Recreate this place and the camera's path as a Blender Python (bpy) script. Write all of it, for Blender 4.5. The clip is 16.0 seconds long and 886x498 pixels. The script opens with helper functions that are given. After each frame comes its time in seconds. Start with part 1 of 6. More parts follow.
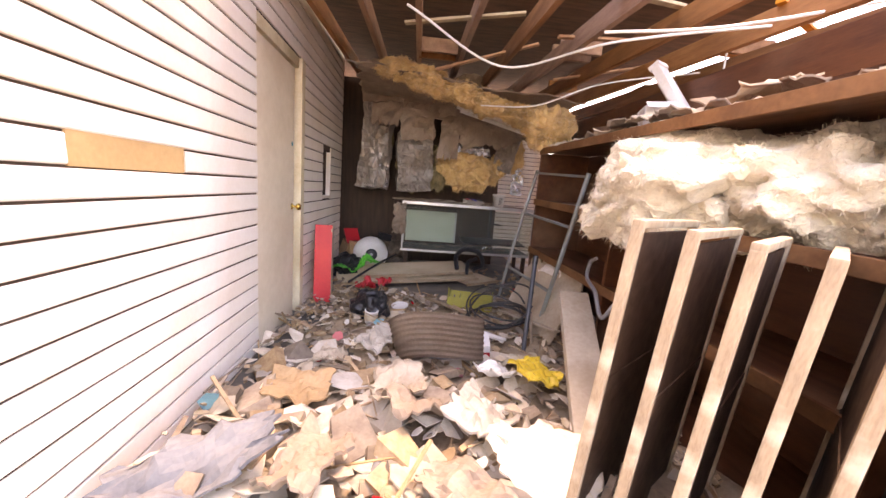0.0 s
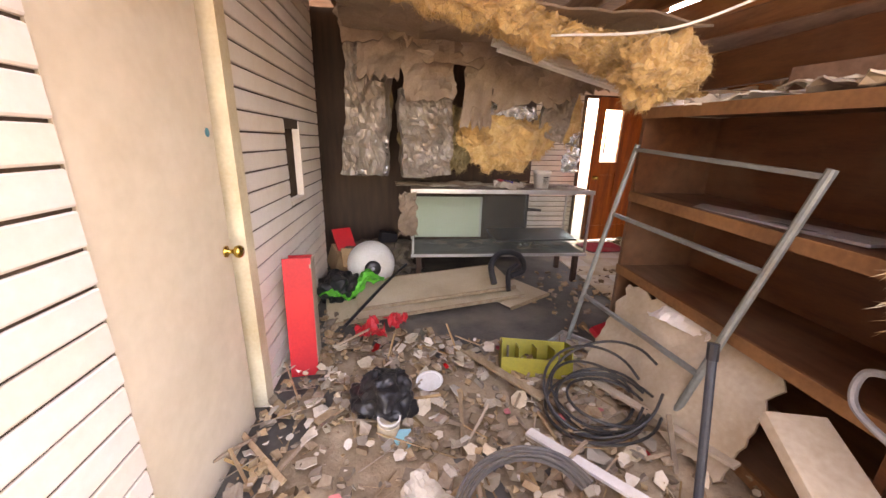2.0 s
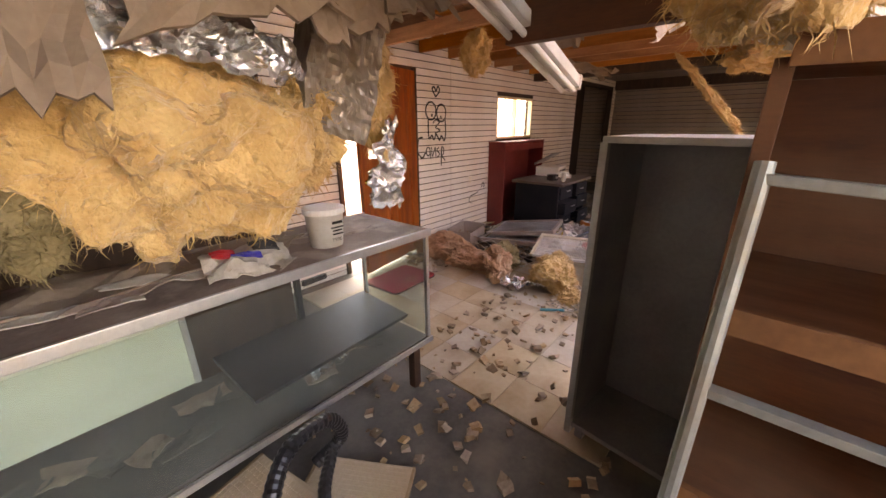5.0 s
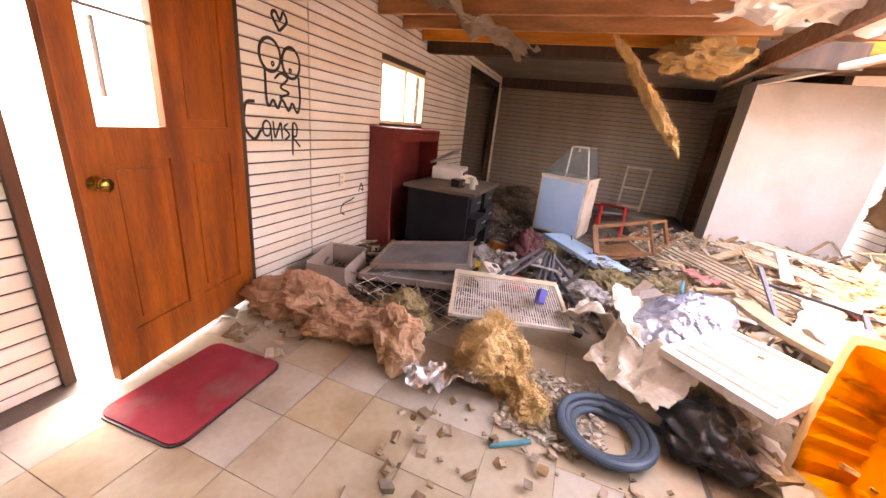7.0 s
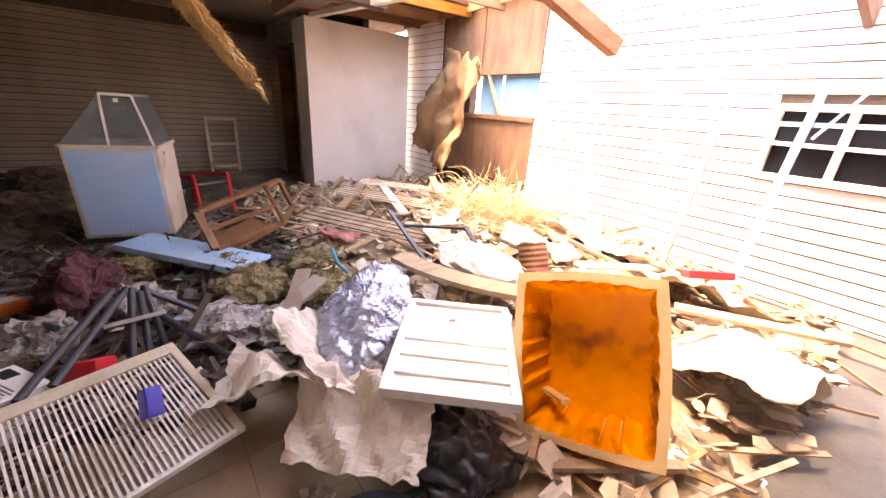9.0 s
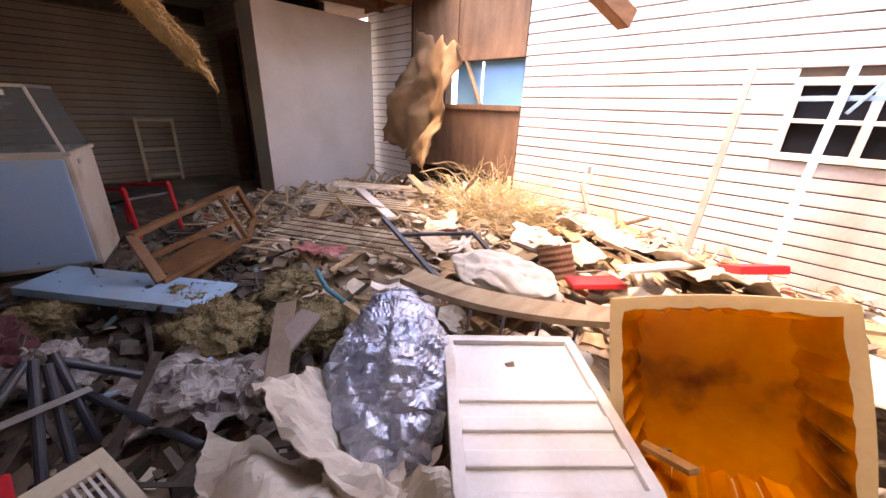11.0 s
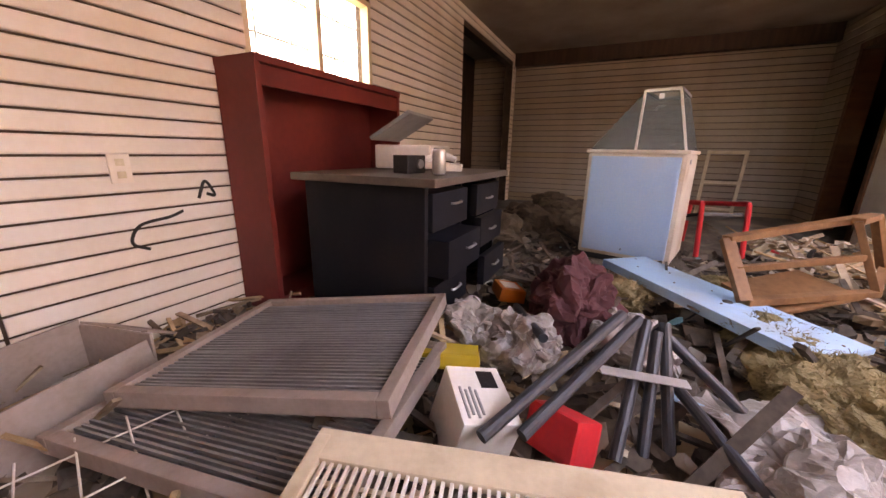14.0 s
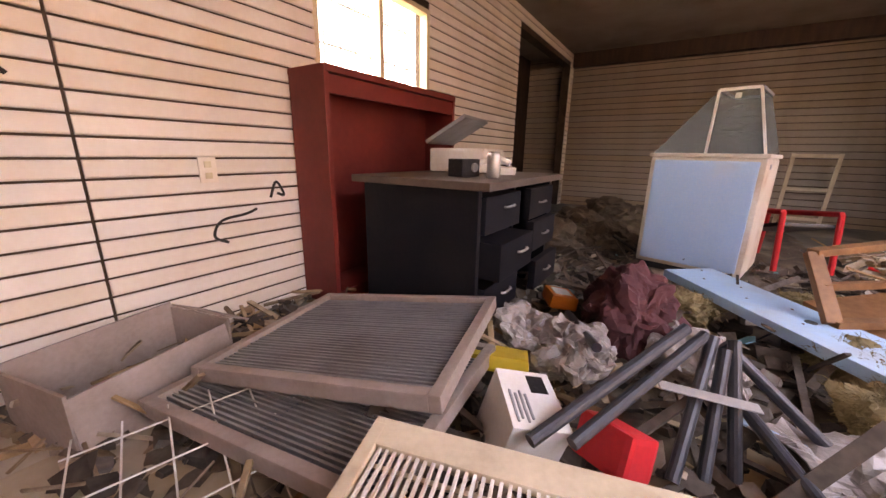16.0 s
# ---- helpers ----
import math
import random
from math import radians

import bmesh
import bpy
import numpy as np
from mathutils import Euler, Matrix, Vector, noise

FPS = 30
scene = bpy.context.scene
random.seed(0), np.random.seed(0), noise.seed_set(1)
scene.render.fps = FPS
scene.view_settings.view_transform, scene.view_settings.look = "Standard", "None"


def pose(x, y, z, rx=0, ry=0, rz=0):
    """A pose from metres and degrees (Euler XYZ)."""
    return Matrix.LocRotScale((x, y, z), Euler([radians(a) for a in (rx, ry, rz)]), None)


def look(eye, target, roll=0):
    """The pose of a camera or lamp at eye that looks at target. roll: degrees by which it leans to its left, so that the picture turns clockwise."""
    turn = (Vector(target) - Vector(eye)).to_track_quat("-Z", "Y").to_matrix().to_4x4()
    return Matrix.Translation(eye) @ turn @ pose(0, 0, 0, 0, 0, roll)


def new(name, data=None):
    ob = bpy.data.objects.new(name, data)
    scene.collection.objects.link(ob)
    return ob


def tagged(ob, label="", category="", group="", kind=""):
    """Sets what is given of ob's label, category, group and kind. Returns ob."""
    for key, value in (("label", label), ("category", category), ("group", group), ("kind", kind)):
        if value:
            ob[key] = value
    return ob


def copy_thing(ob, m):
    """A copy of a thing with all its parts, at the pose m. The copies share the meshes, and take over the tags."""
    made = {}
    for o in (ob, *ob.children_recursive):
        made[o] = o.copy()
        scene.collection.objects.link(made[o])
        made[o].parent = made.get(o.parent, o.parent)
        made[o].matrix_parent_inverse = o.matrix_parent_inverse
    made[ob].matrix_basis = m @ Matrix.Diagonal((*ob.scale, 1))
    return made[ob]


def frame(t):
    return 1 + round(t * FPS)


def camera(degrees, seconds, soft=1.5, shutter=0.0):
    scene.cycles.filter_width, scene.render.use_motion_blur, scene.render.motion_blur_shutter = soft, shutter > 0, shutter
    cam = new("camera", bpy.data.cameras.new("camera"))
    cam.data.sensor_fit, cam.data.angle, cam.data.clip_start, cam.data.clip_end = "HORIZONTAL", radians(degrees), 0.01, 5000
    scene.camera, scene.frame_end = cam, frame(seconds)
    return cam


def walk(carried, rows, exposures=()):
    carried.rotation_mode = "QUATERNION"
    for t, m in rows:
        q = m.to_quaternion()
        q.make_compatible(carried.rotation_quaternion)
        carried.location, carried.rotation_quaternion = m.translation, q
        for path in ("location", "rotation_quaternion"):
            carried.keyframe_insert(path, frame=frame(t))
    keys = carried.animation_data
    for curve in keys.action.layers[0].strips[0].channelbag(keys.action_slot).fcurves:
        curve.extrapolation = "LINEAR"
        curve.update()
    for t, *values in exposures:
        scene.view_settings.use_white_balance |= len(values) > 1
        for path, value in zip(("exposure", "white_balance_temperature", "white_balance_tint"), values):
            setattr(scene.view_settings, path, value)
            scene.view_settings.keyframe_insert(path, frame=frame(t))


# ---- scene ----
cam = camera(102.0, 16.0)
PATH = [
    (0, (2.018, 1.132, 1.181), (2.197, 3.097, 0.856), 4.5),
    (0.5, (1.916, 1.559, 1.308), (2.036, 3.511, 0.891), 4.7),
    (1, (1.873, 1.886, 1.328), (1.919, 3.8, 0.751), 5.0),
    (1.5, (1.884, 2.228, 1.37), (1.918, 4.131, 0.756), 3.9),
    (2, (1.806, 2.588, 1.439), (2.019, 4.492, 0.865), 1.5),
    (2.5, (1.718, 2.885, 1.459), (2.069, 4.768, 0.883), 0.2),
    (3, (1.762, 3.316, 1.482), (2.287, 5.16, 0.914), 0.1),
    (3.5, (1.835, 3.733, 1.509), (2.643, 5.454, 0.885), 0.6),
    (4, (1.888, 4.167, 1.514), (2.986, 5.704, 0.858), 0.4),
    (4.5, (2.128, 4.492, 1.488), (3.432, 5.856, 0.825), -0.2),
    (5, (2.382, 4.773, 1.516), (3.804, 6.018, 0.864), -0.5),
    (5.2, (2.465, 4.866, 1.526), (3.923, 6.068, 0.872), -0.4),
    (7.3, (3.912, 5.954, 1.316), (5.724, 6.489, 0.661), 7.3),
    (7.5, (4.047, 6.002, 1.283), (5.875, 6.479, 0.624), 7.7),
    (8, (4.372, 6.0, 1.242), (6.253, 6.059, 0.565), 6.9),
    (8.5, (4.598, 5.864, 1.301), (6.298, 5.081, 0.596), 5.7),
    (8.7, (4.642, 5.782, 1.337), (6.172, 4.719, 0.609), 4.9),
    (10.8, (5.201, 5.685, 1.227), (6.459, 4.311, 0.498), 2.4),
    (11, (5.257, 5.687, 1.236), (6.551, 4.347, 0.508), 2.3),
    (11.5, (5.596, 5.575, 1.179), (7.128, 4.443, 0.57), 4.1),
    (12, (5.692, 5.659, 0.998), (7.454, 4.872, 0.474), 4.8),
    (12.5, (5.733, 5.814, 0.992), (7.634, 5.516, 0.444), 4.9),
    (13, (5.803, 5.902, 0.947), (7.704, 6.2, 0.402), 2.8),
    (13.5, (5.82, 5.983, 0.917), (7.666, 6.592, 0.444), 1.8),
    (14, (5.785, 6.094, 0.857), (7.534, 6.913, 0.335), 1.0),
    (14.5, (5.727, 6.145, 0.861), (7.384, 7.12, 0.31), 1.0),
    (15, (5.708, 6.146, 0.864), (7.331, 7.186, 0.328), 1.1),
    (15.5, (5.733, 6.134, 0.856), (7.351, 7.184, 0.328), 1.2),
    (16, (5.754, 6.102, 0.864), (7.378, 7.15, 0.348), 1.1),
]
walk(cam, [(t, look(eye, target, roll)) for t, eye, target, roll in PATH],
     [(0, 4.05, 9900, 34), (1.5, 4.45, 11000, 34), (3, 4.85, 12500, 30), (5, 4.95, 12000, 30), (7.3, 5.85, 12200, 34), (8.5, 5.3, 11600, 34), (11, 4.1, 10000, 32), (12, 3.75, 10200, 32), (13, 4.75, 12200, 34), (14.5, 5.6, 12800, 34), (16, 5.6, 12800, 34)])

# ---- world and light ----
world = bpy.data.worlds.new("sky_world")
world.use_nodes = True
scene.world = world
wn = world.node_tree.nodes
sky = wn.new("ShaderNodeTexSky")
sky.sky_type = 'NISHITA'
sky.sun_disc = False
SUN_EL, SUN_AZ = 74.0, 25.0
sky.sun_elevation = radians(SUN_EL)
sky.sun_rotation = radians(SUN_AZ)
world.node_tree.links.new(sky.outputs[0], wn["Background"].inputs[0])
wn["Background"].inputs[1].default_value = 0.15
sun = new("sun", bpy.data.lights.new("sun", 'SUN'))
sun.data.energy = 0.52
sun.data.angle = radians(14)
sun.data.color = (1.0, 0.93, 0.82)
a_el, a_az = radians(SUN_EL), radians(SUN_AZ)
sun_dir = Vector((math.sin(a_az) * math.cos(a_el), math.cos(a_az) * math.cos(a_el), math.sin(a_el)))
sun.matrix_world = look(sun_dir * 30, (0, 0, 0))


# ---- materials ----
def mat(name, c1, c2=None, rough=0.8, metal=0.0, scale=6.0, fine=60.0, bump=0.25, island=0.0, objrand=0.0, stain=None, stain_scale=1.6, stain_amt=0.5, dist=0.004, spec=0.4, stretch=(1, 1, 1), sheen=0.0, through_light=0.0):
    m = bpy.data.materials.new(name)
    m.use_nodes = True
    nt = m.node_tree
    n, l = nt.nodes, nt.links
    b = n["Principled BSDF"]
    c2 = c2 or tuple(x * 0.7 for x in c1)
    tc = n.new("ShaderNodeTexCoord")
    mp = n.new("ShaderNodeMapping")
    mp.inputs["Scale"].default_value = stretch
    l.new(tc.outputs["Object"], mp.inputs[0])
    big = n.new("ShaderNodeTexNoise")
    big.inputs["Scale"].default_value, big.inputs["Detail"].default_value = scale, 6
    l.new(mp.outputs[0], big.inputs["Vector"])
    small = n.new("ShaderNodeTexNoise")
    small.inputs["Scale"].default_value, small.inputs["Detail"].default_value = fine, 4
    l.new(mp.outputs[0], small.inputs["Vector"])
    add = n.new("ShaderNodeMath")
    add.operation = 'MULTIPLY_ADD'
    l.new(small.outputs[0], add.inputs[0])
    add.inputs[1].default_value = 0.45
    l.new(big.outputs[0], add.inputs[2])
    ramp = n.new("ShaderNodeValToRGB")
    ramp.color_ramp.elements[0].position, ramp.color_ramp.elements[1].position = 0.5, 0.95
    ramp.color_ramp.elements[0].color, ramp.color_ramp.elements[1].color = (*c1, 1), (*c2, 1)
    l.new(add.outputs[0], ramp.inputs[0])
    out = ramp.outputs[0]
    if stain:
        st = n.new("ShaderNodeTexNoise")
        st.inputs["Scale"].default_value, st.inputs["Detail"].default_value = stain_scale, 8
        l.new(tc.outputs["Object"], st.inputs["Vector"])
        sr = n.new("ShaderNodeValToRGB")
        sr.color_ramp.elements[0].position, sr.color_ramp.elements[1].position = 0.52, 0.72
        sr.color_ramp.elements[0].color, sr.color_ramp.elements[1].color = (0, 0, 0, 1), (stain_amt,) * 3 + (1,)
        l.new(st.outputs[0], sr.inputs[0])
        mx = n.new("ShaderNodeMix")
        mx.data_type = 'RGBA'
        l.new(sr.outputs[0], mx.inputs[0])
        l.new(out, mx.inputs[6])
        mx.inputs[7].default_value = (*stain, 1)
        out = mx.outputs[2]
    if island or objrand:
        src = n.new("ShaderNodeNewGeometry").outputs["Random Per Island"] if island else n.new("ShaderNodeObjectInfo").outputs["Random"]
        mr = n.new("ShaderNodeMapRange")
        k = island or objrand
        mr.inputs[3].default_value, mr.inputs[4].default_value = 1 - k, 1 + k * 0.6
        l.new(src, mr.inputs[0])
        hs = n.new("ShaderNodeHueSaturation")
        l.new(mr.outputs[0], hs.inputs["Value"])
        mr2 = n.new("ShaderNodeMapRange")
        mr2.inputs[3].default_value, mr2.inputs[4].default_value = 0.5 + k, 0.5
        wob = n.new("ShaderNodeMath")
        wob.operation = 'FRACT'
        mul = n.new("ShaderNodeMath")
        mul.operation = 'MULTIPLY'
        mul.inputs[1].default_value = 7.31
        l.new(src, mul.inputs[0])
        l.new(mul.outputs[0], wob.inputs[0])
        mr2.inputs[3].default_value, mr2.inputs[4].default_value = 0.7, 1.25
        l.new(wob.outputs[0], mr2.inputs[0])
        l.new(mr2.outputs[0], hs.inputs["Saturation"])
        l.new(out, hs.inputs["Color"])
        out = hs.outputs[0]
    l.new(out, b.inputs["Base Color"])
    rr = n.new("ShaderNodeMapRange")
    rr.inputs[3].default_value, rr.inputs[4].default_value = max(0.03, rough - 0.12), min(1, rough + 0.12)
    l.new(big.outputs[0], rr.inputs[0])
    l.new(rr.outputs[0], b.inputs["Roughness"])
    b.inputs["Metallic"].default_value = metal
    b.inputs["Specular IOR Level"].default_value = spec
    if sheen:
        b.inputs["Sheen Weight"].default_value = sheen
    bp = n.new("ShaderNodeBump")
    bp.inputs["Strength"].default_value, bp.inputs["Distance"].default_value = bump, dist
    l.new(add.outputs[0], bp.inputs["Height"])
    l.new(bp.outputs[0], b.inputs["Normal"])
    if through_light:
        tl = n.new("ShaderNodeBsdfTranslucent")
        l.new(out, tl.inputs[0])
        mix = n.new("ShaderNodeMixShader")
        mix.inputs[0].default_value = through_light
        l.new(b.outputs[0], mix.inputs[1])
        l.new(tl.outputs[0], mix.inputs[2])
        l.new(mix.outputs[0], n["Material Output"].inputs[0])
    return m


def glass(name, tint=(0.9, 0.95, 0.93), rough=0.06, dirt=0.25):
    m = bpy.data.materials.new(name)
    m.use_nodes = True
    n, l = m.node_tree.nodes, m.node_tree.links
    b = n["Principled BSDF"]
    tr = n.new("ShaderNodeBsdfTransparent")
    tr.inputs[0].default_value = (*tint, 1)
    b.inputs["Base Color"].default_value = (0.35, 0.36, 0.34, 1)
    b.inputs["Roughness"].default_value = rough
    mix = n.new("ShaderNodeMixShader")
    ns = n.new("ShaderNodeTexNoise")
    ns.inputs["Scale"].default_value, ns.inputs["Detail"].default_value = 5, 8
    mr = n.new("ShaderNodeMapRange")
    mr.inputs[1].default_value, mr.inputs[2].default_value = 0.35, 0.8
    mr.inputs[3].default_value, mr.inputs[4].default_value = dirt * 0.5, dirt * 1.6
    l.new(ns.outputs[0], mr.inputs[0])
    l.new(mr.outputs[0], mix.inputs[0])
    l.new(tr.outputs[0], mix.inputs[1])
    l.new(b.outputs[0], mix.inputs[2])
    l.new(mix.outputs[0], n["Material Output"].inputs[0])
    return m


SIDING = mat("siding_paint", (0.80, 0.74, 0.67), (0.72, 0.64, 0.55), 0.55, scale=3, fine=45, bump=0.15, objrand=0.05, stain=(0.4, 0.29, 0.19), stain_scale=1.1, stain_amt=0.35)
SIDING_R = mat("siding_paint_weathered", (0.76, 0.72, 0.70), (0.62, 0.53, 0.47), 0.6, scale=3, fine=45, bump=0.2, objrand=0.06, stain=(0.42, 0.26, 0.15), stain_scale=1.3, stain_amt=0.5)
# Darker copy of the siding paint: the far walls' shade is in the colour.
SIDING_SHADE = mat("siding_paint_shaded", (0.36, 0.30, 0.24), (0.27, 0.22, 0.17), 0.6, scale=3, fine=45, bump=0.15, objrand=0.05, stain=(0.2, 0.15, 0.1), stain_amt=0.4)
# Near-black wall core: puts the shade of the siding grooves into colour.
BACKER = mat("groove_shade_backing", (0.07, 0.045, 0.03), (0.04, 0.025, 0.017), 0.9, scale=8)
TANBOARD = mat("bare_tan_board", (0.50, 0.33, 0.16), (0.40, 0.25, 0.12), 0.85, scale=5)
DOORPAINT = mat("cream_door_paint", (0.74, 0.64, 0.50), (0.62, 0.52, 0.38), 0.5, scale=2, fine=20, bump=0.08, stain=(0.45, 0.34, 0.2), stain_scale=1.5, stain_amt=0.4)
FRAMEPAINT = mat("cream_frame_paint", (0.74, 0.66, 0.48), (0.55, 0.45, 0.28), 0.5, scale=5, stain=(0.35, 0.25, 0.14), stain_amt=0.5)
PLASTER = mat("white_plaster", (0.76, 0.71, 0.67), (0.66, 0.61, 0.56), 0.8, scale=2, fine=30, bump=0.1, stain=(0.5, 0.42, 0.34), stain_amt=0.35)
WOODDOOR = mat("varnished_red_wood", (0.44, 0.105, 0.018), (0.18, 0.036, 0.009), 0.35, scale=2.2, fine=25, stretch=(5, 5, 0.6), bump=0.15, stain=(0.12, 0.03, 0.01), stain_scale=2.5, stain_amt=0.6)
SHELFWOOD = mat("brown_shelf_wood", (0.13, 0.046, 0.018), (0.07, 0.024, 0.01), 0.5, scale=3, fine=25, stretch=(6, 1, 6), bump=0.15, stain=(0.3, 0.2, 0.13), stain_amt=0.4)
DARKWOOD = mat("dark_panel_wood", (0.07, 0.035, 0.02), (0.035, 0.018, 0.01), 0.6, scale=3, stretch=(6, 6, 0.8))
RAFTER = mat("rafter_wood", (0.34, 0.155, 0.07), (0.19, 0.08, 0.035), 0.8, scale=3, fine=30, stretch=(6, 0.8, 6), objrand=0.3)
LATH = mat("orange_lath_wood", (0.50, 0.22, 0.08), (0.30, 0.12, 0.04), 0.8, scale=3, fine=30, stretch=(6, 0.8, 6), objrand=0.35)
DECK = mat("roof_deck", (0.13, 0.055, 0.028), (0.06, 0.03, 0.016), 0.85, scale=4, stretch=(1, 5, 1))
PALEWOOD = mat("pale_raw_wood", (0.40, 0.30, 0.19), (0.26, 0.18, 0.105), 0.8, scale=4, fine=40, stretch=(5, 1, 5))
STOOLWOOD = mat("stool_wood", (0.24, 0.11, 0.045), (0.14, 0.06, 0.024), 0.65, scale=5, fine=40)
PLY = mat("weathered_plywood", (0.30, 0.17, 0.10), (0.17, 0.09, 0.055), 0.85, scale=2, fine=25, stretch=(4, 1, 0.7), stain=(0.12, 0.07, 0.05), stain_amt=0.6)
TILE = mat("beige_floor_tile", (0.46, 0.38, 0.28), (0.36, 0.28, 0.19), 0.65, scale=3, fine=30, bump=0.12, objrand=0.02, stain=(0.28, 0.19, 0.12), stain_scale=1.8, stain_amt=0.6)
GROUT = mat("dirty_grout", (0.22, 0.17, 0.12), (0.14, 0.1, 0.07), 0.9)
CONCRETE = mat("dirty_concrete", (0.13, 0.12, 0.105), (0.075, 0.07, 0.062), 0.7, scale=3, fine=40, stain=(0.3, 0.25, 0.19), stain_scale=1.4, stain_amt=0.7)
DIRT = mat("debris_dirt", (0.36, 0.27, 0.18), (0.22, 0.155, 0.10), 0.95, scale=7, fine=70, bump=0.8, dist=0.012, stain=(0.44, 0.35, 0.25), stain_scale=5, stain_amt=0.8)
# Darker version of the debris dirt.
DIRT_DARK = mat("dark_debris_dirt", (0.13, 0.10, 0.075), (0.06, 0.047, 0.034), 0.95, scale=7, fine=70, bump=0.8, dist=0.012, stain=(0.22, 0.18, 0.13), stain_scale=5, stain_amt=0.7)
GROUND = mat("outside_ground", (0.36, 0.29, 0.21), (0.26, 0.2, 0.14), 0.95, scale=2)
GRAVEL = mat("pale_gravel", (0.58, 0.50, 0.40), (0.4, 0.33, 0.25), 0.9, island=0.4, scale=30)
PAPER = mat("paper_scrap", (0.60, 0.52, 0.41), (0.46, 0.38, 0.28), 0.85, island=0.5, scale=12, bump=0.3)
SCRAP = mat("rubble_scrap", (0.40, 0.30, 0.20), (0.25, 0.17, 0.11), 0.9, island=0.5, scale=18, bump=0.5)
# Darker version of the rubble scrap.
SCRAP_DARK = mat("dark_rubble_scrap", (0.12, 0.095, 0.075), (0.06, 0.045, 0.036), 0.9, island=0.6, scale=18, bump=0.5)
SPLINTER = mat("splinter_wood", (0.40, 0.28, 0.17), (0.26, 0.17, 0.1), 0.85, island=0.45, scale=18)
COLOURBITS = mat("red_litter", (0.55, 0.05, 0.05), (0.42, 0.03, 0.03), 0.5, island=0.3)
TEALBITS = mat("teal_litter", (0.08, 0.33, 0.36), (0.1, 0.25, 0.3), 0.5, island=0.5)
FLUFF = mat("yellow_insulation", (0.66, 0.45, 0.21), (0.46, 0.27, 0.10), 1.0, scale=9, fine=90, bump=1.0, dist=0.02, spec=0.05, sheen=0.3, stain=(0.36, 0.25, 0.14), stain_scale=4, stain_amt=0.6)
FLUFF_PALE = mat("pale_insulation", (0.76, 0.69, 0.54), (0.58, 0.48, 0.34), 1.0, scale=9, fine=90, bump=1.0, dist=0.02, spec=0.05, sheen=0.3, stain=(0.6, 0.5, 0.36), stain_scale=5, stain_amt=0.5)
FLUFF_PINK = mat("pinkish_brown_insulation", (0.50, 0.30, 0.20), (0.36, 0.20, 0.12), 0.95, scale=6, fine=70, bump=0.9, dist=0.012, spec=0.05, stain=(0.55, 0.40, 0.27), stain_scale=3, stain_amt=0.6)
FLUFF_GREY = mat("grey_green_insulation", (0.29, 0.23, 0.125), (0.16, 0.125, 0.07), 1.0, scale=9, fine=90, bump=1.0, dist=0.02, spec=0.05)
KRAFT = mat("silver_kraft_facing", (0.33, 0.29, 0.255), (0.21, 0.175, 0.145), 0.36, metal=0.3, scale=5, fine=30, bump=0.6, dist=0.012, stain=(0.2, 0.14, 0.09), stain_scale=3, stain_amt=0.75)
FOIL = mat("crumpled_foil", (0.78, 0.78, 0.78), (0.55, 0.55, 0.56), 0.25, metal=0.9, scale=9, fine=30, bump=1.0, dist=0.02)
FOILBAG = mat("blue_silver_plastic", (0.26, 0.31, 0.42), (0.5, 0.53, 0.6), 0.25, metal=0.55, scale=6, fine=22, bump=1.0, dist=0.02)
CARDB = mat("grey_brown_board", (0.29, 0.22, 0.165), (0.19, 0.135, 0.095), 0.9, scale=4, stain=(0.16, 0.11, 0.08), stain_amt=0.6)
CARDBOARD = mat("cardboard", (0.42, 0.27, 0.15), (0.32, 0.2, 0.1), 0.9, scale=4)
DRYWALL = mat("dirty_drywall_paper", (0.50, 0.42, 0.32), (0.36, 0.28, 0.2), 0.9, scale=3, fine=40, bump=0.4, stain=(0.3, 0.22, 0.14), stain_scale=2.5, stain_amt=0.6)
REDP = mat("red_plastic", (0.66, 0.03, 0.035), (0.5, 0.02, 0.03), 0.45, scale=3, bump=0.08)
REDMAT = mat("red_carpet_mat", (0.42, 0.03, 0.05), (0.25, 0.02, 0.03), 0.95, scale=5, fine=200, bump=0.5, stain=(0.3, 0.2, 0.17), stain_scale=3, stain_amt=0.5)
FADEDRED = mat("faded_red_cloth", (0.42, 0.09, 0.10), (0.5, 0.25, 0.22), 0.9, scale=6)
WORNEDGE = mat("worn_grey_brown_edge", (0.40, 0.30, 0.20), (0.24, 0.17, 0.11), 0.8, scale=5, fine=40, stretch=(5, 1, 5), stain=(0.62, 0.53, 0.40), stain_scale=9, stain_amt=0.7)
REDPAINT = mat("dark_red_paint", (0.20, 0.028, 0.022), (0.14, 0.018, 0.015), 0.5, scale=3, fine=30, bump=0.1)
GREENBAG = mat("green_plastic_bag", (0.03, 0.55, 0.06), (0.02, 0.38, 0.04), 0.35, scale=8, bump=0.6, dist=0.01)
YELLOWP = mat("yellow_green_plastic", (0.3, 0.26, 0.015), (0.2, 0.17, 0.01), 0.5, scale=5)
BLACKP = mat("black_plastic", (0.012, 0.012, 0.014), (0.02, 0.02, 0.022), 0.35, scale=8, bump=0.4, dist=0.01)
BLACKDESK = mat("black_laminate", (0.008, 0.009, 0.013), (0.014, 0.014, 0.018), 0.5, scale=4, bump=0.08, spec=0.15, stain=(0.03, 0.026, 0.022), stain_amt=0.4)
DESKTOP = mat("worn_desk_top", (0.13, 0.10, 0.08), (0.08, 0.06, 0.05), 0.5, scale=3, stain=(0.22, 0.17, 0.12), stain_amt=0.5)
WHITEP = mat("white_plastic", (0.76, 0.75, 0.72), (0.62, 0.6, 0.55), 0.4, scale=4, bump=0.06, stain=(0.4, 0.32, 0.22), stain_amt=0.35)
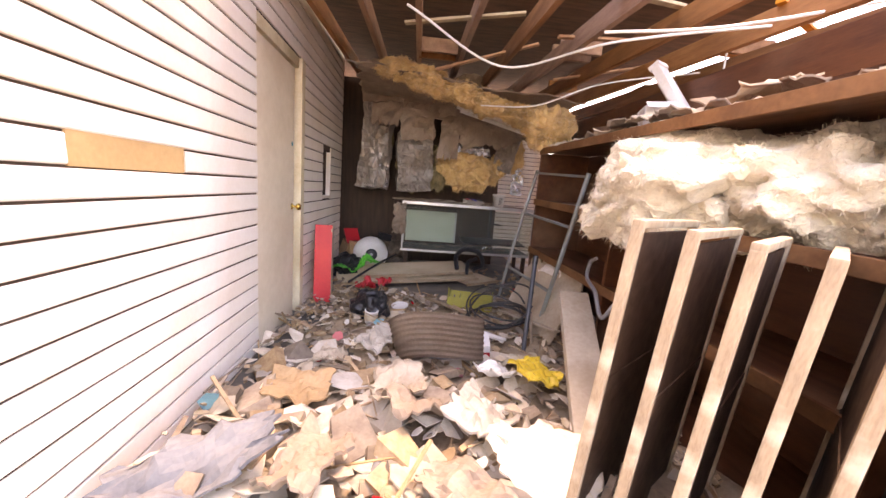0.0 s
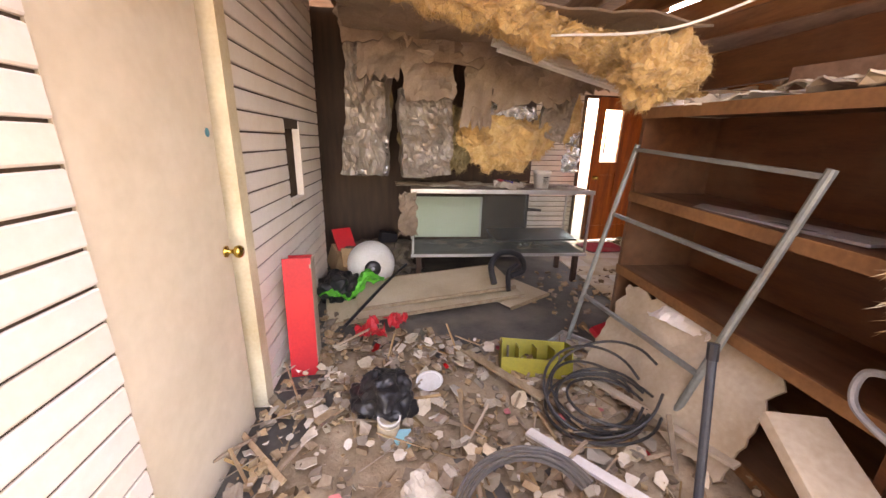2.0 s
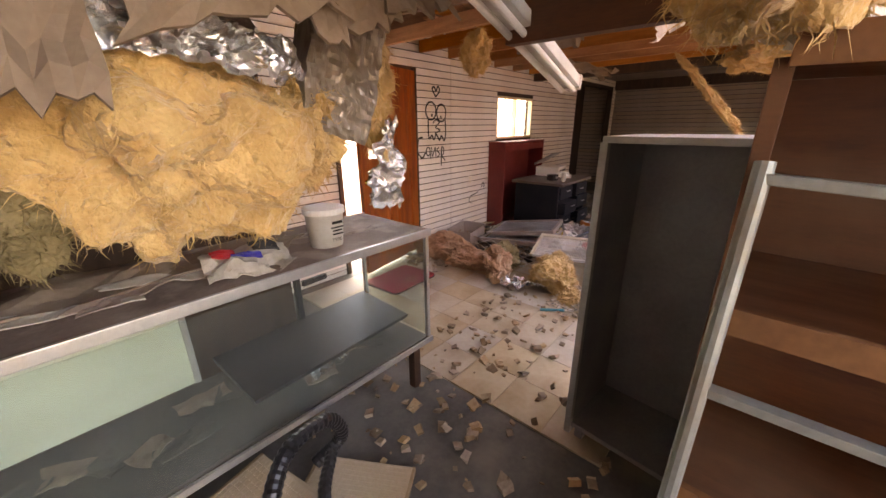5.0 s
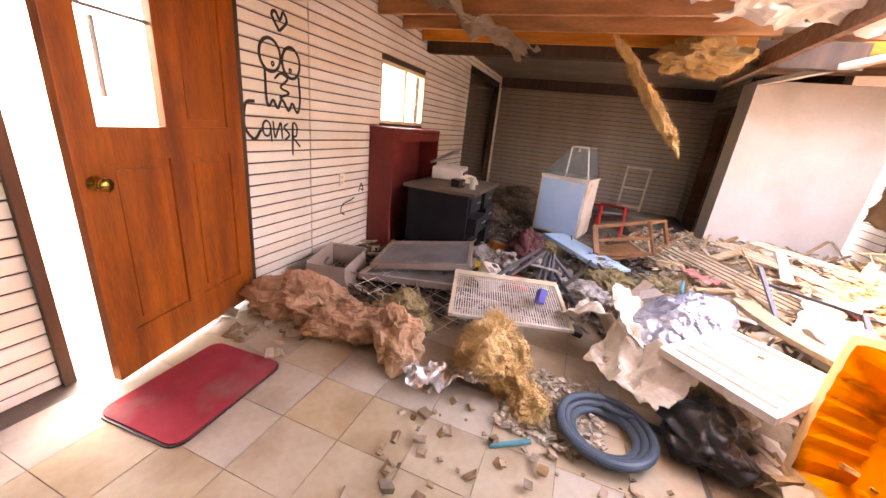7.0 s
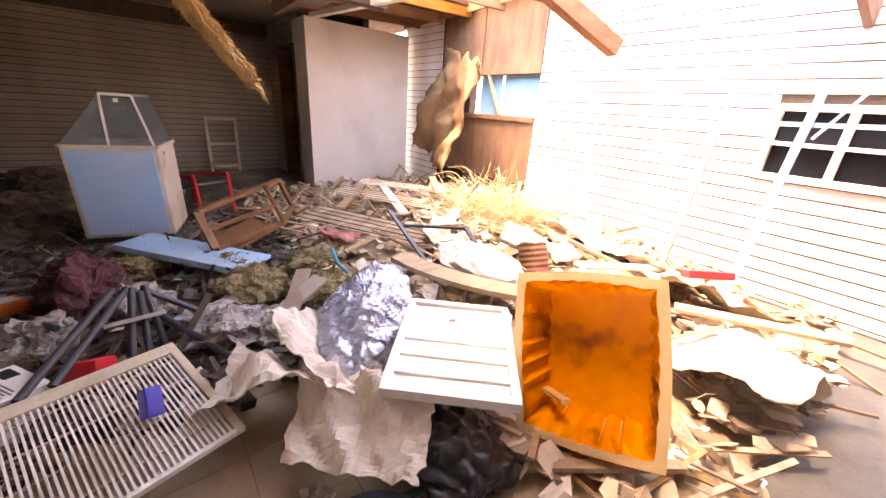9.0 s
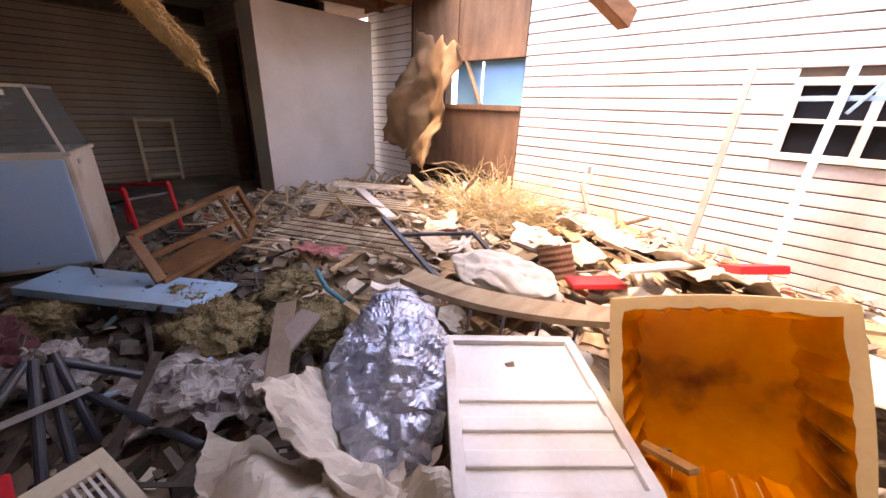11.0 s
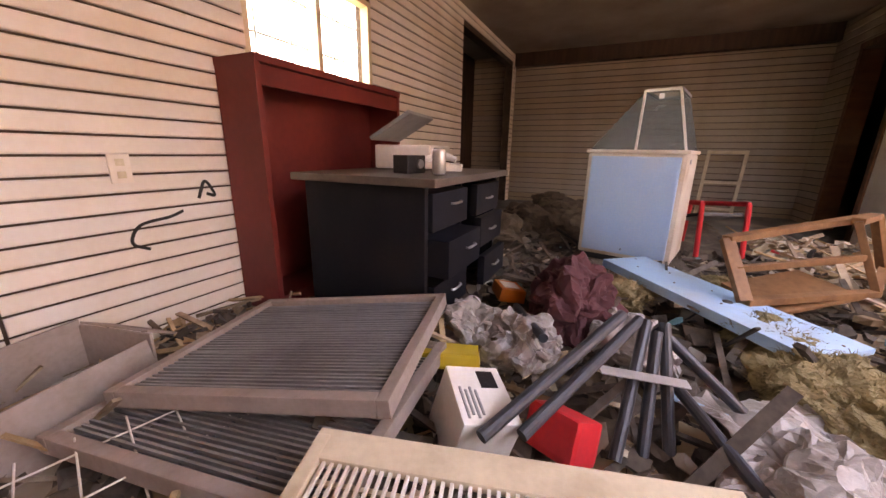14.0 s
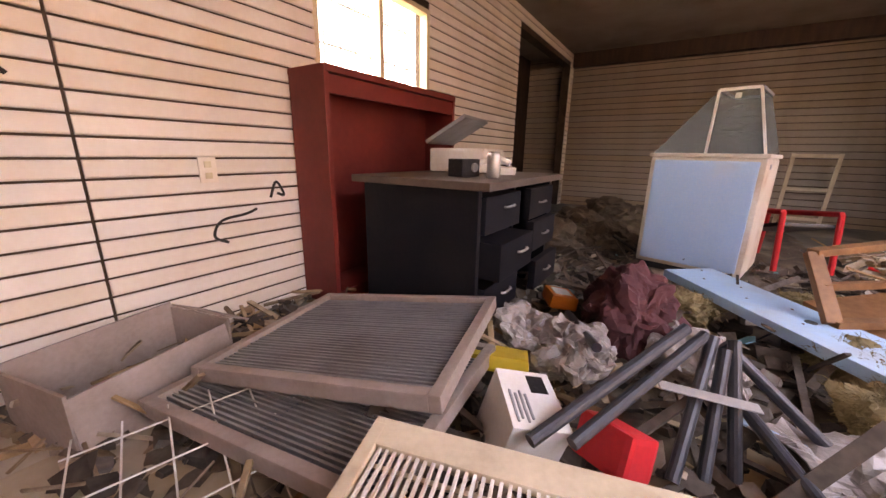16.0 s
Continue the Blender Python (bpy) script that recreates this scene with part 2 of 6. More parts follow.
WHITEMETAL = mat("white_enamel_metal", (0.72, 0.70, 0.66), (0.58, 0.54, 0.48), 0.4, scale=4, stain=(0.35, 0.2, 0.1), stain_scale=3, stain_amt=0.5)
CREAMMETAL = mat("cream_enamel_metal", (0.66, 0.57, 0.42), (0.5, 0.42, 0.3), 0.45, scale=4, stain=(0.25, 0.12, 0.06), stain_scale=4, stain_amt=0.6)
FREEZER = mat("pale_blue_enamel", (0.27, 0.46, 0.68), (0.38, 0.52, 0.66), 0.4, scale=2, stain=(0.55, 0.45, 0.33), stain_scale=2, stain_amt=0.5, bump=0.06)
FREEZER_SIDE = mat("rust_stained_enamel", (0.62, 0.56, 0.48), (0.5, 0.42, 0.32), 0.5, scale=2, stain=(0.33, 0.17, 0.07), stain_scale=3, stain_amt=0.7)
BLUEPAINT = mat("light_blue_paint", (0.22, 0.43, 0.64), (0.32, 0.5, 0.64), 0.5, scale=3, stain=(0.35, 0.3, 0.25), stain_scale=4, stain_amt=0.4)
BLUEBOARD = mat("sky_blue_board", (0.16, 0.45, 0.72), (0.24, 0.5, 0.72), 0.6, scale=3)
GREYMETAL = mat("grey_painted_metal", (0.30, 0.31, 0.32), (0.22, 0.22, 0.23), 0.45, metal=0.3, scale=4, stain=(0.16, 0.12, 0.09), stain_amt=0.5)
ALU = mat("dull_aluminium", (0.52, 0.52, 0.50), (0.4, 0.4, 0.39), 0.4, metal=0.7, scale=6)
LADDERM = mat("grey_green_ladder_metal", (0.26, 0.29, 0.28), (0.18, 0.2, 0.19), 0.5, metal=0.4, scale=6, stain=(0.28, 0.22, 0.16), stain_scale=6, stain_amt=0.5)
STEEL = mat("dark_steel_tube", (0.035, 0.04, 0.05), (0.06, 0.065, 0.075), 0.4, metal=0.3, scale=6)
BRASS = mat("brass", (0.72, 0.48, 0.12), (0.5, 0.32, 0.08), 0.25, metal=1.0)
RUST = mat("rusty_metal", (0.20, 0.11, 0.07), (0.12, 0.06, 0.035), 0.8, metal=0.2, scale=10, bump=0.5)
CABLE = mat("black_cable", (0.02, 0.02, 0.022), (0.035, 0.033, 0.03), 0.5)
WIRECOIL = mat("grey_wire_bundle", (0.10, 0.10, 0.105), (0.2, 0.18, 0.15), 0.5, metal=0.3)
BLUEHOSE = mat("dark_blue_hose", (0.03, 0.06, 0.09), (0.05, 0.08, 0.11), 0.45)
TEAL = mat("teal_plastic", (0.02, 0.25, 0.30), (0.02, 0.18, 0.23), 0.45)
MESHP = mat("beige_perforated_sheet", (0.58, 0.48, 0.34), (0.48, 0.38, 0.25), 0.6, scale=3, stain=(0.35, 0.26, 0.16), stain_amt=0.4)
SCREEN = mat("dark_screen_mesh", (0.06, 0.072, 0.092), (0.085, 0.095, 0.115), 0.4, metal=0.2)
SCREENFRAME = mat("pinkish_grey_wood_frame", (0.36, 0.29, 0.26), (0.25, 0.2, 0.17), 0.7, scale=5)
MINT = mat("mint_panel", (0.58, 0.63, 0.52), (0.48, 0.52, 0.41), 0.6, scale=2, stain=(0.4, 0.36, 0.26), stain_amt=0.4)
CASETOP = mat("dusty_case_top", (0.26, 0.19, 0.15), (0.16, 0.11, 0.09), 0.7, scale=5, stain=(0.45, 0.37, 0.29), stain_scale=6, stain_amt=0.7)
CANVAS = mat("pale_canvas_sheet", (0.64, 0.58, 0.49), (0.52, 0.45, 0.36), 0.8, scale=3, fine=60, bump=0.2, stain=(0.4, 0.32, 0.23), stain_amt=0.5)
BLANKET = mat("brown_sagging_board", (0.25, 0.14, 0.07), (0.16, 0.085, 0.04), 0.9, scale=3, stain=(0.5, 0.36, 0.2), stain_scale=2, stain_amt=0.6)
STRAW = mat("dry_weed", (0.70, 0.55, 0.32), (0.54, 0.4, 0.2), 0.9, island=0.35)
AMBER = mat("amber_residue", (0.85, 0.36, 0.02), (0.72, 0.23, 0.01), 0.35, scale=5, fine=25, bump=0.5, dist=0.01, stain=(0.14, 0.03, 0.008), stain_scale=6, stain_amt=0.85, through_light=0.5)
TUBP = mat("cream_tub_plastic", (0.80, 0.66, 0.42), (0.72, 0.56, 0.33), 0.4, scale=4, through_light=0.45)
MAROONBAG = mat("maroon_fabric", (0.11, 0.035, 0.04), (0.06, 0.02, 0.025), 0.9, scale=5)
CLEARBAG = mat("grey_dusty_plastic", (0.24, 0.22, 0.21), (0.34, 0.31, 0.29), 0.3, scale=8, bump=0.8, dist=0.012)
INK = mat("black_spray_paint", (0.012, 0.012, 0.012), (0.02, 0.02, 0.02), 0.7)
ORANGEP = mat("orange_packet", (0.72, 0.2, 0.02), (0.6, 0.15, 0.02), 0.5)
YELLOWPK = mat("yellow_packet", (0.55, 0.38, 0.05), (0.55, 0.38, 0.03), 0.5)
BLUEPK = mat("blue_tin", (0.02, 0.03, 0.35), (0.03, 0.02, 0.25), 0.35)
CEILP = mat("grey_ceiling_paint", (0.32, 0.28, 0.24), (0.24, 0.2, 0.17), 0.85, scale=2, stain=(0.15, 0.11, 0.08), stain_amt=0.5)
STONEGREY = mat("grey_felt", (0.17, 0.17, 0.175), (0.11, 0.11, 0.115), 0.95, scale=6, bump=0.5)
GLASS = glass("dusty_glass", dirt=0.07)
GLASS_D = glass("smoked_hood_glass", (0.6, 0.68, 0.72), 0.12, 0.3)
PANE = glass("window_pane", (0.97, 0.97, 0.93), 0.2, 0.08)


# ---- mesh helpers ----
def part(name, bm, material, parent=None, label="", m=None, smooth=False):
    me = bpy.data.meshes.new(name)
    bm.to_mesh(me)
    bm.free()
    me.materials.append(material)
    if smooth:
        me.polygons.foreach_set("use_smooth", [True] * len(me.polygons))
    ob = new(name, me)
    if parent:
        ob.parent = parent
    if m is not None:
        ob.matrix_basis = m
    if label:
        ob["label"] = label
    return ob


def thing(name, label, category, m=None, group="", kind=""):
    ob = new(name)
    ob.empty_display_size = 0.1
    if m is not None:
        ob.matrix_basis = m
    return tagged(ob, label, category, group, kind)


def box(size, centre=(0, 0, 0), bevel=0.0, rot=None, bm=None):
    target = bm or bmesh.new()
    tmp = bmesh.new()
    bmesh.ops.create_cube(tmp, size=1.0)
    bmesh.ops.scale(tmp, vec=size, verts=tmp.verts)
    if bevel:
        bmesh.ops.bevel(tmp, geom=list(tmp.edges), offset=bevel, segments=2, profile=0.7, affect='EDGES')
    m = Matrix.Translation(centre) @ (Euler([radians(a) for a in rot]).to_matrix().to_4x4() if rot else Matrix())
    bmesh.ops.transform(tmp, matrix=m, verts=tmp.verts)
    me = bpy.data.meshes.new("tmp")
    tmp.to_mesh(me)
    tmp.free()
    target.from_mesh(me)
    bpy.data.meshes.remove(me)
    return target


def bar(a, b, w, d, bevel=0.003, bm=None, up=(0, 0, 1)):
    """A beam of section w x d from a to b."""
    a, b = Vector(a), Vector(b)
    z = (b - a).normalized()
    u = Vector(up)
    if abs(z.dot(u)) > 0.95:
        u = Vector((0, 1, 0))
    x = u.cross(z).normalized()
    y = z.cross(x)
    tmp = box((w, d, (b - a).length), bevel=bevel)
    m = Matrix((x, y, z)).transposed().to_4x4()
    m.translation = (a + b) / 2
    bmesh.ops.transform(tmp, matrix=m, verts=tmp.verts)
    if bm is None:
        return tmp
    me = bpy.data.meshes.new("tmp")
    tmp.to_mesh(me)
    tmp.free()
    bm.from_mesh(me)
    bpy.data.meshes.remove(me)
    return bm


def curve_points(pts, steps=8):
    p = [Vector(q) for q in pts]
    if len(p) < 3:
        return p
    p = [p[0] * 2 - p[1]] + p + [p[-1] * 2 - p[-2]]
    out = []
    for i in range(1, len(p) - 2):
        for k in range(steps):
            t = k / steps
            out.append(0.5 * (2 * p[i] + (p[i + 1] - p[i - 1]) * t + (2 * p[i - 1] - 5 * p[i] + 4 * p[i + 1] - p[i + 2]) * t * t + (3 * p[i] - p[i - 1] - 3 * p[i + 1] + p[i + 2]) * t ** 3))
    out.append(p[-2])
    return out


def tube(pts, r, seg=8, steps=8, bm=None, ridge=0.0):
    bm = bm or bmesh.new()
    p = curve_points(pts, steps)
    prev, u = None, Vector((0.13, 0.21, 0.97))
    for i, q in enumerate(p):
        d = (p[min(i + 1, len(p) - 1)] - p[max(i - 1, 0)]).normalized()
        x = u.cross(d)
        x = (x if x.length > 1e-3 else Vector((1, 0, 0)).cross(d)).normalized()
        y = d.cross(x)
        u = y
        rr = r * (1 + ridge * (i % 2))
        ring = [bm.verts.new(q + rr * (math.cos(2 * math.pi * k / seg) * x + math.sin(2 * math.pi * k / seg) * y)) for k in range(seg)]
        if prev:
            for k in range(seg):
                bm.faces.new((prev[k], prev[(k + 1) % seg], ring[(k + 1) % seg], ring[k]))
        else:
            bm.faces.new(ring[::-1])
        prev = ring
    bm.faces.new(prev)
    return bm


def lathe(profile, seg=28, bm=None):
    """A turned shape from (radius, height) pairs."""
    bm = bm or bmesh.new()
    rings = []
    for r, z in profile:
        rings.append([bm.verts.new((r * math.cos(2 * math.pi * k / seg), r * math.sin(2 * math.pi * k / seg), z)) for k in range(seg)])
    for a, b in zip(rings, rings[1:]):
        for k in range(seg):
            bm.faces.new((a[k], a[(k + 1) % seg], b[(k + 1) % seg], b[k]))
    bm.faces.new(rings[0][::-1])
    bm.faces.new(rings[-1])
    return bm


def rumple(bm, amp, freq, seed=0.0, octaves=4, axis=None):
    off = Vector((seed * 3.7, seed * 1.3, seed * 5.1))
    for v in bm.verts:
        q = v.co * freq + off
        if axis is None:
            n = noise.noise_vector(q) + 0.5 * noise.noise_vector(q * 2.3) + (0.25 * noise.noise_vector(q * 5.1) if octaves > 2 else Vector())
            v.co += n * amp
        else:
            v.co += Vector(axis) * noise.fractal(q, 1.0, 2.0, octaves) * amp
    return bm


def fluff(size, seed, subdiv=5, rag=0.3, bm=None):
    """A torn lump of fibre: a displaced ball with ragged tufts."""
    out = bm or bmesh.new()
    tmp = bmesh.new()
    bmesh.ops.create_icosphere(tmp, subdivisions=subdiv, radius=1.0)
    off = Vector((seed * 2.3, seed * 7.1, seed * 1.7))
    for v in tmp.verts:
        n = v.co.normalized()
        k = 1 + rag * 1.1 * noise.fractal(n * 1.5 + off, 1.0, 2.0, 2) + rag * 0.35 * noise.noise(n * 4 + off)
        v.co = Vector((n.x * k * size[0] / 2, n.y * k * size[1] / 2, n.z * k * size[2] / 2))
        q = v.co * 9 + off
        v.co += rag * (0.06 * noise.noise_vector(q) + 0.036 * noise.noise_vector(q * 2.4) + 0.024 * noise.noise_vector(q * 5.3))
    me = bpy.data.meshes.new("tmp")
    tmp.to_mesh(me)
    tmp.free()
    out.from_mesh(me)
    if rag >= 0.39:
        fr = random.Random(seed)
        roots = [v.co.copy() for v in me.vertices]
        area = size[0] * size[1] + size[1] * size[2] + size[0] * size[2]
        for _ in range(int(min(3600, 700 + 6500 * area))):
            a = fr.choice(roots)
            d = Vector((a.x / size[0] ** 2, a.y / size[1] ** 2, a.z / size[2] ** 2)).normalized()
            d = (d + Vector((fr.gauss(0, 0.6), fr.gauss(0, 0.6), fr.gauss(-0.15, 0.6)))).normalized()
            side = d.cross(Vector((fr.gauss(0, 1), fr.gauss(0, 1), fr.gauss(0, 1)))).normalized()
            L, w = fr.uniform(0.012, 0.045), fr.uniform(0.0007, 0.0024)
            p1 = a + d * L * 0.55 + side * fr.gauss(0, 0.006)
            p2 = a + d * L + Vector((fr.gauss(0, 0.014), fr.gauss(0, 0.014), -0.3 * L))
            v = [out.verts.new(q) for q in (a - side * w - d * 0.006, a + side * w - d * 0.006, p1 + side * w * 0.8, p1 - side * w * 0.8, p2)]
            out.faces.new((v[0], v[1], v[2], v[3]))
            out.faces.new((v[3], v[2], v[4]))
    bpy.data.meshes.remove(me)
    return out


def sheet(w, h, nx, ny, thick, amp, freq, seed, ragged=0.0, fold=0.0):
    """A creased sheet in the x-y plane with ragged edges and real thickness."""
    bm = bmesh.new()
    off = Vector((seed * 3.1, seed * 1.9, 0))
    top, bot = [], []
    for j in range(ny + 1):
        for i in range(nx + 1):
            u, v = i / nx - 0.5, j / ny - 0.5
            ex = 1 + ragged * noise.noise(Vector((v * 9, seed, 4))) * (1 if abs(u) > 0.3 else 0)
            ey = 1 + ragged * noise.noise(Vector((u * 9, seed, 9))) * (1 if abs(v) > 0.3 else 0)
            q = Vector((u * w, v * h, 0)) * freq + off
            z = amp * (noise.fractal(q, 0.9, 2.0, 4) + 0.8 * abs(noise.noise(q * 1.6))) + fold * u * u * w
            p = Vector((u * w * ex, v * h * ey, z))
            top.append(bm.verts.new(p))
            bot.append(bm.verts.new(p - Vector((0, 0, thick))))
    k = nx + 1
    for j in range(ny):
        for i in range(nx):
            a = j * k + i
            bm.faces.new((top[a], top[a + 1], top[a + k + 1], top[a + k]))
            bm.faces.new((bot[a + k], bot[a + k + 1], bot[a + 1], bot[a]))
    rim = [i for i in range(k)] + [j * k + nx for j in range(1, ny + 1)] + [ny * k + i for i in range(nx - 1, -1, -1)] + [j * k for j in range(ny - 1, 0, -1)]
    for a, b in zip(rim, rim[1:] + rim[:1]):
        bm.faces.new((top[b], top[a], bot[a], bot[b]))
    return bm


def solo(name, bm, material, label, category, m=None, smooth=False, group="", kind=""):
    return tagged(part(name, bm, material, None, "", m, smooth), label, category, group, kind)


def frame_to(o, xdir, ydir):
    """A pose with its origin at o, x along xdir and y near ydir."""
    x = Vector(xdir).normalized()
    z = x.cross(Vector(ydir)).normalized()
    y = z.cross(x)
    m = Matrix((x, y, z)).transposed().to_4x4()
    m.translation = Vector(o)
    return m


# ---- setting ----
def wall(name, label, m, length, height, thick, holes, material, boards=None, skip=(), pitch=0.0917, z_off=-0.0287, board_name="siding_board", board_t=0.012):
    """A wall in its own frame: x along, z up, its face at y = 0 and its body behind (+y); holes are (x0, x1, z0, z1)."""
    bm = bmesh.new()
    xs = sorted({0, length, *[h[0] for h in holes], *[h[1] for h in holes]})
    for a, b in zip(xs, xs[1:]):
        z = 0
        for h in sorted([h for h in holes if h[0] < b - 1e-6 and h[1] > a + 1e-6], key=lambda h: h[2]):
            if h[2] > z + 1e-6:
                box((b - a, thick, h[2] - z), ((a + b) / 2, thick / 2, (z + h[2]) / 2), bm=bm)
            z = h[3]
        if z < height:
            box((b - a, thick, height - z), ((a + b) / 2, thick / 2, (z + height) / 2), bm=bm)
    w = part(name, bm, material, None, "", m)
    tagged(w, label, "wall", kind="structure")
    if boards:
        shared = {}
        for r in range(int(height / pitch) + 1):
            z0, z1 = max(0, r * pitch + z_off), (r + 1) * pitch + z_off - 0.009
            cuts = [(max(0, h[0]), min(length, h[1])) for h in list(holes) + list(skip) if h[2] < z1 - 0.01 and h[3] > z0 + 0.01]
            x = 0.0
            spans = []
            for a, b in sorted(cuts):
                if a - x > 0.03:
                    spans.append((x, a))
                x = max(x, b)
            if length - x > 0.03:
                spans.append((x, length))
            for a, b in spans:
                key = (round(b - a, 3), round(z1 - z0, 3))
                if key not in shared:
                    bb = bmesh.new()
                    h, L = z1 - z0, b - a
                    prof = [(0, 0), (-board_t * 0.75, 0.002), (-board_t, 0.008), (-board_t * 0.8, h - 0.004), (-board_t * 0.5, h), (0, h)]
                    ends = [[bb.verts.new((e, y, zz)) for y, zz in prof] for e in (0, L)]
                    for k in range(len(prof)):
                        kk = (k + 1) % len(prof)
                        bb.faces.new((ends[0][k], ends[0][kk], ends[1][kk], ends[1][k]))
                    bb.faces.new(ends[0][::-1])
                    bb.faces.new(ends[1])
                    bmesh.ops.recalc_face_normals(bb, faces=bb.faces)
                    me = bpy.data.meshes.new(board_name)
                    bb.to_mesh(me)
                    bb.free()
                    me.materials.append(boards)
                    shared[key] = me
                o = new(board_name, shared[key])
                o.parent = w
                o.matrix_basis = pose(a, random.uniform(-0.0015, 0.0015), z0, random.uniform(-0.4, 0.4), 0, 0)
    return w


ground = solo("ground", box((400, 400, 0.1), (0, 0, -0.12)), GROUND, "pale dusty ground outside the building", "ground", kind="structure")
floor = solo("floor", box((13.2, 10.4, 0.06), (6.6, 3.9, -0.036)), CONCRETE, "dirty dark concrete floor slab", "floor", kind="structure")

WL = pose(1.02, -0.6, 0, 0, 0, 90)
wall_left = wall("wall_west", "wall of white-painted lap siding boards with a torn board", WL, 6.72, 2.75, 0.12,
                 [(4.12, 5.07, 0, 2.14), (5.75, 6.10, 1.0, 1.5)], BACKER, SIDING, skip=[(2.86, 3.40, 1.2, 1.24)], pitch=0.099, z_off=-0.02)
wall("wall_niche", "dark wall of the far corner", pose(0.72, 6.14, 0, 0, 0, 90), 1.9, 2.75, 0.12, [], DARKWOOD)
# Stands in for the unlit room, with the shade in its dark colour.
wall("wall_hidden_room", "wall behind the small opening, the unlit room's shade put into its colour", pose(0.25, 2.6, 0, 0, 0, 90), 3.6, 2.75, 0.1, [], DARKWOOD)
WF = pose(0.6, 7.93, 0)
wall("wall_north", "wall of cream-white siding boards with graffiti", WF, 12.2, 2.75, 0.13,
     [(3.83, 4.89, 0, 2.1), (6.62, 7.72, 1.31, 1.92), (9.55, 11.8, 0, 2.3)], BACKER, SIDING, skip=[(5.545, 5.557, 0, 2.75)], pitch=0.077, z_off=-0.021)
# Back of the recess: its shade is put into the dark wall colour.
wall("wall_recess", "back of the far recess, its shade put into a dark colour", pose(10.0, 8.7, 0), 2.6, 2.75, 0.1, [], DARKWOOD)
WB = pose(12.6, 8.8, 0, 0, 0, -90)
wall("wall_east", "grey-brown slatted wall with its shade put into the board colour", WB, 5.1, 2.75, 0.12, [], BACKER, SIDING_SHADE)
wall("wall_return", "short slatted wall beside the brown doorway", pose(12.6, 3.72, 0, 0, 0, 180), 1.7, 2.75, 0.12, [(0.75, 1.6, 0, 2.05)], BACKER, SIDING_SHADE)
WR = pose(10.75, 1.9, 0, 0, 0, 180)
wall("wall_south", "weathered wall of white siding in daylight", WR, 6.5, 2.9, 0.13,
     [(1.76, 3.0, 1.29, 1.8), (5.29, 6.15, 1.0, 1.51)], BACKER, SIDING_R, skip=[(1.05, 3.0, 0, 2.9)], pitch=0.1044, z_off=-0.069)
# Added box beyond the doorway: blocks daylight, and its dark colour deepens the shade.
wall("doorway_back_blocker", "added dark wall that keeps the space beyond the doorway unlit", pose(12.7, 2.6, 0, 0, 0, 180), 1.7, 2.75, 0.1, [], DARKWOOD)
solo("doorway_top_blocker", box((1.75, 1.3, 0.06), (11.85, 3.1, 2.72)), CEILP, "added slab that keeps daylight out beyond the doorway", "ceiling", kind="structure")
wall("doorway_side_blocker", "added dark side wall that keeps daylight out beyond the doorway", pose(12.68, 3.75, 0, 0, 0, -90), 1.2, 2.75, 0.1, [], DARKWOOD)
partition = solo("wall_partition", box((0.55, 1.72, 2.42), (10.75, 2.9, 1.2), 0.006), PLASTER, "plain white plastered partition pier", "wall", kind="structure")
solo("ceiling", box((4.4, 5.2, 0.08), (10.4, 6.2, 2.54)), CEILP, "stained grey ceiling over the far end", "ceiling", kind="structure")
# Added behind the case: closes the corner and carries its shade as dark colour.
wall("wall_behind_case", "added dark wall that keeps the corner behind the display case dark", pose(0.72, 7.0, 0), 2.65, 2.75, 0.1, [], DARKWOOD)
# Added to stop outside light leaking into the recess.
wall("recess_side_blocker", "added dark side wall that stops light leaking into the recess", pose(10.1, 8.07, 0, 0, 0, 90), 0.7, 2.75, 0.1, [], DARKWOOD)
# Unseen end piece, added to keep light out of the hidden room.
wall("hidden_end_blocker", "added dark end wall that keeps light out of the hidden room", pose(0.2, 2.6, 0), 0.75, 2.75, 0.1, [], DARKWOOD)
solo("roof_deck", box((4.9, 5.4, 0.05), (2.5, 6.0, 2.98), rot=(4, 0, 0)), DECK, "dark boarded underside of the roof", "ceiling", kind="structure")
solo("roof_deck", box((2.5, 3.95, 0.05), (7.5, 6.2, 2.62)), DECK, "dark boarded underside of the roof", "ceiling", kind="structure")
solo("roof_deck", box((1.5, 2.6, 0.05), (5.5, 6.9, 2.62)), DECK, "dark boarded underside of the roof", "ceiling", kind="structure")
solo("roof_deck", box((3.65, 2.85, 0.05), (10.82, 3.0, 2.66)), DECK, "dark boarded underside of the roof by the pier", "ceiling", kind="structure")

# roof timbers
rafters = thing("roof_rafters", "exposed brown roof rafters with loose ends", "rafters", kind="structure")
for i in range(11):
    x = 1.15 + 0.4 * i
    part("rafter", bar((x, 1.1, 2.32 - 0.03 * i), (x + 0.05, 7.9, 2.78 - 0.03 * i), 0.045, 0.14), RAFTER, rafters)
for i in range(16):
    x, y = 1.35 + 0.4 * (i % 10), 2.0 + (i * 1.37) % 4.5
    part("rafter_block", bar((x - 0.17, y, 2.36 + 0.05 * (y - 2)), (x + 0.19, y, 2.36 + 0.05 * (y - 2)), 0.04, 0.12), RAFTER, rafters)
for i in range(14):
    x, y = 1.5 + 0.29 * i, 1.6 + (i * 0.83) % 3.4
    part("loose_lath", bar((x - 0.5, y, 2.2 + 0.03 * (i % 4) + 0.05 * (y - 2)), (x + 0.35, y + 0.5 - 0.25 * (i % 5), 2.34 + 0.05 * (y - 2)), 0.045, 0.018), LATH if i % 3 else PALEWOOD, rafters)
joists = thing("ceiling_joists", "orange-brown joists and lath of the open ceiling", "joists", kind="structure")
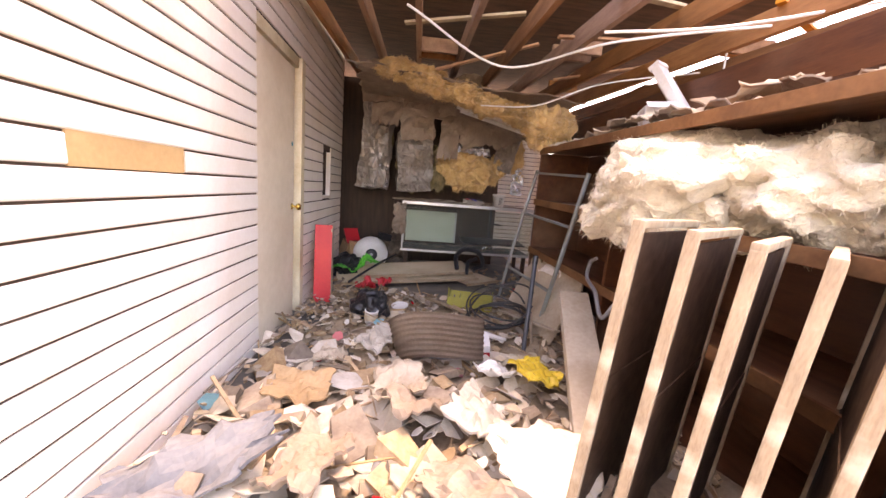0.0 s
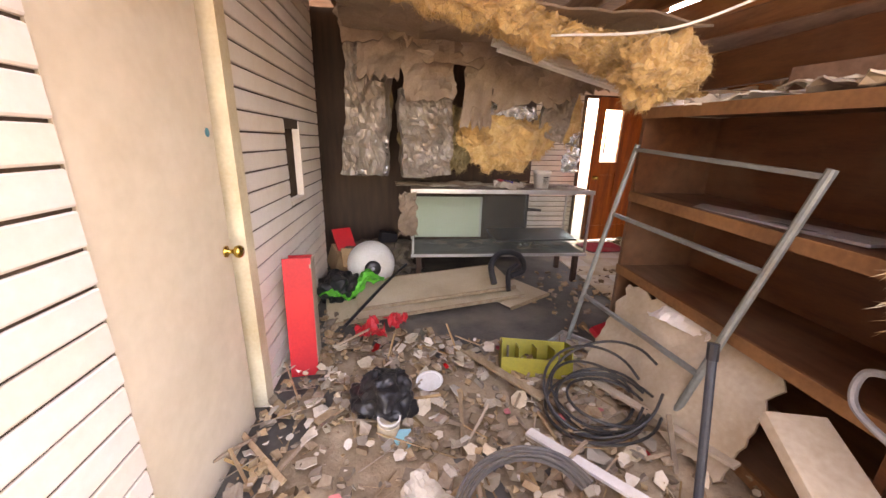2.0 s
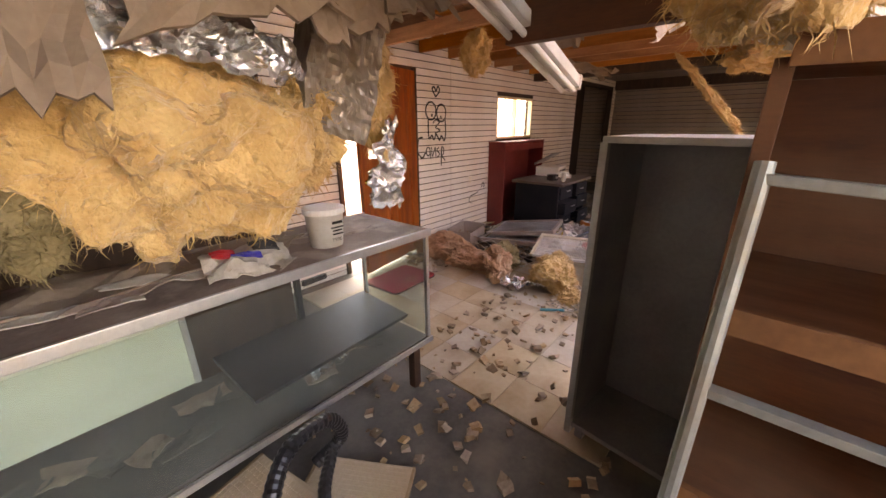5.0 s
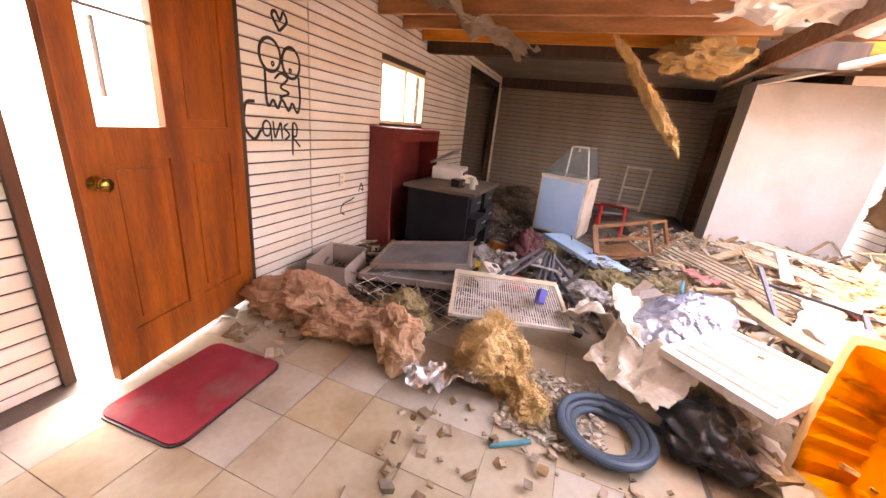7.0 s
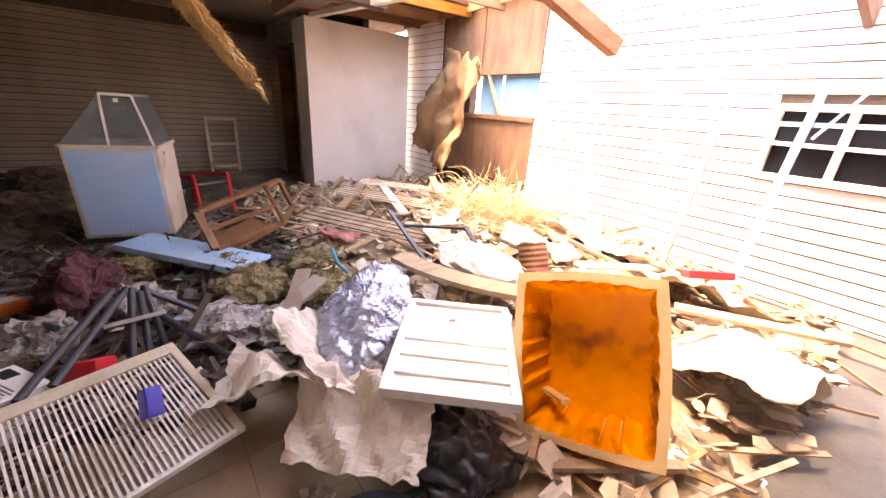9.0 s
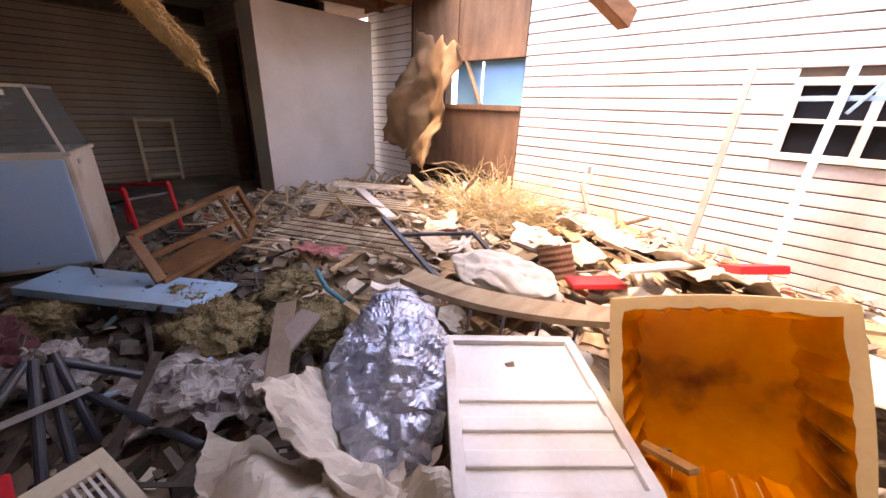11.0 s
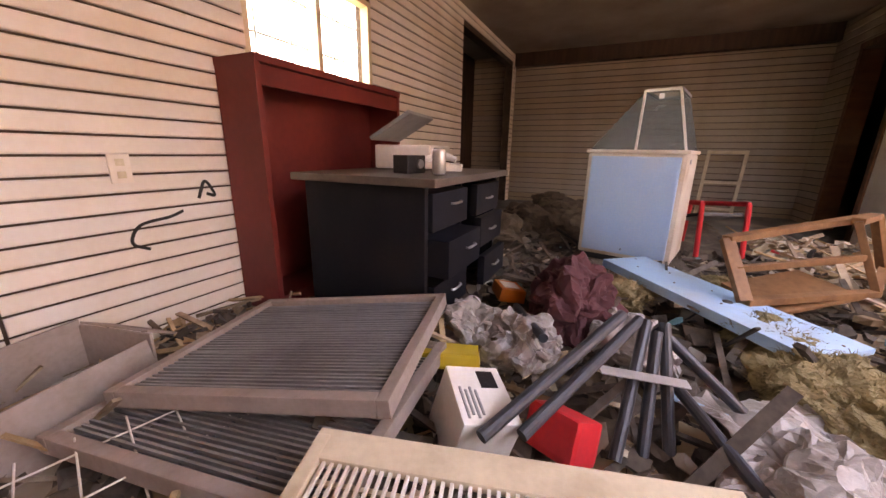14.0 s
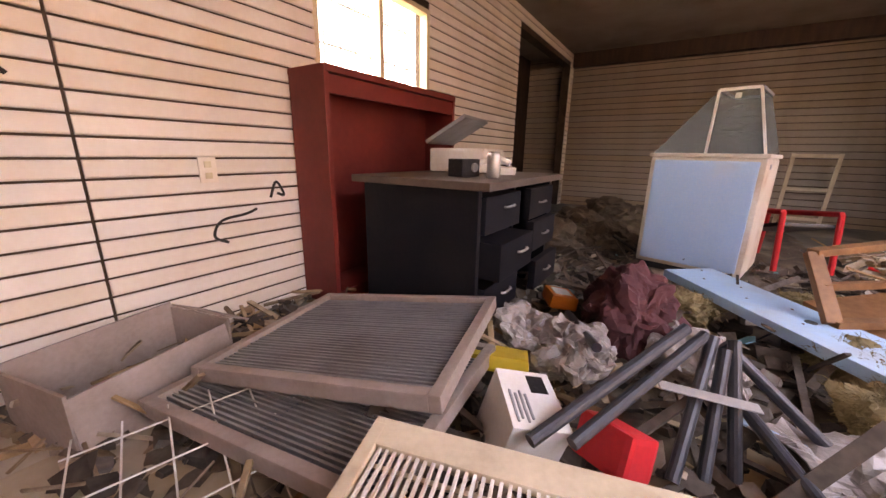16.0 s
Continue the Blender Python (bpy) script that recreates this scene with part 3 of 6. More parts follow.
for i in range(7):
    x = 5.1 + 0.5 * i
    part("joist", bar((x, 4.6, 2.34), (x, 7.9, 2.34), 0.045, 0.12), LATH, joists)
for j in range(16):
    y = 4.7 + 0.2 * j
    part("lath", bar((4.9 + 0.3 * random.random(), y, 2.43), (8.2 - 0.3 * random.random(), y + 0.02, 2.43), 0.12, 0.02), LATH, joists)
part("main_beam", bar((8.35, 3.7, 2.3), (8.35, 7.92, 2.3), 0.12, 0.22), DARKWOOD, joists)
part("main_beam", bar((12.5, 3.75, 2.4), (12.5, 7.9, 2.4), 0.14, 0.22), DARKWOOD, joists)
part("fascia", bar((3.72, 1.0, 1.84), (3.72, 5.6, 1.9), 0.05, 0.2), SHELFWOOD, joists)
part("fascia", bar((4.6, 4.6, 2.2), (9.5, 4.4, 2.25), 0.05, 0.16), RAFTER, joists)
part("soffit_board", bar((10.6, 2.05, 2.62), (4.4, 2.05, 2.78), 0.03, 0.2), RAFTER, joists)
for i in range(6):
    part("rafter", bar((7.2 + 0.62 * i, 1.95, 2.58), (7.2 + 0.62 * i, 4.4, 2.5), 0.045, 0.12), RAFTER, joists)
part("beam_stub", bar((6.98, 4.4, 2.6), (6.42, 2.72, 1.86), 0.1, 0.12), RAFTER, joists)

solo("bare_board", box((0.008, 0.53, 0.105), (1.024, 2.53, 1.217), 0.002), TANBOARD, "bare tan board where a siding strip is torn off", "board", kind="structure")
# doors and windows of the setting
d1 = thing("door_1", "closed cream-painted flush door with a brass knob", "door", kind="structure")
part("door_leaf", box((0.04, 0.71, 2.03), (1.0, 3.885, 1.02), 0.004), DOORPAINT, d1)
for y in (3.60, 4.36):
    part("door_jamb", box((0.13 if y > 4 else 0.06, 0.09 if y > 4 else 0.012, 2.14), (0.985 if y > 4 else 0.98, 4.38 if y > 4 else 3.526, 1.07), 0.004), FRAMEPAINT, d1)
part("door_head", box((0.11, 0.81, 0.08), (0.972, 3.93, 2.1), 0.006), FRAMEPAINT, d1)
part("knob", lathe([(0.0, 0), (0.026, 0.002), (0.026, 0.008), (0.01, 0.014), (0.01, 0.035), (0.025, 0.045), (0.03, 0.06), (0.022, 0.072), (0.0, 0.075)]), BRASS, d1, "brass knob", pose(1.02, 4.19, 0.95, 0, 90, 0), True)
part("sticker", lathe([(0.0, 0), (0.018, 0.001), (0.012, 0.004), (0, 0.005)]), TEAL, d1, "teal dab", pose(1.021, 4.19, 1.45, 0, 90, 0))

so = thing("window_3", "small framed opening through the siding into a dark room", "opening", kind="structure")
part("window_frame", box((0.05, 0.03, 0.5), (1.01, 5.485, 1.25), 0.003), SIDING, so)
part("window_sill", box((0.06, 0.35, 0.03), (1.01, 5.325, 1.0), 0.003), SIDING, so)

d2 = thing("door_2", "panelled red-brown wooden entrance door standing ajar", "door", pose(5.47, 7.9, 0.035, 0, 0, 12), kind="structure")
W, Hh = 0.98, 2.05
for x0, w0 in ((0.06, 0.12), (W / 2, 0.1), (W - 0.06, 0.12)):
    part("stile", box((w0, 0.045, Hh), (-x0, 0, Hh / 2), 0.004), WOODDOOR, d2)
for z0, hh in ((0.11, 0.22), (1.1, 0.15), (1.97, 0.16)):
    part("rail", box((W - 0.01, 0.043, hh), (-W / 2, 0.0, z0), 0.004), WOODDOOR, d2)
for x0, z0, z1 in ((0.28, 0.2, 1.05), (0.70, 0.2, 1.05), (0.28, 1.15, 1.91)):
    part("panel", box((0.33, 0.016, z1 - z0), (-x0, 0.0, (z0 + z1) / 2), 0.004), WOODDOOR, d2)
    part("raised_field", box((0.23, 0.034, z1 - z0 - 0.12), (-x0, 0.0, (z0 + z1) / 2), 0.012), WOODDOOR, d2)
lite = part("lite", box((0.33, 0.008, 0.71), (-0.70, 0, 1.535)), PANE, d2, "bright glass light with a thin bar")
lite.visible_shadow = False
part("lite_bar", box((0.33, 0.02, 0.014), (-0.70, 0, 1.62), 0.003), GREYMETAL, d2)
part("lite_bar", box((0.012, 0.02, 0.3), (-0.79, 0, 1.44), 0.003), GREYMETAL, d2)
part("knob", lathe([(0.0, 0), (0.03, 0.002), (0.03, 0.01), (0.012, 0.014), (0.012, 0.04), (0.028, 0.05), (0.028, 0.07), (0.0, 0.075)]), BRASS, d2, "worn brass knob", pose(-W + 0.06, -0.02, 0.95, 90, 0, 0), True)
for x in (4.42, 5.492):
    part("door_jamb", box((0.045, 0.19, 2.12), (x, 7.985, 1.06), 0.003), DARKWOOD, tagged(new("door_frame"), "dark stained door frame", "door frame", kind="structure"))

w1 = thing("window_1", "bright barred window in the siding wall", "window", kind="structure")
for x in (7.235, 7.77, 8.305):
    part("window_frame", box((0.04, 0.07, 0.61), (x, 7.955, 1.615), 0.004), FRAMEPAINT, w1)
for z in (1.325, 1.905):
    part("window_sill", box((1.1, 0.075, 0.035), (7.77, 7.955, z), 0.004), FRAMEPAINT, w1)
for i in range(7):
    part("window_bar", box((0.012, 0.012, 0.58), (7.38 + 0.13 * i, 8.04, 1.615)), ALU, w1)
for z in (1.5, 1.75):
    part("window_bar", box((1.06, 0.012, 0.012), (7.77, 8.052, z)), ALU, w1)
for x in (7.5, 8.04):
    p = part("pane", box((0.49, 0.006, 0.54), (x, 7.985, 1.615)), PANE, w1)
    p.visible_shadow = False

w2 = thing("window_2", "small white-framed window with dark broken panes", "window", kind="structure")
for x in (4.62, 5.44, 5.03):
    part("window_frame", box((0.05, 0.08, 0.55), (x, 1.9, 1.255), 0.004), WHITEP, w2)
for z in (1.0, 1.25, 1.51):
    part("window_frame", box((0.86, 0.075, 0.05 if z != 1.25 else 0.03), (5.03, 1.9, z), 0.004), WHITEP, w2)
for x in (4.825, 5.235):
    part("pane", box((0.38, 0.008, 0.5), (x, 1.86, 1.255)), BLACKDESK, w2, "dark glass pane")

# plywood patch on the south wall
ply = thing("plywood_patch", "weathered plywood sheets nailed over a broken wall", "plywood", kind="structure")
part("plywood_sheet", box((1.0, 0.02, 1.06), (8.26, 1.915, 2.36), 0.002), PLY, ply)
part("plywood_sheet", box((0.85, 0.02, 1.06), (9.2, 1.918, 2.36), 0.002), PLY, ply)
part("plywood_sheet", box((1.9, 0.02, 0.8), (8.7, 1.915, 0.85), 0.002), PLY, ply)
part("batten", box((1.3, 0.04, 0.06), (8.4, 1.93, 1.83), 0.004), PLY, ply)
part("batten", box((1.3, 0.04, 0.06), (8.4, 1.93, 1.27), 0.004), PLY, ply)
# Boards added behind the opening, standing in for the blue seen through it.
for x, w in ((8.08, 0.6), (8.62, 0.4)):
    part("blue_board", box((w, 0.02, 0.5), (x, 1.84, 1.545), 0.002), BLUEBOARD, ply, "light blue board standing in for the blue seen through the gap")
part("loose_batten", bar((8.35, 1.92, 1.3), (8.6, 1.93, 1.8), 0.07, 0.02), PALEWOOD, ply)
solo("sagging_board", sheet(1.25, 1.45, 24, 28, 0.02, 0.16, 1.6, 5, 0.25, 0.3), BLANKET, "brown sagging sheet of torn wallboard peeling off the wall", "board",
     frame_to((8.95, 2.3, 1.3), (-0.97, 0.25, -0.25), (0.1, -0.2, 1)), True)

brown_frame = thing("door_3", "dark brown open doorway frame", "door frame", kind="structure")
for x in (11.02, 11.83):
    part("door_jamb", box((0.07, 0.2, 2.05), (x, 3.68, 1.02), 0.004), SHELFWOOD, brown_frame)
part("door_head", box((0.88, 0.2, 0.07), (11.43, 3.68, 2.08), 0.004), SHELFWOOD, brown_frame)

# floor tiles where the room opens
tile_me = None
for i in range(14):
    for j in range(9):
        x, y = 3.95 + 0.305 * i, 5.2 + 0.305 * j
        if tile_me is None:
            t = part("floor_tile", box((0.3025, 0.3025, 0.012), (0, 0, 0.0), 0.0015), TILE, floor)
            tile_me = t.data
        else:
            t = new("floor_tile", tile_me)
            t.parent = floor
        t.matrix_basis = pose(x, y, 0.001 + random.uniform(-0.0008, 0.0008), random.uniform(-0.2, 0.2), random.uniform(-0.2, 0.2), 90 * random.randint(0, 3))


# ---- debris ground ----
def mound(name, x0, x1, y0, y1, height, seed, material, label, n=70):
    bm = bmesh.new()
    g = []
    for j in range(n + 1):
        row = []
        for i in range(n + 1):
            u, v = i / n, j / n
            x, y = x0 + u * (x1 - x0), y0 + v * (y1 - y0)
            edge = min(1, min(u, 1 - u, v, 1 - v) * 7)
            z = height(x, y) * edge * (0.75 + 0.5 * noise.fractal(Vector((x * 1.5, y * 1.5, seed)), 0.9, 2, 3)) + 0.035 * edge * noise.fractal(Vector((x * 7, y * 7, seed)), 0.9, 2, 4)
            row.append(bm.verts.new((x, y, z - 0.012 - 0.03 * (1 - edge))))
        g.append(row)
    for j in range(n):
        for i in range(n):
            bm.faces.new((g[j][i], g[j][i + 1], g[j + 1][i + 1], g[j + 1][i]))
    return solo(name, bm, material, label, "debris", smooth=True, kind="stuff")


def hcor(x, y):
    if y > 4.75 + 0.5 * max(0, 2.6 - x):
        return -0.06
    return 0.03 + 0.05 * max(0, 3.6 - y) + 0.05 * max(0, x - 2.3)


def hroom(x, y):
    return 0.06 + 0.30 * math.exp(-((x - 7.3) ** 2 / 3.2 + (y - 3.0) ** 2 / 1.6)) + 0.05 * math.exp(-((x - 6.2) ** 2 + (y - 5.2) ** 2))


mound("debris_bed", 1.0, 3.7, -1.0, 5.75, hcor, 1.0, DIRT, "pale dusty bed of trampled rubbish and plaster")
mound("debris_bed", 4.3, 10.5, 1.88, 5.2, hroom, 2.0, DIRT, "pale dusty mound of broken building rubbish")
mound("debris_bed", 5.9, 12.5, 4.6, 7.6, lambda x, y: 0.03 + 0.12 * math.exp(-((x - 8.85) ** 2 + (y - 5.9) ** 2) / 0.16), 3.0, DIRT_DARK, "dark layer of rubbish on the floor")


def scatter(name, n, area, hf, kind_of, size, material, label, seed, lift=0.01):
    """Loose scraps as one mesh of many small bent pieces."""
    rnd = random.Random(seed)
    verts, faces = [], []
    for _ in range(n):
        x, y = rnd.uniform(area[0], area[1]), rnd.uniform(area[2], area[3])
        s = size * rnd.uniform(0.4, 1.6) ** 1.4
        z = hf(x, y) + lift + rnd.uniform(0, 0.03)
        if z < -0.005:
            continue
        r = Euler((rnd.gauss(0, 0.35), rnd.gauss(0, 0.35), rnd.uniform(0, 6.3))).to_matrix()
        b = len(verts)
        if kind_of == "scrap":
            k = rnd.randint(5, 7)
            rim = [Vector((s * rnd.uniform(0.6, 1.1) * math.cos(6.283 * i / k), s * rnd.uniform(0.5, 0.9) * math.sin(6.283 * i / k), rnd.uniform(-0.12, 0.2) * s)) for i in range(k)]
            t = Vector((0, 0, 0.003 + 0.02 * s))
            verts.append(tuple(r @ Vector((0, 0, 0.12 * s)) + Vector((x, y, z))))
            for p in rim:
                verts.append(tuple(r @ p + Vector((x, y, z))))
            for p in rim:
                verts.append(tuple(r @ (p - t) + Vector((x, y, z))))
            for i in range(k):
                j = (i + 1) % k
                faces.append((b, b + 1 + i, b + 1 + j))
                faces.append((b + 1 + i, b + 1 + k + i, b + 1 + k + j, b + 1 + j))
        elif kind_of == "chunk":
            for sx in (-1, 1):
                for sy in (-1, 1):
                    for sz in (-1, 1):
                        verts.append(tuple(r @ Vector((sx * s * rnd.uniform(0.5, 1), sy * s * rnd.uniform(0.4, 0.9), sz * s * rnd.uniform(0.15, 0.4))) + Vector((x, y, z))))
            for f in ((0, 1, 3, 2), (4, 6, 7, 5), (0, 4, 5, 1), (2, 3, 7, 6), (0, 2, 6, 4), (1, 5, 7, 3)):
                faces.append(tuple(b + q for q in f))
        else:
            w = s * rnd.uniform(0.04, 0.11)
            for sx in (-1, 1):
                for sy in (-1, 1):
                    for sz in (-1, 1):
                        verts.append(tuple(r @ Vector((sx * s * 1.6, sy * w * rnd.uniform(0.6, 1.1), sz * w * 0.4)) + Vector((x, y, z))))
            for f in ((0, 1, 3, 2), (4, 6, 7, 5), (0, 4, 5, 1), (2, 3, 7, 6), (0, 2, 6, 4), (1, 5, 7, 3)):
                faces.append(tuple(b + q for q in f))
    me = bpy.data.meshes.new(name)
    me.from_pydata(verts, [], faces)
    me.materials.append(material)
    return tagged(new(name, me), label, "litter", kind="stuff")


A1, A1N, A2, A3 = (1.05, 3.3, 0.4, 4.9), (1.05, 3.2, -0.4, 3.4), (4.6, 10.3, 2.0, 4.9), (6.2, 9.5, 4.6, 7.2)
scatter("paper_scraps", 800, A1, hcor, "scrap", 0.04, PAPER, "torn paper and plasterboard scraps", 1)
scatter("paper_scraps", 260, A1N, hcor, "scrap", 0.085, PAPER, "large torn paper and plaster flakes", 2)
scatter("rubble_chunks", 900, A1, hcor, "chunk", 0.025, SCRAP, "small rubble and dirt chunks", 3)
scatter("rubble_chunks", 160, A1N, hcor, "chunk", 0.07, SCRAP, "broken wallboard lumps", 4)
scatter("wood_splinters", 330, A1, hcor, "stick", 0.08, SPLINTER, "thin wood splinters", 5)
scatter("rubble_chunks", 900, (1.05, 3.2, 3.6, 5.5), lambda x, y: min(0.015, hcor(x, y)), "chunk", 0.02, SCRAP, "brown crumbs of plaster and dirt", 31)
scatter("paper_scraps", 160, (1.2, 3.1, 4.6, 5.5), lambda x, y: min(0.015, hcor(x, y)), "scrap", 0.035, SCRAP, "brown torn scraps", 32)
scatter("red_scraps", 26, A1, hcor, "scrap", 0.04, COLOURBITS, "red plastic scraps", 6)
scatter("teal_scraps", 20, A1, hcor, "scrap", 0.035, TEALBITS, "teal plastic scraps", 7)
scatter("paper_scraps", 1100, A2, hroom, "scrap", 0.055, PAPER, "pale paper, plaster and board scraps", 8)
scatter("rubble_chunks", 900, A2, hroom, "chunk", 0.04, SCRAP, "brown rubble chunks", 9)
scatter("wood_splinters", 420, A2, hroom, "stick", 0.14, SPLINTER, "splintered laths and twigs", 10)
scatter("red_scraps", 30, A2, hroom, "scrap", 0.05, COLOURBITS, "red plastic scraps", 11)
scatter("paper_scraps", 170, A3, lambda x, y: 0.03, "scrap", 0.035, PAPER, "scattered pale scraps", 12)
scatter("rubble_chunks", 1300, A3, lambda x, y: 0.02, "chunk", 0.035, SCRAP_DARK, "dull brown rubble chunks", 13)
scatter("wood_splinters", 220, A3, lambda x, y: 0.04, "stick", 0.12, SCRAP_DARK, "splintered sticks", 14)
scatter("teal_scraps", 26, A3, lambda x, y: 0.06, "scrap", 0.04, TEALBITS, "teal plastic scraps", 15)
scatter("rubble_chunks", 260, (3.0, 5.2, 5.0, 6.4), lambda x, y: 0.0, "chunk", 0.02, SCRAP, "crumbs of rubble on the floor", 16)
scatter("rubble_chunks", 120, (5.0, 7.0, 7.2, 7.9), lambda x, y: 0.0, "chunk", 0.03, SCRAP, "crumbs of rubble along the wall", 18)
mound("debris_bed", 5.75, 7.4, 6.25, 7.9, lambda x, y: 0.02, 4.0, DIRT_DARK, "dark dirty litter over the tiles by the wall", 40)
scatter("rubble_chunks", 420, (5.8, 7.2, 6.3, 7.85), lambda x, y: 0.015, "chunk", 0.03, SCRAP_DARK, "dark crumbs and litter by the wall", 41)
scatter("wood_splinters", 130, (5.8, 7.2, 6.3, 7.85), lambda x, y: 0.025, "stick", 0.1, SCRAP, "broken sticks by the wall", 42)
scatter("gravel", 900, (5.1, 5.65, 5.45, 5.98), lambda x, y: 0.0, "chunk", 0.012, GRAVEL, "pale gravel spilled on the floor", 17)

# ---- corridor: the first space ----
def display_case():
    t = thing("display_case", "glass shop display case with a dusty top and mint sliding panel", "display case")
    x0, x1, y0, y1, z0, z1 = 1.89, 3.70, 6.05, 6.62, 0.2, 0.98
    part("top_board", box((x1 - x0 + 0.03, y1 - y0 + 0.02, 0.035), ((x0 + x1) / 2, (y0 + y1) / 2, z1), 0.004), CASETOP, t, "dusty peeling top")
    part("base_board", box((x1 - x0, y1 - y0, 0.03), ((x0 + x1) / 2, (y0 + y1) / 2, 0.33), 0.003), CONCRETE, t)
    part("front_trim", box((x1 - x0 + 0.04, 0.014, 0.04), ((x0 + x1) / 2, y0 - 0.016, z1), 0.003), ALU, t)
    part("front_trim", box((x1 - x0 + 0.04, 0.014, 0.03), ((x0 + x1) / 2, y0 - 0.016, 0.33), 0.003), ALU, t)
    for x in (x0, x1):
        for y in (y0, y1):
            part("corner_post", box((0.022, 0.022, z1 - 0.35), (x, y, (z1 + 0.35) / 2), 0.003), ALU, t)
            part("leg", box((0.05, 0.05, 0.32), (x + (0.06 if x == x0 else -0.06), y + (0.06 if y == y0 else -0.06), 0.16), 0.004), DARKWOOD, t)
    part("sliding_panel", box((0.74, 0.012, 0.46), (2.29, y1 - 0.06, 0.62), 0.002), MINT, t, "pale mint sliding panel")
    part("panel_edge", box((0.025, 0.02, 0.46), (2.67, y1 - 0.065, 0.62), 0.002), ALU, t)
    part("shelf_rail", box((0.03, 0.03, 0.6), (3.2, y1 - 0.07, 0.65), 0.003), BLACKP, t)
    part("bracket", box((0.18, 0.02, 0.03), (3.28, y1 - 0.12, 0.72), 0.003, rot=(0, 8, 20)), BLACKP, t)
    for s, c in (((x1 - x0, 0.005, 0.58), ((x0 + x1) / 2, y0, 0.65)), ((0.005, y1 - y0, 0.58), (x1, (y0 + y1) / 2, 0.65))):
        p = part("glass_pane", box(s, c), GLASS, t)
        p.visible_shadow = False
    return t


display_case()
for i in range(14):
    solo("grey_shard", sheet(0.12 + 0.1 * random.random(), 0.1, 5, 4, 0.004, 0.02, 9, i, 0.4), CASETOP if i % 2 else CONCRETE, "dull broken shard lying in the display case", "shard", pose(2.1 + 0.11 * i, 6.2 + 0.25 * random.random(), 0.365, 0, 0, 360 * random.random()), group="shards in the case")
solo("foil_scrap", rumple(sheet(0.22, 0.09, 16, 8, 0.003, 0.05, 12, 3, 0.3), 0.012, 25), FOIL, "crumpled foil scrap inside the case", "foil", pose(3.15, 6.22, 0.38, 0, 0, 12))
solo("display_shelf", box((0.9, 0.4, 0.02), (3.2, 6.35, 0.47), 0.002, rot=(5, 0, 3)), BLACKP, "fallen black shelf inside the display case", "shelf")
solo("board_scrap", sheet(1.3, 0.28, 20, 6, 0.008, 0.03, 4, 7, 0.2), CARDB, "peeling brown veneer strip on the case top", "veneer", pose(2.45, 6.38, 1.015, 0, 0, 2))
for i in range(8):
    solo("veneer_strip", sheet(0.3 + 0.3 * random.random(), 0.05, 10, 3, 0.004, 0.02, 6, i + 11, 0.3), CASETOP if i % 2 else PAPER, "torn veneer strip on the display case", "veneer", pose(2.0 + 0.17 * i, 6.2 + 0.3 * random.random(), 1.01, 0, 0, random.uniform(-25, 25)), group="strips on the case")
solo("torn_rag", rumple(sheet(0.18, 0.42, 8, 16, 0.006, 0.05, 5, 2, 0.4), 0.02, 12), CARDB, "torn brown strip hanging off the case corner", "rag", frame_to((1.84, 6.0, 0.76), (1, 0.3, 0), (0, 0, 1)))

bucket = thing("bucket", "white plastic bucket with faded black lettering", "bucket", pose(3.22, 6.22, 1.0, 0, 0, 0))
part("pail", lathe([(0, 0), (0.072, 0.0), (0.084, 0.15), (0.088, 0.15), (0.088, 0.172), (0.082, 0.172), (0.08, 0.16), (0.069, 0.012), (0, 0.012)]), WHITEP, bucket, "", None, True)
part("rim", lathe([(0.083, 0.148), (0.092, 0.15), (0.092, 0.174), (0.083, 0.176)]), WHITEP, bucket)
for i, (w, z) in enumerate(((0.05, 0.115), (0.06, 0.092), (0.045, 0.078), (0.05, 0.062))):
    part("text_bar", box((w, 0.003, 0.012 if i == 0 else 0.006), (0.012, -0.079 - 0.004 * (z > 0.1), z)), INK, bucket)
ft = bpy.data.curves.new("lettering", 'FONT')
ft.body, ft.size = "TYPE", 0.022
tx = new("lettering", ft)
tx.parent = bucket
tx.data.materials.append(INK)
tx.matrix_basis = pose(-0.02, -0.0805, 0.03, 90, 0, 0)
solo("newspaper", rumple(sheet(0.3, 0.2, 18, 12, 0.003, 0.05, 6, 4, 0.1), 0.008, 14), PAPER, "crumpled printed newspaper page on the case", "newspaper", pose(2.86, 6.18, 1.03, 12, 0, -8))
for dx, dy, w, h, mt in ((-0.08, 0.01, 0.08, 0.07, REDP), (0.07, 0.02, 0.1, 0.09, INK), (-0.02, -0.05, 0.1, 0.04, BLUEPK)):
    solo("printed_patch", sheet(w, h, 8, 6, 0.002, 0.02, 6, 4, 0.2), mt, "printed picture on the newspaper page", "newspaper", pose(2.86 + dx, 6.18 + dy, 1.07, 12, 0, -8))


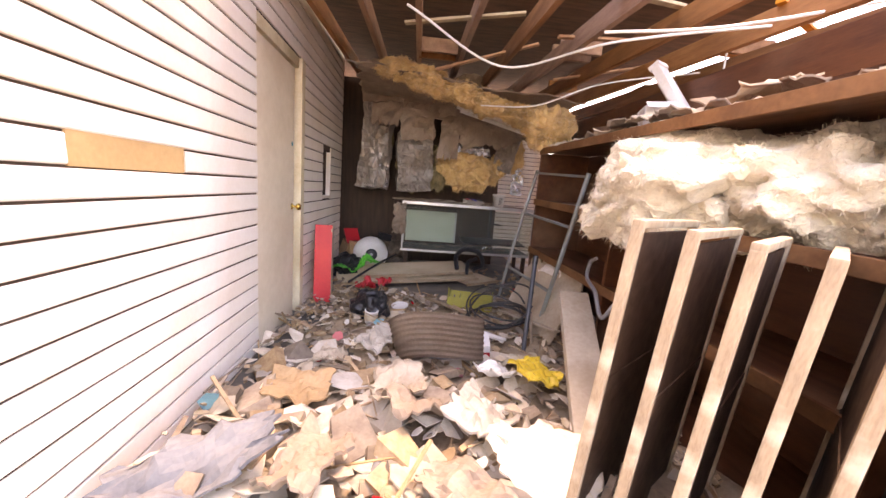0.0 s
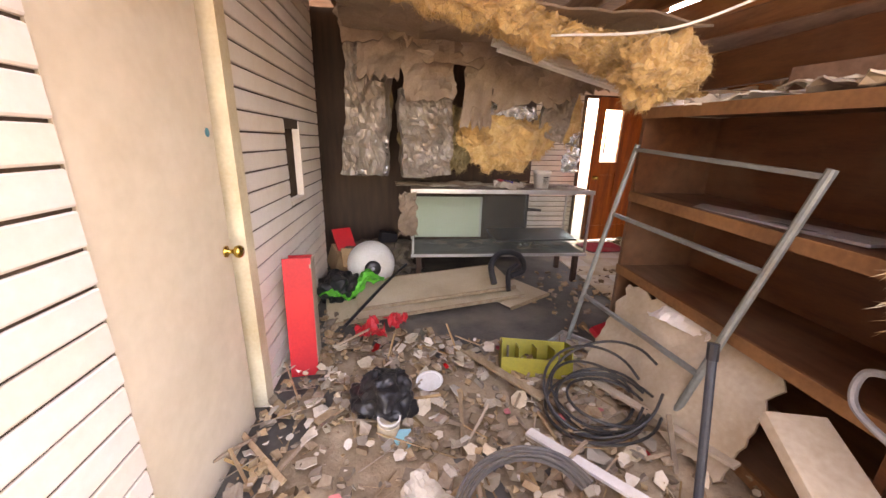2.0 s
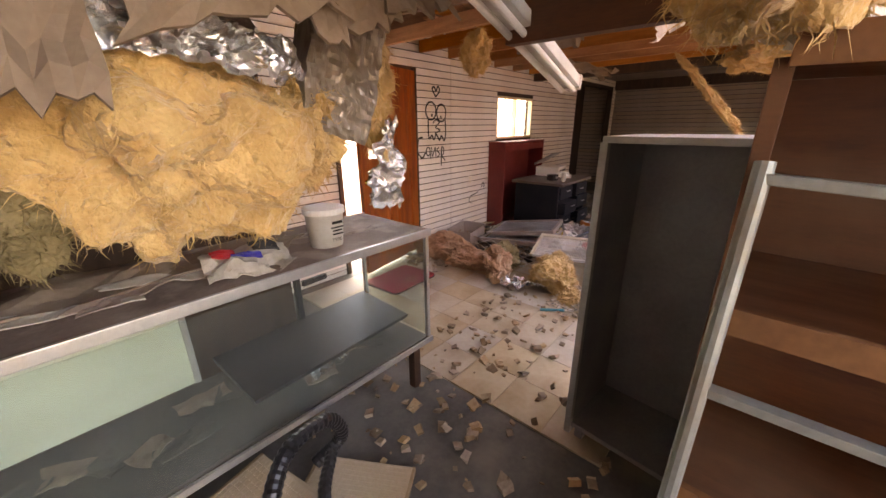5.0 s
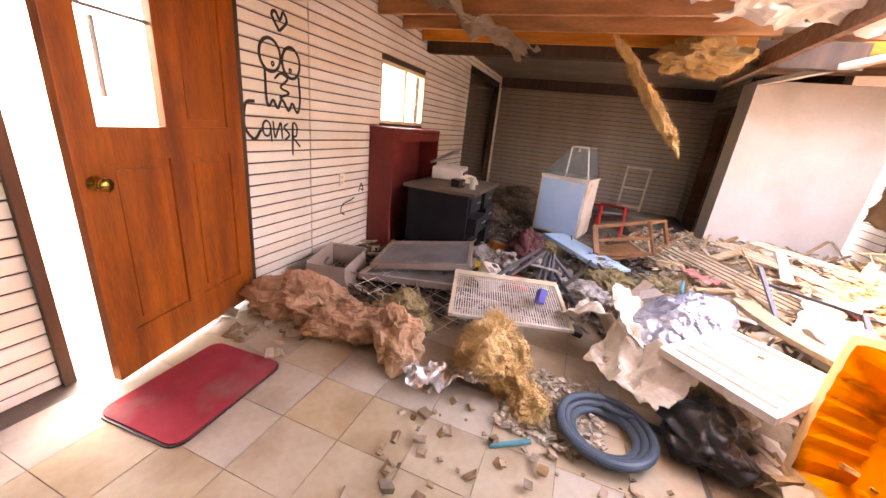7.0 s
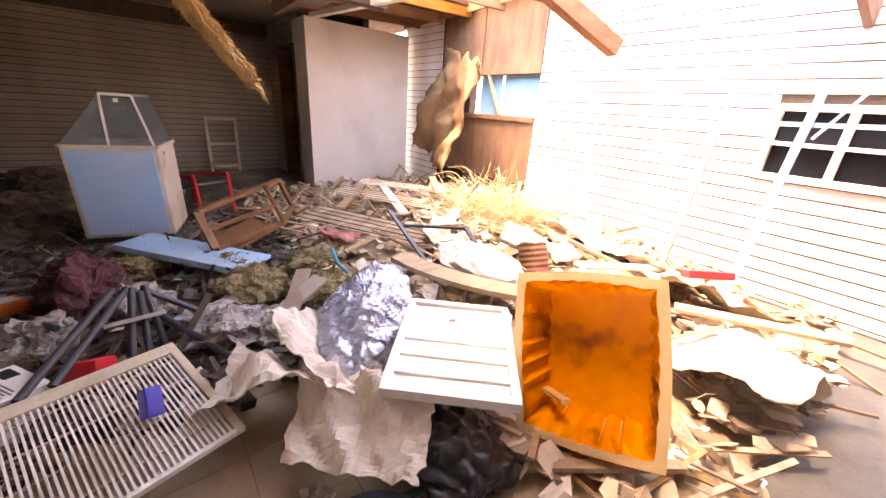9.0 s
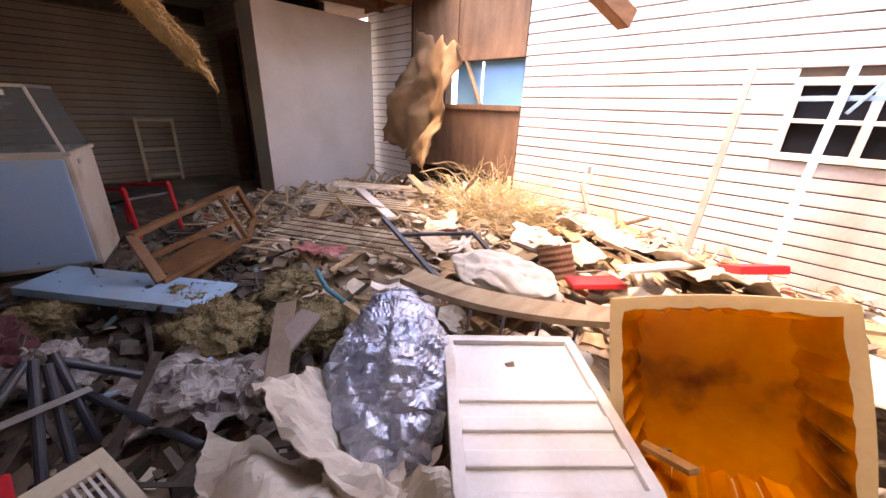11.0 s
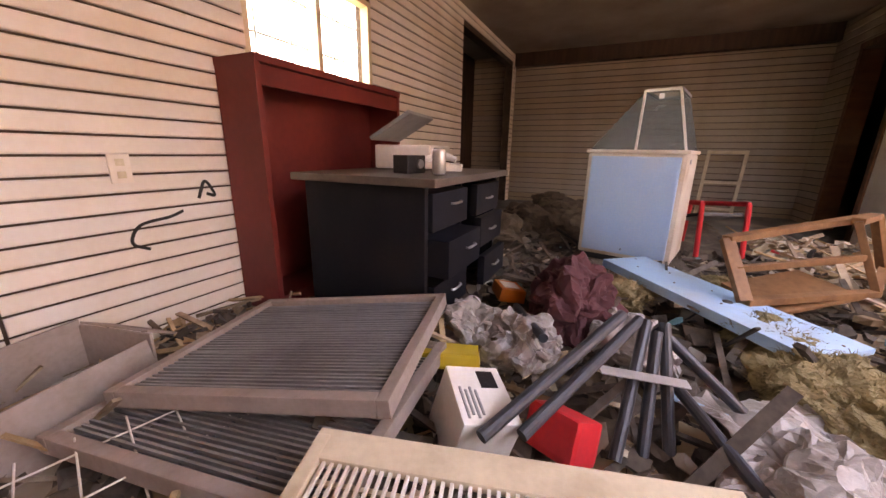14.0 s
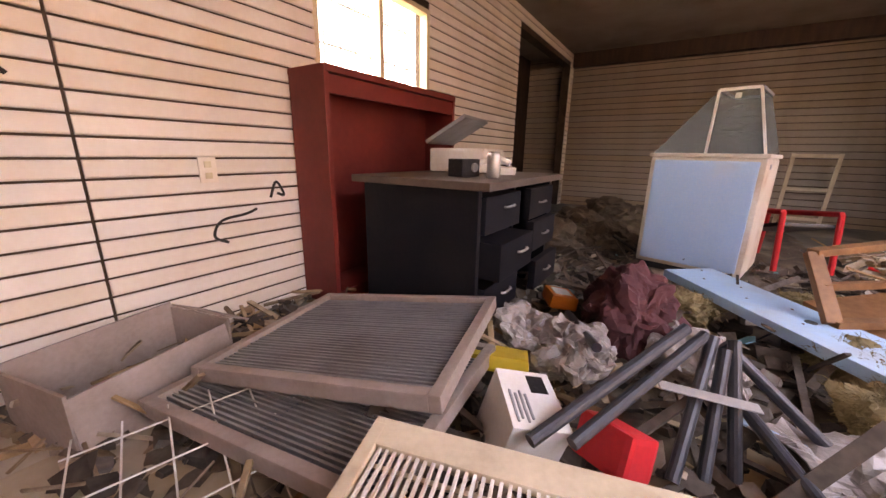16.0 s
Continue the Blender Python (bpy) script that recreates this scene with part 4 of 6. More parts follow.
# hanging insulation over the case
def batt(name, size, seed, at, turn, facing, label):
    t = thing(name, label, "insulation", at @ pose(0, 0, 0, *turn))
    w, d, h = size
    bm = bmesh.new()
    bmesh.ops.create_cube(bm, size=1.0)
    bmesh.ops.scale(bm, vec=(w, d, h), verts=bm.verts)
    bmesh.ops.subdivide_edges(bm, edges=bm.edges[:], cuts=34, use_grid_fill=True)
    rumple(bm, 0.03, 4, seed)
    for v in bm.verts:
        q = Vector((v.co.x * 6, v.co.z * 7, seed * 3.3 + v.co.y * 4))
        crease = abs(noise.noise(q)) + 0.5 * abs(noise.noise(q * 2.7)) + 0.25 * abs(noise.noise(q * 6.1))
        fold = abs(math.sin(v.co.z * 7 + seed)) ** 0.35
        v.co.y -= (0.07 * crease + 0.03 * fold) * (1 if v.co.y < 0 else 0.2)
        v.co.x += 0.02 * noise.noise(Vector((v.co.z * 6, seed, 2)))
    part("facing", bm, facing, t, "", None, False)
    part("fibre", fluff((w * 1.02, d * 1.3, h * 0.96), seed, 5, 0.18), FLUFF_GREY, t, "dirty fibre", pose(0, d * 0.45, -0.02))
    return t


batt("insulation_batt", (0.36, 0.16, 1.2), 1.2, pose(1.50, 6.0, 1.73), (-6, 2, -12), KRAFT, "sagging silver-faced insulation batt with torn foil")
batt("insulation_batt", (0.44, 0.16, 0.72), 3.7, pose(1.99, 5.98, 1.5), (4, -2, 6), KRAFT, "crumpled silver-faced insulation batt hanging down")
batt("insulation_batt", (0.26, 0.1, 0.55), 5.1, pose(3.22, 6.0, 1.75), (5, 12, -15), KRAFT, "narrow torn foil-faced insulation strip")
solo("foil_patch", rumple(sheet(0.26, 0.3, 22, 22, 0.004, 0.06, 8, 1, 0.3), 0.015, 20), FOIL, "torn shiny foil on the hanging batt", "foil", frame_to((1.53, 5.86, 1.3), (1, -0.1, 0), (0, 0.1, 1)))
solo("foil_patch", rumple(sheet(0.34, 0.13, 22, 12, 0.004, 0.06, 8, 6, 0.3), 0.012, 20), FOIL, "bright crumpled foil strip among the insulation", "foil", frame_to((2.68, 5.83, 1.72), (1, -0.05, -0.12), (0, 0.2, 1)))
solo("foil_patch", fluff((0.13, 0.05, 0.11), 8, 4, 0.35), FOIL, "ball of crumpled foil in the insulation", "foil", pose(2.89, 5.79, 1.68))
solo("foil_patch", rumple(sheet(0.14, 0.34, 12, 22, 0.004, 0.06, 8, 9, 0.4), 0.02, 20), FOIL, "crumpled foil hanging over the bucket", "foil", frame_to((3.38, 5.96, 1.36), (1, 0.2, 0), (0.15, 0, 1)))
solo("insulation_clump", fluff((0.72, 0.4, 0.6), 2.0, 6, 0.4), FLUFF, "large ragged clump of yellow fibreglass", "insulation", pose(2.68, 6.02, 1.49))
solo("insulation_clump", fluff((0.2, 0.18, 0.42), 4.0, 5, 0.4), FLUFF, "hanging tuft of yellow fibreglass", "insulation", pose(3.1, 6.03, 1.52, 0, 8, 0))
solo("insulation_clump", fluff((0.2, 0.16, 0.62), 5.0, 5, 0.4), FLUFF, "brown hanging tongue of fibreglass", "insulation", pose(3.36, 6.02, 1.72, 0, -6, 0))
solo("insulation_clump", fluff((0.3, 0.2, 0.5), 6.5, 5, 0.4), FLUFF_GREY, "dirty grey fibreglass tuft", "insulation", pose(2.3, 6.12, 1.42))
for i, (x, z, w, h, r) in enumerate(((1.62, 2.12, 0.34, 0.45, -5), (2.0, 2.0, 0.42, 0.5, 8), (2.42, 1.92, 0.24, 0.75, -6), (2.74, 1.98, 0.46, 0.5, 14), (3.05, 1.96, 0.3, 0.42, 20), (2.2, 2.2, 0.5, 0.4, 0), (1.55, 2.42, 0.5, 0.5, 6), (1.95, 2.4, 0.45, 0.55, -8), (2.5, 2.32, 0.55, 0.5, 10), (2.95, 2.25, 0.5, 0.45, -6), (3.3, 2.1, 0.3, 0.5, 12))):
    solo("torn_ceiling_board", sheet(w, h, 12, 14, 0.012, 0.06, 2.6, i + 3, 0.28), CARDB, "torn grey-brown ceiling board hanging in shreds", "board", frame_to((x, 5.78 - 0.03 * (i % 3), z), (1, 0, math.tan(radians(r))), (0, 0.25, 1)), group="torn boards over the case")
for i in range(9):
    x = 1.75 + 0.19 * i
    solo("insulation_clump", fluff((0.36, 0.26, 0.15 + 0.05 * (i % 3)), 20 + i, 5, 0.42), FLUFF, "ragged yellow insulation along the broken ceiling edge", "insulation", pose(x, 5.05 + 0.05 * (i % 2), 2.36 - 0.048 * i, 0, 10 * (i % 3) - 4, 0), group="insulation fringe")
solo("insulation_clump", fluff((0.46, 0.42, 0.38), 41, 6, 0.42), FLUFF, "thick torn clump of yellow insulation", "insulation", pose(3.3, 4.78, 1.87))
solo("ceiling_sheet", sheet(2.3, 1.1, 24, 14, 0.014, 0.05, 1.5, 12, 0.12), CARDB, "collapsed stained ceiling sheet", "board", frame_to((2.5, 5.5, 2.2), (1, 0, -0.08), (0, 1, -0.12)))

def tube_light(name, a, b, label):
    t = thing(name, label, "light fixture")
    a, b = Vector(a), Vector(b)
    part("housing", bar(a, b, 0.11, 0.05, 0.006), WHITEMETAL, t)
    d = (b - a).normalized()
    s = d.cross(Vector((0, 0, 1))).normalized() * 0.03
    for k in (-1, 1):
        part("lamp_tube", tube([a + k * s - Vector((0, 0, 0.045)) + d * 0.04, b + k * s - Vector((0, 0, 0.045)) - d * 0.04], 0.013, 10), WHITEP, t, "white fluorescent tube")
    part("end_cap", bar(b - d * 0.03, b + d * 0.002, 0.114, 0.07, 0.004), WHITEMETAL, t)
    return t


tube_light("fluorescent_fixture", (2.45, 5.42, 2.14), (4.4, 5.63, 1.72), "white fluorescent fixture fallen aslant from the ceiling")
tube_light("fluorescent_fixture", (3.70, 3.20, 1.56), (3.54, 3.52, 2.08), "end of a white fluorescent fixture sticking up")

# shelf unit
shelf = thing("shelf_unit", "brown wooden shelf unit with sagging dusty shelves", "shelf")
for y in (4.78, 3.3, 1.9):
    part("side_panel", box((0.5, 0.03, 1.62), (3.52, y, 0.81), 0.003), SHELFWOOD, shelf)
part("back_panel", box((0.02, 2.9, 1.6), (3.78, 3.34, 0.82), 0.002), SHELFWOOD, shelf)
for z in (0.1, 0.63, 1.1, 1.6):
    part("shelf_board", box((0.5, 2.87, 0.03), (3.515, 3.34, z), 0.003, rot=(1.5 if z > 1 else 0.6, 0, 0)), SHELFWOOD, shelf)
    part("shelf_edge", box((0.02, 2.87, 0.06), (3.258, 3.34, z - 0.005), 0.003, rot=(1.5 if z > 1 else 0.6, 0, 0)), STOOLWOOD, shelf, "worn lighter edge")
solo("glass_strip", rumple(box((0.16, 1.0, 0.012), (0, 0, 0), 0.003), 0.004, 9), CLEARBAG, "dusty glass strip lying on the shelf", "glass", pose(3.42, 4.1, 1.135, 0, 0, 4))
for i in range(22):
    y = 2.2 + 0.12 * i
    w, h = 0.16 + 0.14 * random.random(), 0.1 + 0.1 * random.random()
    solo("shelf_litter", sheet(w, h, 7, 6, 0.008, 0.04, 8, i + 0.5, 0.35), (DRYWALL, PAPER, CARDB)[i % 3], ("torn pale wallboard scrap", "dusty paper scrap", "brown board scrap")[i % 3] + " on the shelf top", "scrap",
         pose(3.34 + 0.35 * random.random(), y, 1.665 + 0.02 * (i % 2), random.uniform(-12, 12), random.uniform(-12, 12), 360 * random.random()), group="scraps on the shelf")
bx = thing("junk_box", "dented brown metal box on the shelf top", "box", pose(3.6, 4.0, 1.66, 0, 0, 15))
part("body", box((0.22, 0.3, 0.12), (0, 0, 0.06), 0.006), RUST, bx)
part("flap", box((0.22, 0.16, 0.01), (0, -0.2, 0.13), 0.002, rot=(-25, 0, 0)), CARDB, bx)
bx2 = thing("junk_box", "white dented carton on the shelf top", "box", pose(3.55, 3.45, 1.67, 0, 0, -20))
part("body", box((0.2, 0.2, 0.13), (0, 0, 0.065), 0.005), WHITEP, bx2)
part("flap", box((0.2, 0.1, 0.006), (0, -0.14, 0.125), 0.002, rot=(30, 0, 0)), WHITEP, bx2)

# ladder frame leaning on the shelves
lad = thing("ladder", "grey metal ladder frame leaning on the shelf unit", "ladder")
part("rail", tube([(3.25, 4.77, 1.45), (3.1, 4.78, 0.72), (2.98, 4.8, 0.04)], 0.016, 10), LADDERM, lad)
part("rail", tube([(3.27, 3.70, 1.38), (3.2, 3.83, 0.72), (3.12, 3.95, 0.06)], 0.018, 10), LADDERM, lad)
for z, f in ((1.42, 0.02), (1.0, 0.31), (0.42, 0.72)):
    a = Vector((3.25, 4.77, 1.45)).lerp(Vector((2.98, 4.8, 0.04)), f)
    b = Vector((3.27, 3.70, 1.38)).lerp(Vector((3.12, 3.95, 0.06)), f)
    part("rung", bar(a, b, 0.028, 0.02, 0.003), LADDERM, lad)
pole = thing("walking_pole", "black metal tube standing in the rubbish", "pole")
part("shaft", tube([(2.84, 3.42, 0.05), (2.92, 3.62, 0.72)], 0.016, 10), STEEL, pole)
part("cap", tube([(2.918, 3.615, 0.70), (2.925, 3.632, 0.76)], 0.02, 10), BLACKP, pole)
fr2 = thing("tubular_stand", "bent grey tubular frame on the lower shelf", "metal frame")
part("tube", tube([(3.2, 3.25, 0.62), (3.18, 3.1, 0.5), (3.2, 2.95, 0.62), (3.15, 2.6, 0.2)], 0.013, 8), GREYMETAL, fr2)
part("hook", tube([(3.2, 3.25, 0.62), (3.2, 3.38, 0.68), (3.22, 3.4, 0.78), (3.22, 3.33, 0.82)], 0.012, 8), GREYMETAL, fr2)
solo("blue_bag", rumple(fluff((0.24, 0.3, 0.2), 61, 4, 0.3), 0.02, 14), BLUEBOARD, "crumpled blue plastic bag under the shelf", "bag", pose(3.42, 2.95, 0.22))

# grey locker behind the shelves
loc = thing("metal_cabinet", "empty grey sheet-metal cabinet standing open", "cabinet", pose(4.03, 4.94, 0, 0, 0, -6))
for y in (-0.28, 0.28):
    part("side_panel", box((0.4, 0.02, 1.42), (0, y, 0.75), 0.004), GREYMETAL, loc)
part("back_panel", box((0.012, 0.56, 1.42), (0.2, 0, 0.75), 0.002), GREYMETAL, loc)
part("top_panel", box((0.42, 0.58, 0.025), (0, 0, 1.46), 0.006), ALU, loc)
part("bottom_panel", box((0.4, 0.56, 0.025), (0, 0, 0.1), 0.004), GREYMETAL, loc)
part("edge_trim", box((0.03, 0.03, 1.4), (-0.2, 0.28, 0.75), 0.006), ALU, loc)
for y in (-0.24, 0.24):
    part("foot", box((0.05, 0.04, 0.09), (-0.14, y, 0.045), 0.004), GREYMETAL, loc)

# things on the corridor floor
rb = thing("red_board_box", "tall red painted box standing against the siding", "box", pose(1.16, 4.74, 0, 0, 0, 8))
part("front", box((0.16, 0.015, 0.76), (0, -0.1, 0.38), 0.002, rot=(-5, 0, 0)), REDP, rb)
part("side", box((0.012, 0.2, 0.72), (0.075, 0.02, 0.36), 0.002), DRYWALL, rb, "bare pale side")
part("back", box((0.15, 0.012, 0.72), (0, 0.12, 0.36), 0.002), REDP, rb)
ball = thing("eyeball_prop", "large white ball painted like an eyeball, dirty on top", "ball", pose(1.47, 6.06, 0.24) @ Matrix.Scale(1.42, 4))
b = bmesh.new()
bmesh.ops.create_uvsphere(b, u_segments=48, v_segments=32, radius=0.165)
part("ball", b, WHITEP, ball, "", None, True)
gaze = Vector((0.16, -0.95, 0.12)).normalized()
aim = gaze.to_track_quat('Z', 'Y').to_matrix().to_4x4()
part("pupil", lathe([(0, 0.0), (0.054, -0.009), (0.054, -0.002), (0.03, 0.006), (0, 0.008)]), BLACKP, ball, "black painted pupil", Matrix.Translation(gaze * 0.1585) @ aim, True)
part("glint", lathe([(0, 0), (0.014, 0), (0.012, 0.003), (0, 0.004)]), GREYMETAL, ball, "grey dot", Matrix.Translation(gaze * 0.1665) @ aim)
gb = sheet(0.55, 0.24, 30, 16, 0.004, 0.09, 5, 9, 0.3)
solo("green_bag", rumple(gb, 0.015, 14), GREENBAG, "crumpled bright green plastic bag on the panels", "bag", pose(1.34, 5.66, 0.17, 0, -6, 32))


def perforated(name, w, h, label, m, step=0.022):
    t = thing(name, label, "panel", m)
    part("sheet", box((w, h, 0.008), (0, 0, 0), 0.002), MESHP, t)
    bm = bmesh.new()
    for i in range(int(w / step)):
        box((0.004, h - 0.02, 0.003), (-w / 2 + step * (i + 0.5), 0, 0.0055), bm=bm)
    part("ribs", bm, MESHP, t)
    bm = bmesh.new()
    for i in range(int(h / step)):
        box((w - 0.02, 0.004, 0.003), (0, -h / 2 + step * (i + 0.5), 0.0065), bm=bm)
    part("cross_ribs", bm, MESHP, t)
    for s in (-1, 1):
        part("edge", box((w, 0.012, 0.03), (0, s * h / 2, -0.006), 0.003), PALEWOOD, t)
    return t


perforated("perforated_panel", 1.45, 0.52, "beige perforated panel lying on the floor", pose(2.08, 5.74, 0.14, 4, -3, 10))
perforated("perforated_panel", 1.75, 0.5, "beige perforated panel under another", pose(2.0, 5.62, 0.07, 2, -2, 12))
perforated("perforated_panel", 0.55, 0.45, "dusty grey perforated panel on the concrete", pose(2.85, 5.72, 0.05, 0, 0, 32))
solo("black_stick", tube([(1.36, 5.05, 0.1), (1.62, 5.6, 0.2), (1.82, 5.98, 0.26)], 0.014, 8), BLACKP, "black stick lying across the panels", "stick")
hose = thing("vacuum_hose", "black corrugated hose bent over the panels", "hose")
part("hose", tube([(2.62, 5.58, 0.2), (2.62, 5.72, 0.34), (2.75, 5.84, 0.42), (2.95, 5.92, 0.36), (3.02, 5.95, 0.2), (2.9, 5.98, 0.12)], 0.028, 12, 16, ridge=0.12), BLACKP, hose)
part("hose_end", tube([(2.74, 5.52, 0.16), (2.78, 5.68, 0.28), (2.9, 5.82, 0.3)], 0.022, 12, 16, ridge=0.12), BLACKP, hose)
cb = thing("cardboard_box", "crushed brown cardboard box in the corner", "box", pose(1.22, 6.3, 0.22, 18, 10, 30))
part("body", rumple(box((0.36, 0.26, 0.22), (0, 0, 0), 0.006), 0.01, 6), CARDBOARD, cb)
part("flap", box((0.36, 0.2, 0.008), (0, -0.2, 0.14), 0.002, rot=(35, 0, 0)), CARDBOARD, cb)
solo("red_folder", box((0.2, 0.28, 0.02), (0, 0, 0), 0.003), REDP, "red folder wedged in the corner rubbish", "folder", pose(1.18, 6.3, 0.42, 50, 0, 30))
solo("black_bin_bag", rumple(fluff((0.36, 0.36, 0.3), 71, 5, 0.3), 0.02, 14), BLACKP, "crumpled black bag against the siding", "bag", pose(1.2, 5.72, 0.14), True)
solo("dark_box", box((0.18, 0.12, 0.16), (0, 0, 0), 0.005), BLACKDESK, "small dark box in the corner", "box", pose(1.62, 6.42, 0.4, 0, 10, 15))
solo("rubbish_lump", rumple(fluff((0.9, 0.7, 0.5), 73, 5, 0.35), 0.03, 8), DIRT_DARK, "dark heap of rubbish in the corner", "rubbish", pose(1.5, 6.45, 0.12))
yb = thing("yellow_crate", "yellow-green plastic divided tray standing on its side", "crate", pose(2.63, 4.5, 0.02, -22, 0, -12))
w, h, d = 0.43, 0.2, 0.2
part("back", box((w, 0.008, h), (0, d / 2, h / 2), 0.002), YELLOWP, yb)
part("front", box((w, 0.008, h * 0.55), (0, -d / 2, h * 0.28), 0.002), YELLOWP, yb)
part("bottom", box((w, d, 0.008), (0, 0, 0.004), 0.002), YELLOWP, yb)
for i in range(5):
    part("divider", box((0.008, d, h * (1 if i in (0, 4) else 0.85)), (-w / 2 + w * i / 4, 0, h * 0.5 * (1 if i in (0, 4) else 0.85)), 0.002), YELLOWP, yb)
solo("black_bag", rumple(fluff((0.32, 0.3, 0.26), 77, 5, 0.3), 0.015, 16), BLACKP, "black rubbish bag half open", "bag", pose(1.69, 4.22, 0.13), True)
pot = thing("paint_pot", "small white pot with a smeared label", "pot", pose(1.72, 4.06, 0.03, 4, 3, 0))
part("pot", lathe([(0, 0), (0.05, 0), (0.055, 0.1), (0.058, 0.1), (0.058, 0.112), (0.05, 0.112), (0.047, 0.01), (0, 0.01)]), WHITEP, pot, "", None, True)
part("label_band", lathe([(0.0525, 0.03), (0.0555, 0.031), (0.0575, 0.08), (0.054, 0.081)]), PAPER, pot)
solo("pot_lid", lathe([(0, 0), (0.075, 0), (0.08, 0.006), (0.08, 0.012), (0.07, 0.012), (0.066, 0.008), (0, 0.008)]), WHITEP, "round white lid with dried dirt", "lid", pose(1.95, 4.4, 0.07, 6, -5, 0))
cup = thing("paper_cup", "white foam cup lying on its side with red print", "cup", pose(1.86, 2.05, 0.2, 78, 0, 60))
part("cup", lathe([(0, 0), (0.03, 0), (0.044, 0.15), (0.047, 0.152), (0.047, 0.157), (0.041, 0.157), (0.028, 0.006), (0, 0.006)]), WHITEP, cup, "", None, True)
part("print_band", lathe([(0.0385, 0.08), (0.040, 0.081), (0.0415, 0.1), (0.0405, 0.101)]), REDP, cup)
wrb = thing("red_white_box", "small white box with a red base", "box", pose(2.5, 3.4, 0.12, 8, -6, -8))
part("lid", box((0.19, 0.16, 0.05), (0, 0, 0.06), 0.004), WHITEP, wrb)
part("base", box((0.185, 0.155, 0.06), (0, 0, 0.01), 0.004), REDP, wrb)
# corrugated drain pipe, bent into an arc
cp = bmesh.new()
rings = []
for j in range(46):
    a = radians(-20 + 150 * j / 45)
    rings.append([cp.verts.new(((0.30 + 0.008 * (z % 2) + 0.003 * z) * math.cos(a), (0.30 + 0.008 * (z % 2)) * math.sin(a), z * 0.016 + 0.03 * math.sin(2 * a))) for z in range(18)])
for a, b in zip(rings, rings[1:]):
    for k in range(17):
        cp.faces.new((a[k], b[k], b[k + 1], a[k + 1]))
bmesh.ops.solidify(cp, geom=cp.faces[:], thickness=0.008)
solo("corrugated_pipe", cp, CARDB, "grey-brown corrugated plastic sheet bent in an arc", "pipe", pose(2.28, 3.42, 0.05, 24, 0, 195))
wc = thing("cable_coil", "grey bundled coil of wire", "cable", pose(2.25, 3.5, 0.16, 14, 0, 20))
for k in range(9):
    r, dz = 0.2 + 0.012 * (k % 4), 0.012 * (k // 3)
    part("wire_loop", tube([(r * 1.25 * math.cos(radians(a)), r * math.sin(radians(a)), dz + 0.008 * math.sin(a + k)) for a in range(0, 350, 25)], 0.006, 6, 3), WIRECOIL, wc)
bc = thing("black_cable_coil", "tangled coil of black cable on the rubbish", "cable", pose(2.82, 4.08, 0.12, 12, -8, 0))
for k in range(8):
    r = 0.17 + 0.022 * (k % 4)
    part("cable_loop", tube([(r * 1.2 * math.cos(radians(a)) + 0.03 * math.sin(k * 2), r * math.sin(radians(a)) + 0.04 * math.cos(k), 0.03 * k * (0.5 + 0.5 * math.sin(radians(a + 60 * k)))) for a in range(0, 345, 25)], 0.0075, 6, 3), CABLE, bc)
dry = thing("drywall_sheet", "torn water-stained drywall sheet leaning on the shelves", "drywall", frame_to((3.18, 4.12, 0.33), (0.12, -0.95, 0.06), (0.32, 0, 0.62)))
part("board", sheet(0.95, 0.62, 26, 18, 0.014, 0.02, 2.4, 3, 0.16), DRYWALL, dry)
part("torn_paper", sheet(0.4, 0.14, 12, 6, 0.004, 0.03, 6, 8, 0.5), PLASTER, dry, "peeled white paper edge", pose(-0.05, 0.27, 0.012))
solo("broken_wall_strip", rumple(box((0.2, 1.25, 0.05), (0, 0, 0), 0.008), 0.012, 9), DRYWALL, "broken strip of plastered board leaning on the rubbish", "board", frame_to((3.02, 2.95, 0.3), (0.94, -0.3, 0.05), (0.25, 0.75, 0.3)))
for i, (x, y, z, rx, ry, rz, w, h, mt, lb) in enumerate((
        (1.35, 2.25, 0.22, 8, -16, 25, 0.5, 0.2, STONEGREY, "folded grey felt pad"), (1.7, 2.3, 0.2, -10, 12, 70, 0.3, 0.22, CARDB, "brown torn board piece"), (2.1, 2.65, 0.2, -12, 20, 20, 0.34, 0.26, CARDB, "curved brown board piece"),
        (2.4, 2.6, 0.2, 10, 14, 60, 0.32, 0.28, PAPER, "cream torn paper sheet"), (2.0, 2.9, 0.18, 4, -10, 5, 0.26, 0.3, DRYWALL, "pale board scrap"), (2.55, 2.3, 0.22, -14, 5, 100, 0.4, 0.3, CANVAS, "pale crumpled cloth"),
        (2.75, 2.95, 0.22, 8, 10, 30, 0.24, 0.22, YELLOWPK, "yellow crumpled packet"), (2.55, 3.0, 0.2, -6, 8, 10, 0.2, 0.2, WHITEP, "pale printed card"), (1.85, 3.55, 0.12, 6, -8, 50, 0.3, 0.22, PAPER, "white stained paper"),
        (1.5, 2.85, 0.15, 10, 4, 0, 0.3, 0.2, CARDBOARD, "tan cardboard scrap"), (2.25, 2.15, 0.22, -8, 12, 130, 0.34, 0.16, CARDB, "brown rolled scrap"), (1.55, 3.3, 0.1, 4, 4, 80, 0.22, 0.16, DRYWALL, "pale dusty scrap"))):
    solo("litter_sheet", rumple(sheet(w, h, 16, 12, 0.012, 0.06, 5, i + 30, 0.3), 0.008, 14), mt, lb + " on the corridor floor", "litter", pose(x, y, z, rx, ry, rz), group="litter on the corridor floor")
rc = thing("red_chair_pad", "red padded tray under the ladder", "pad", pose(3.318, 4.699, 0.12, 30, 0, 25))
part("pad", box((0.34, 0.3, 0.04), (0, 0, 0), 0.015), REDP, rc)
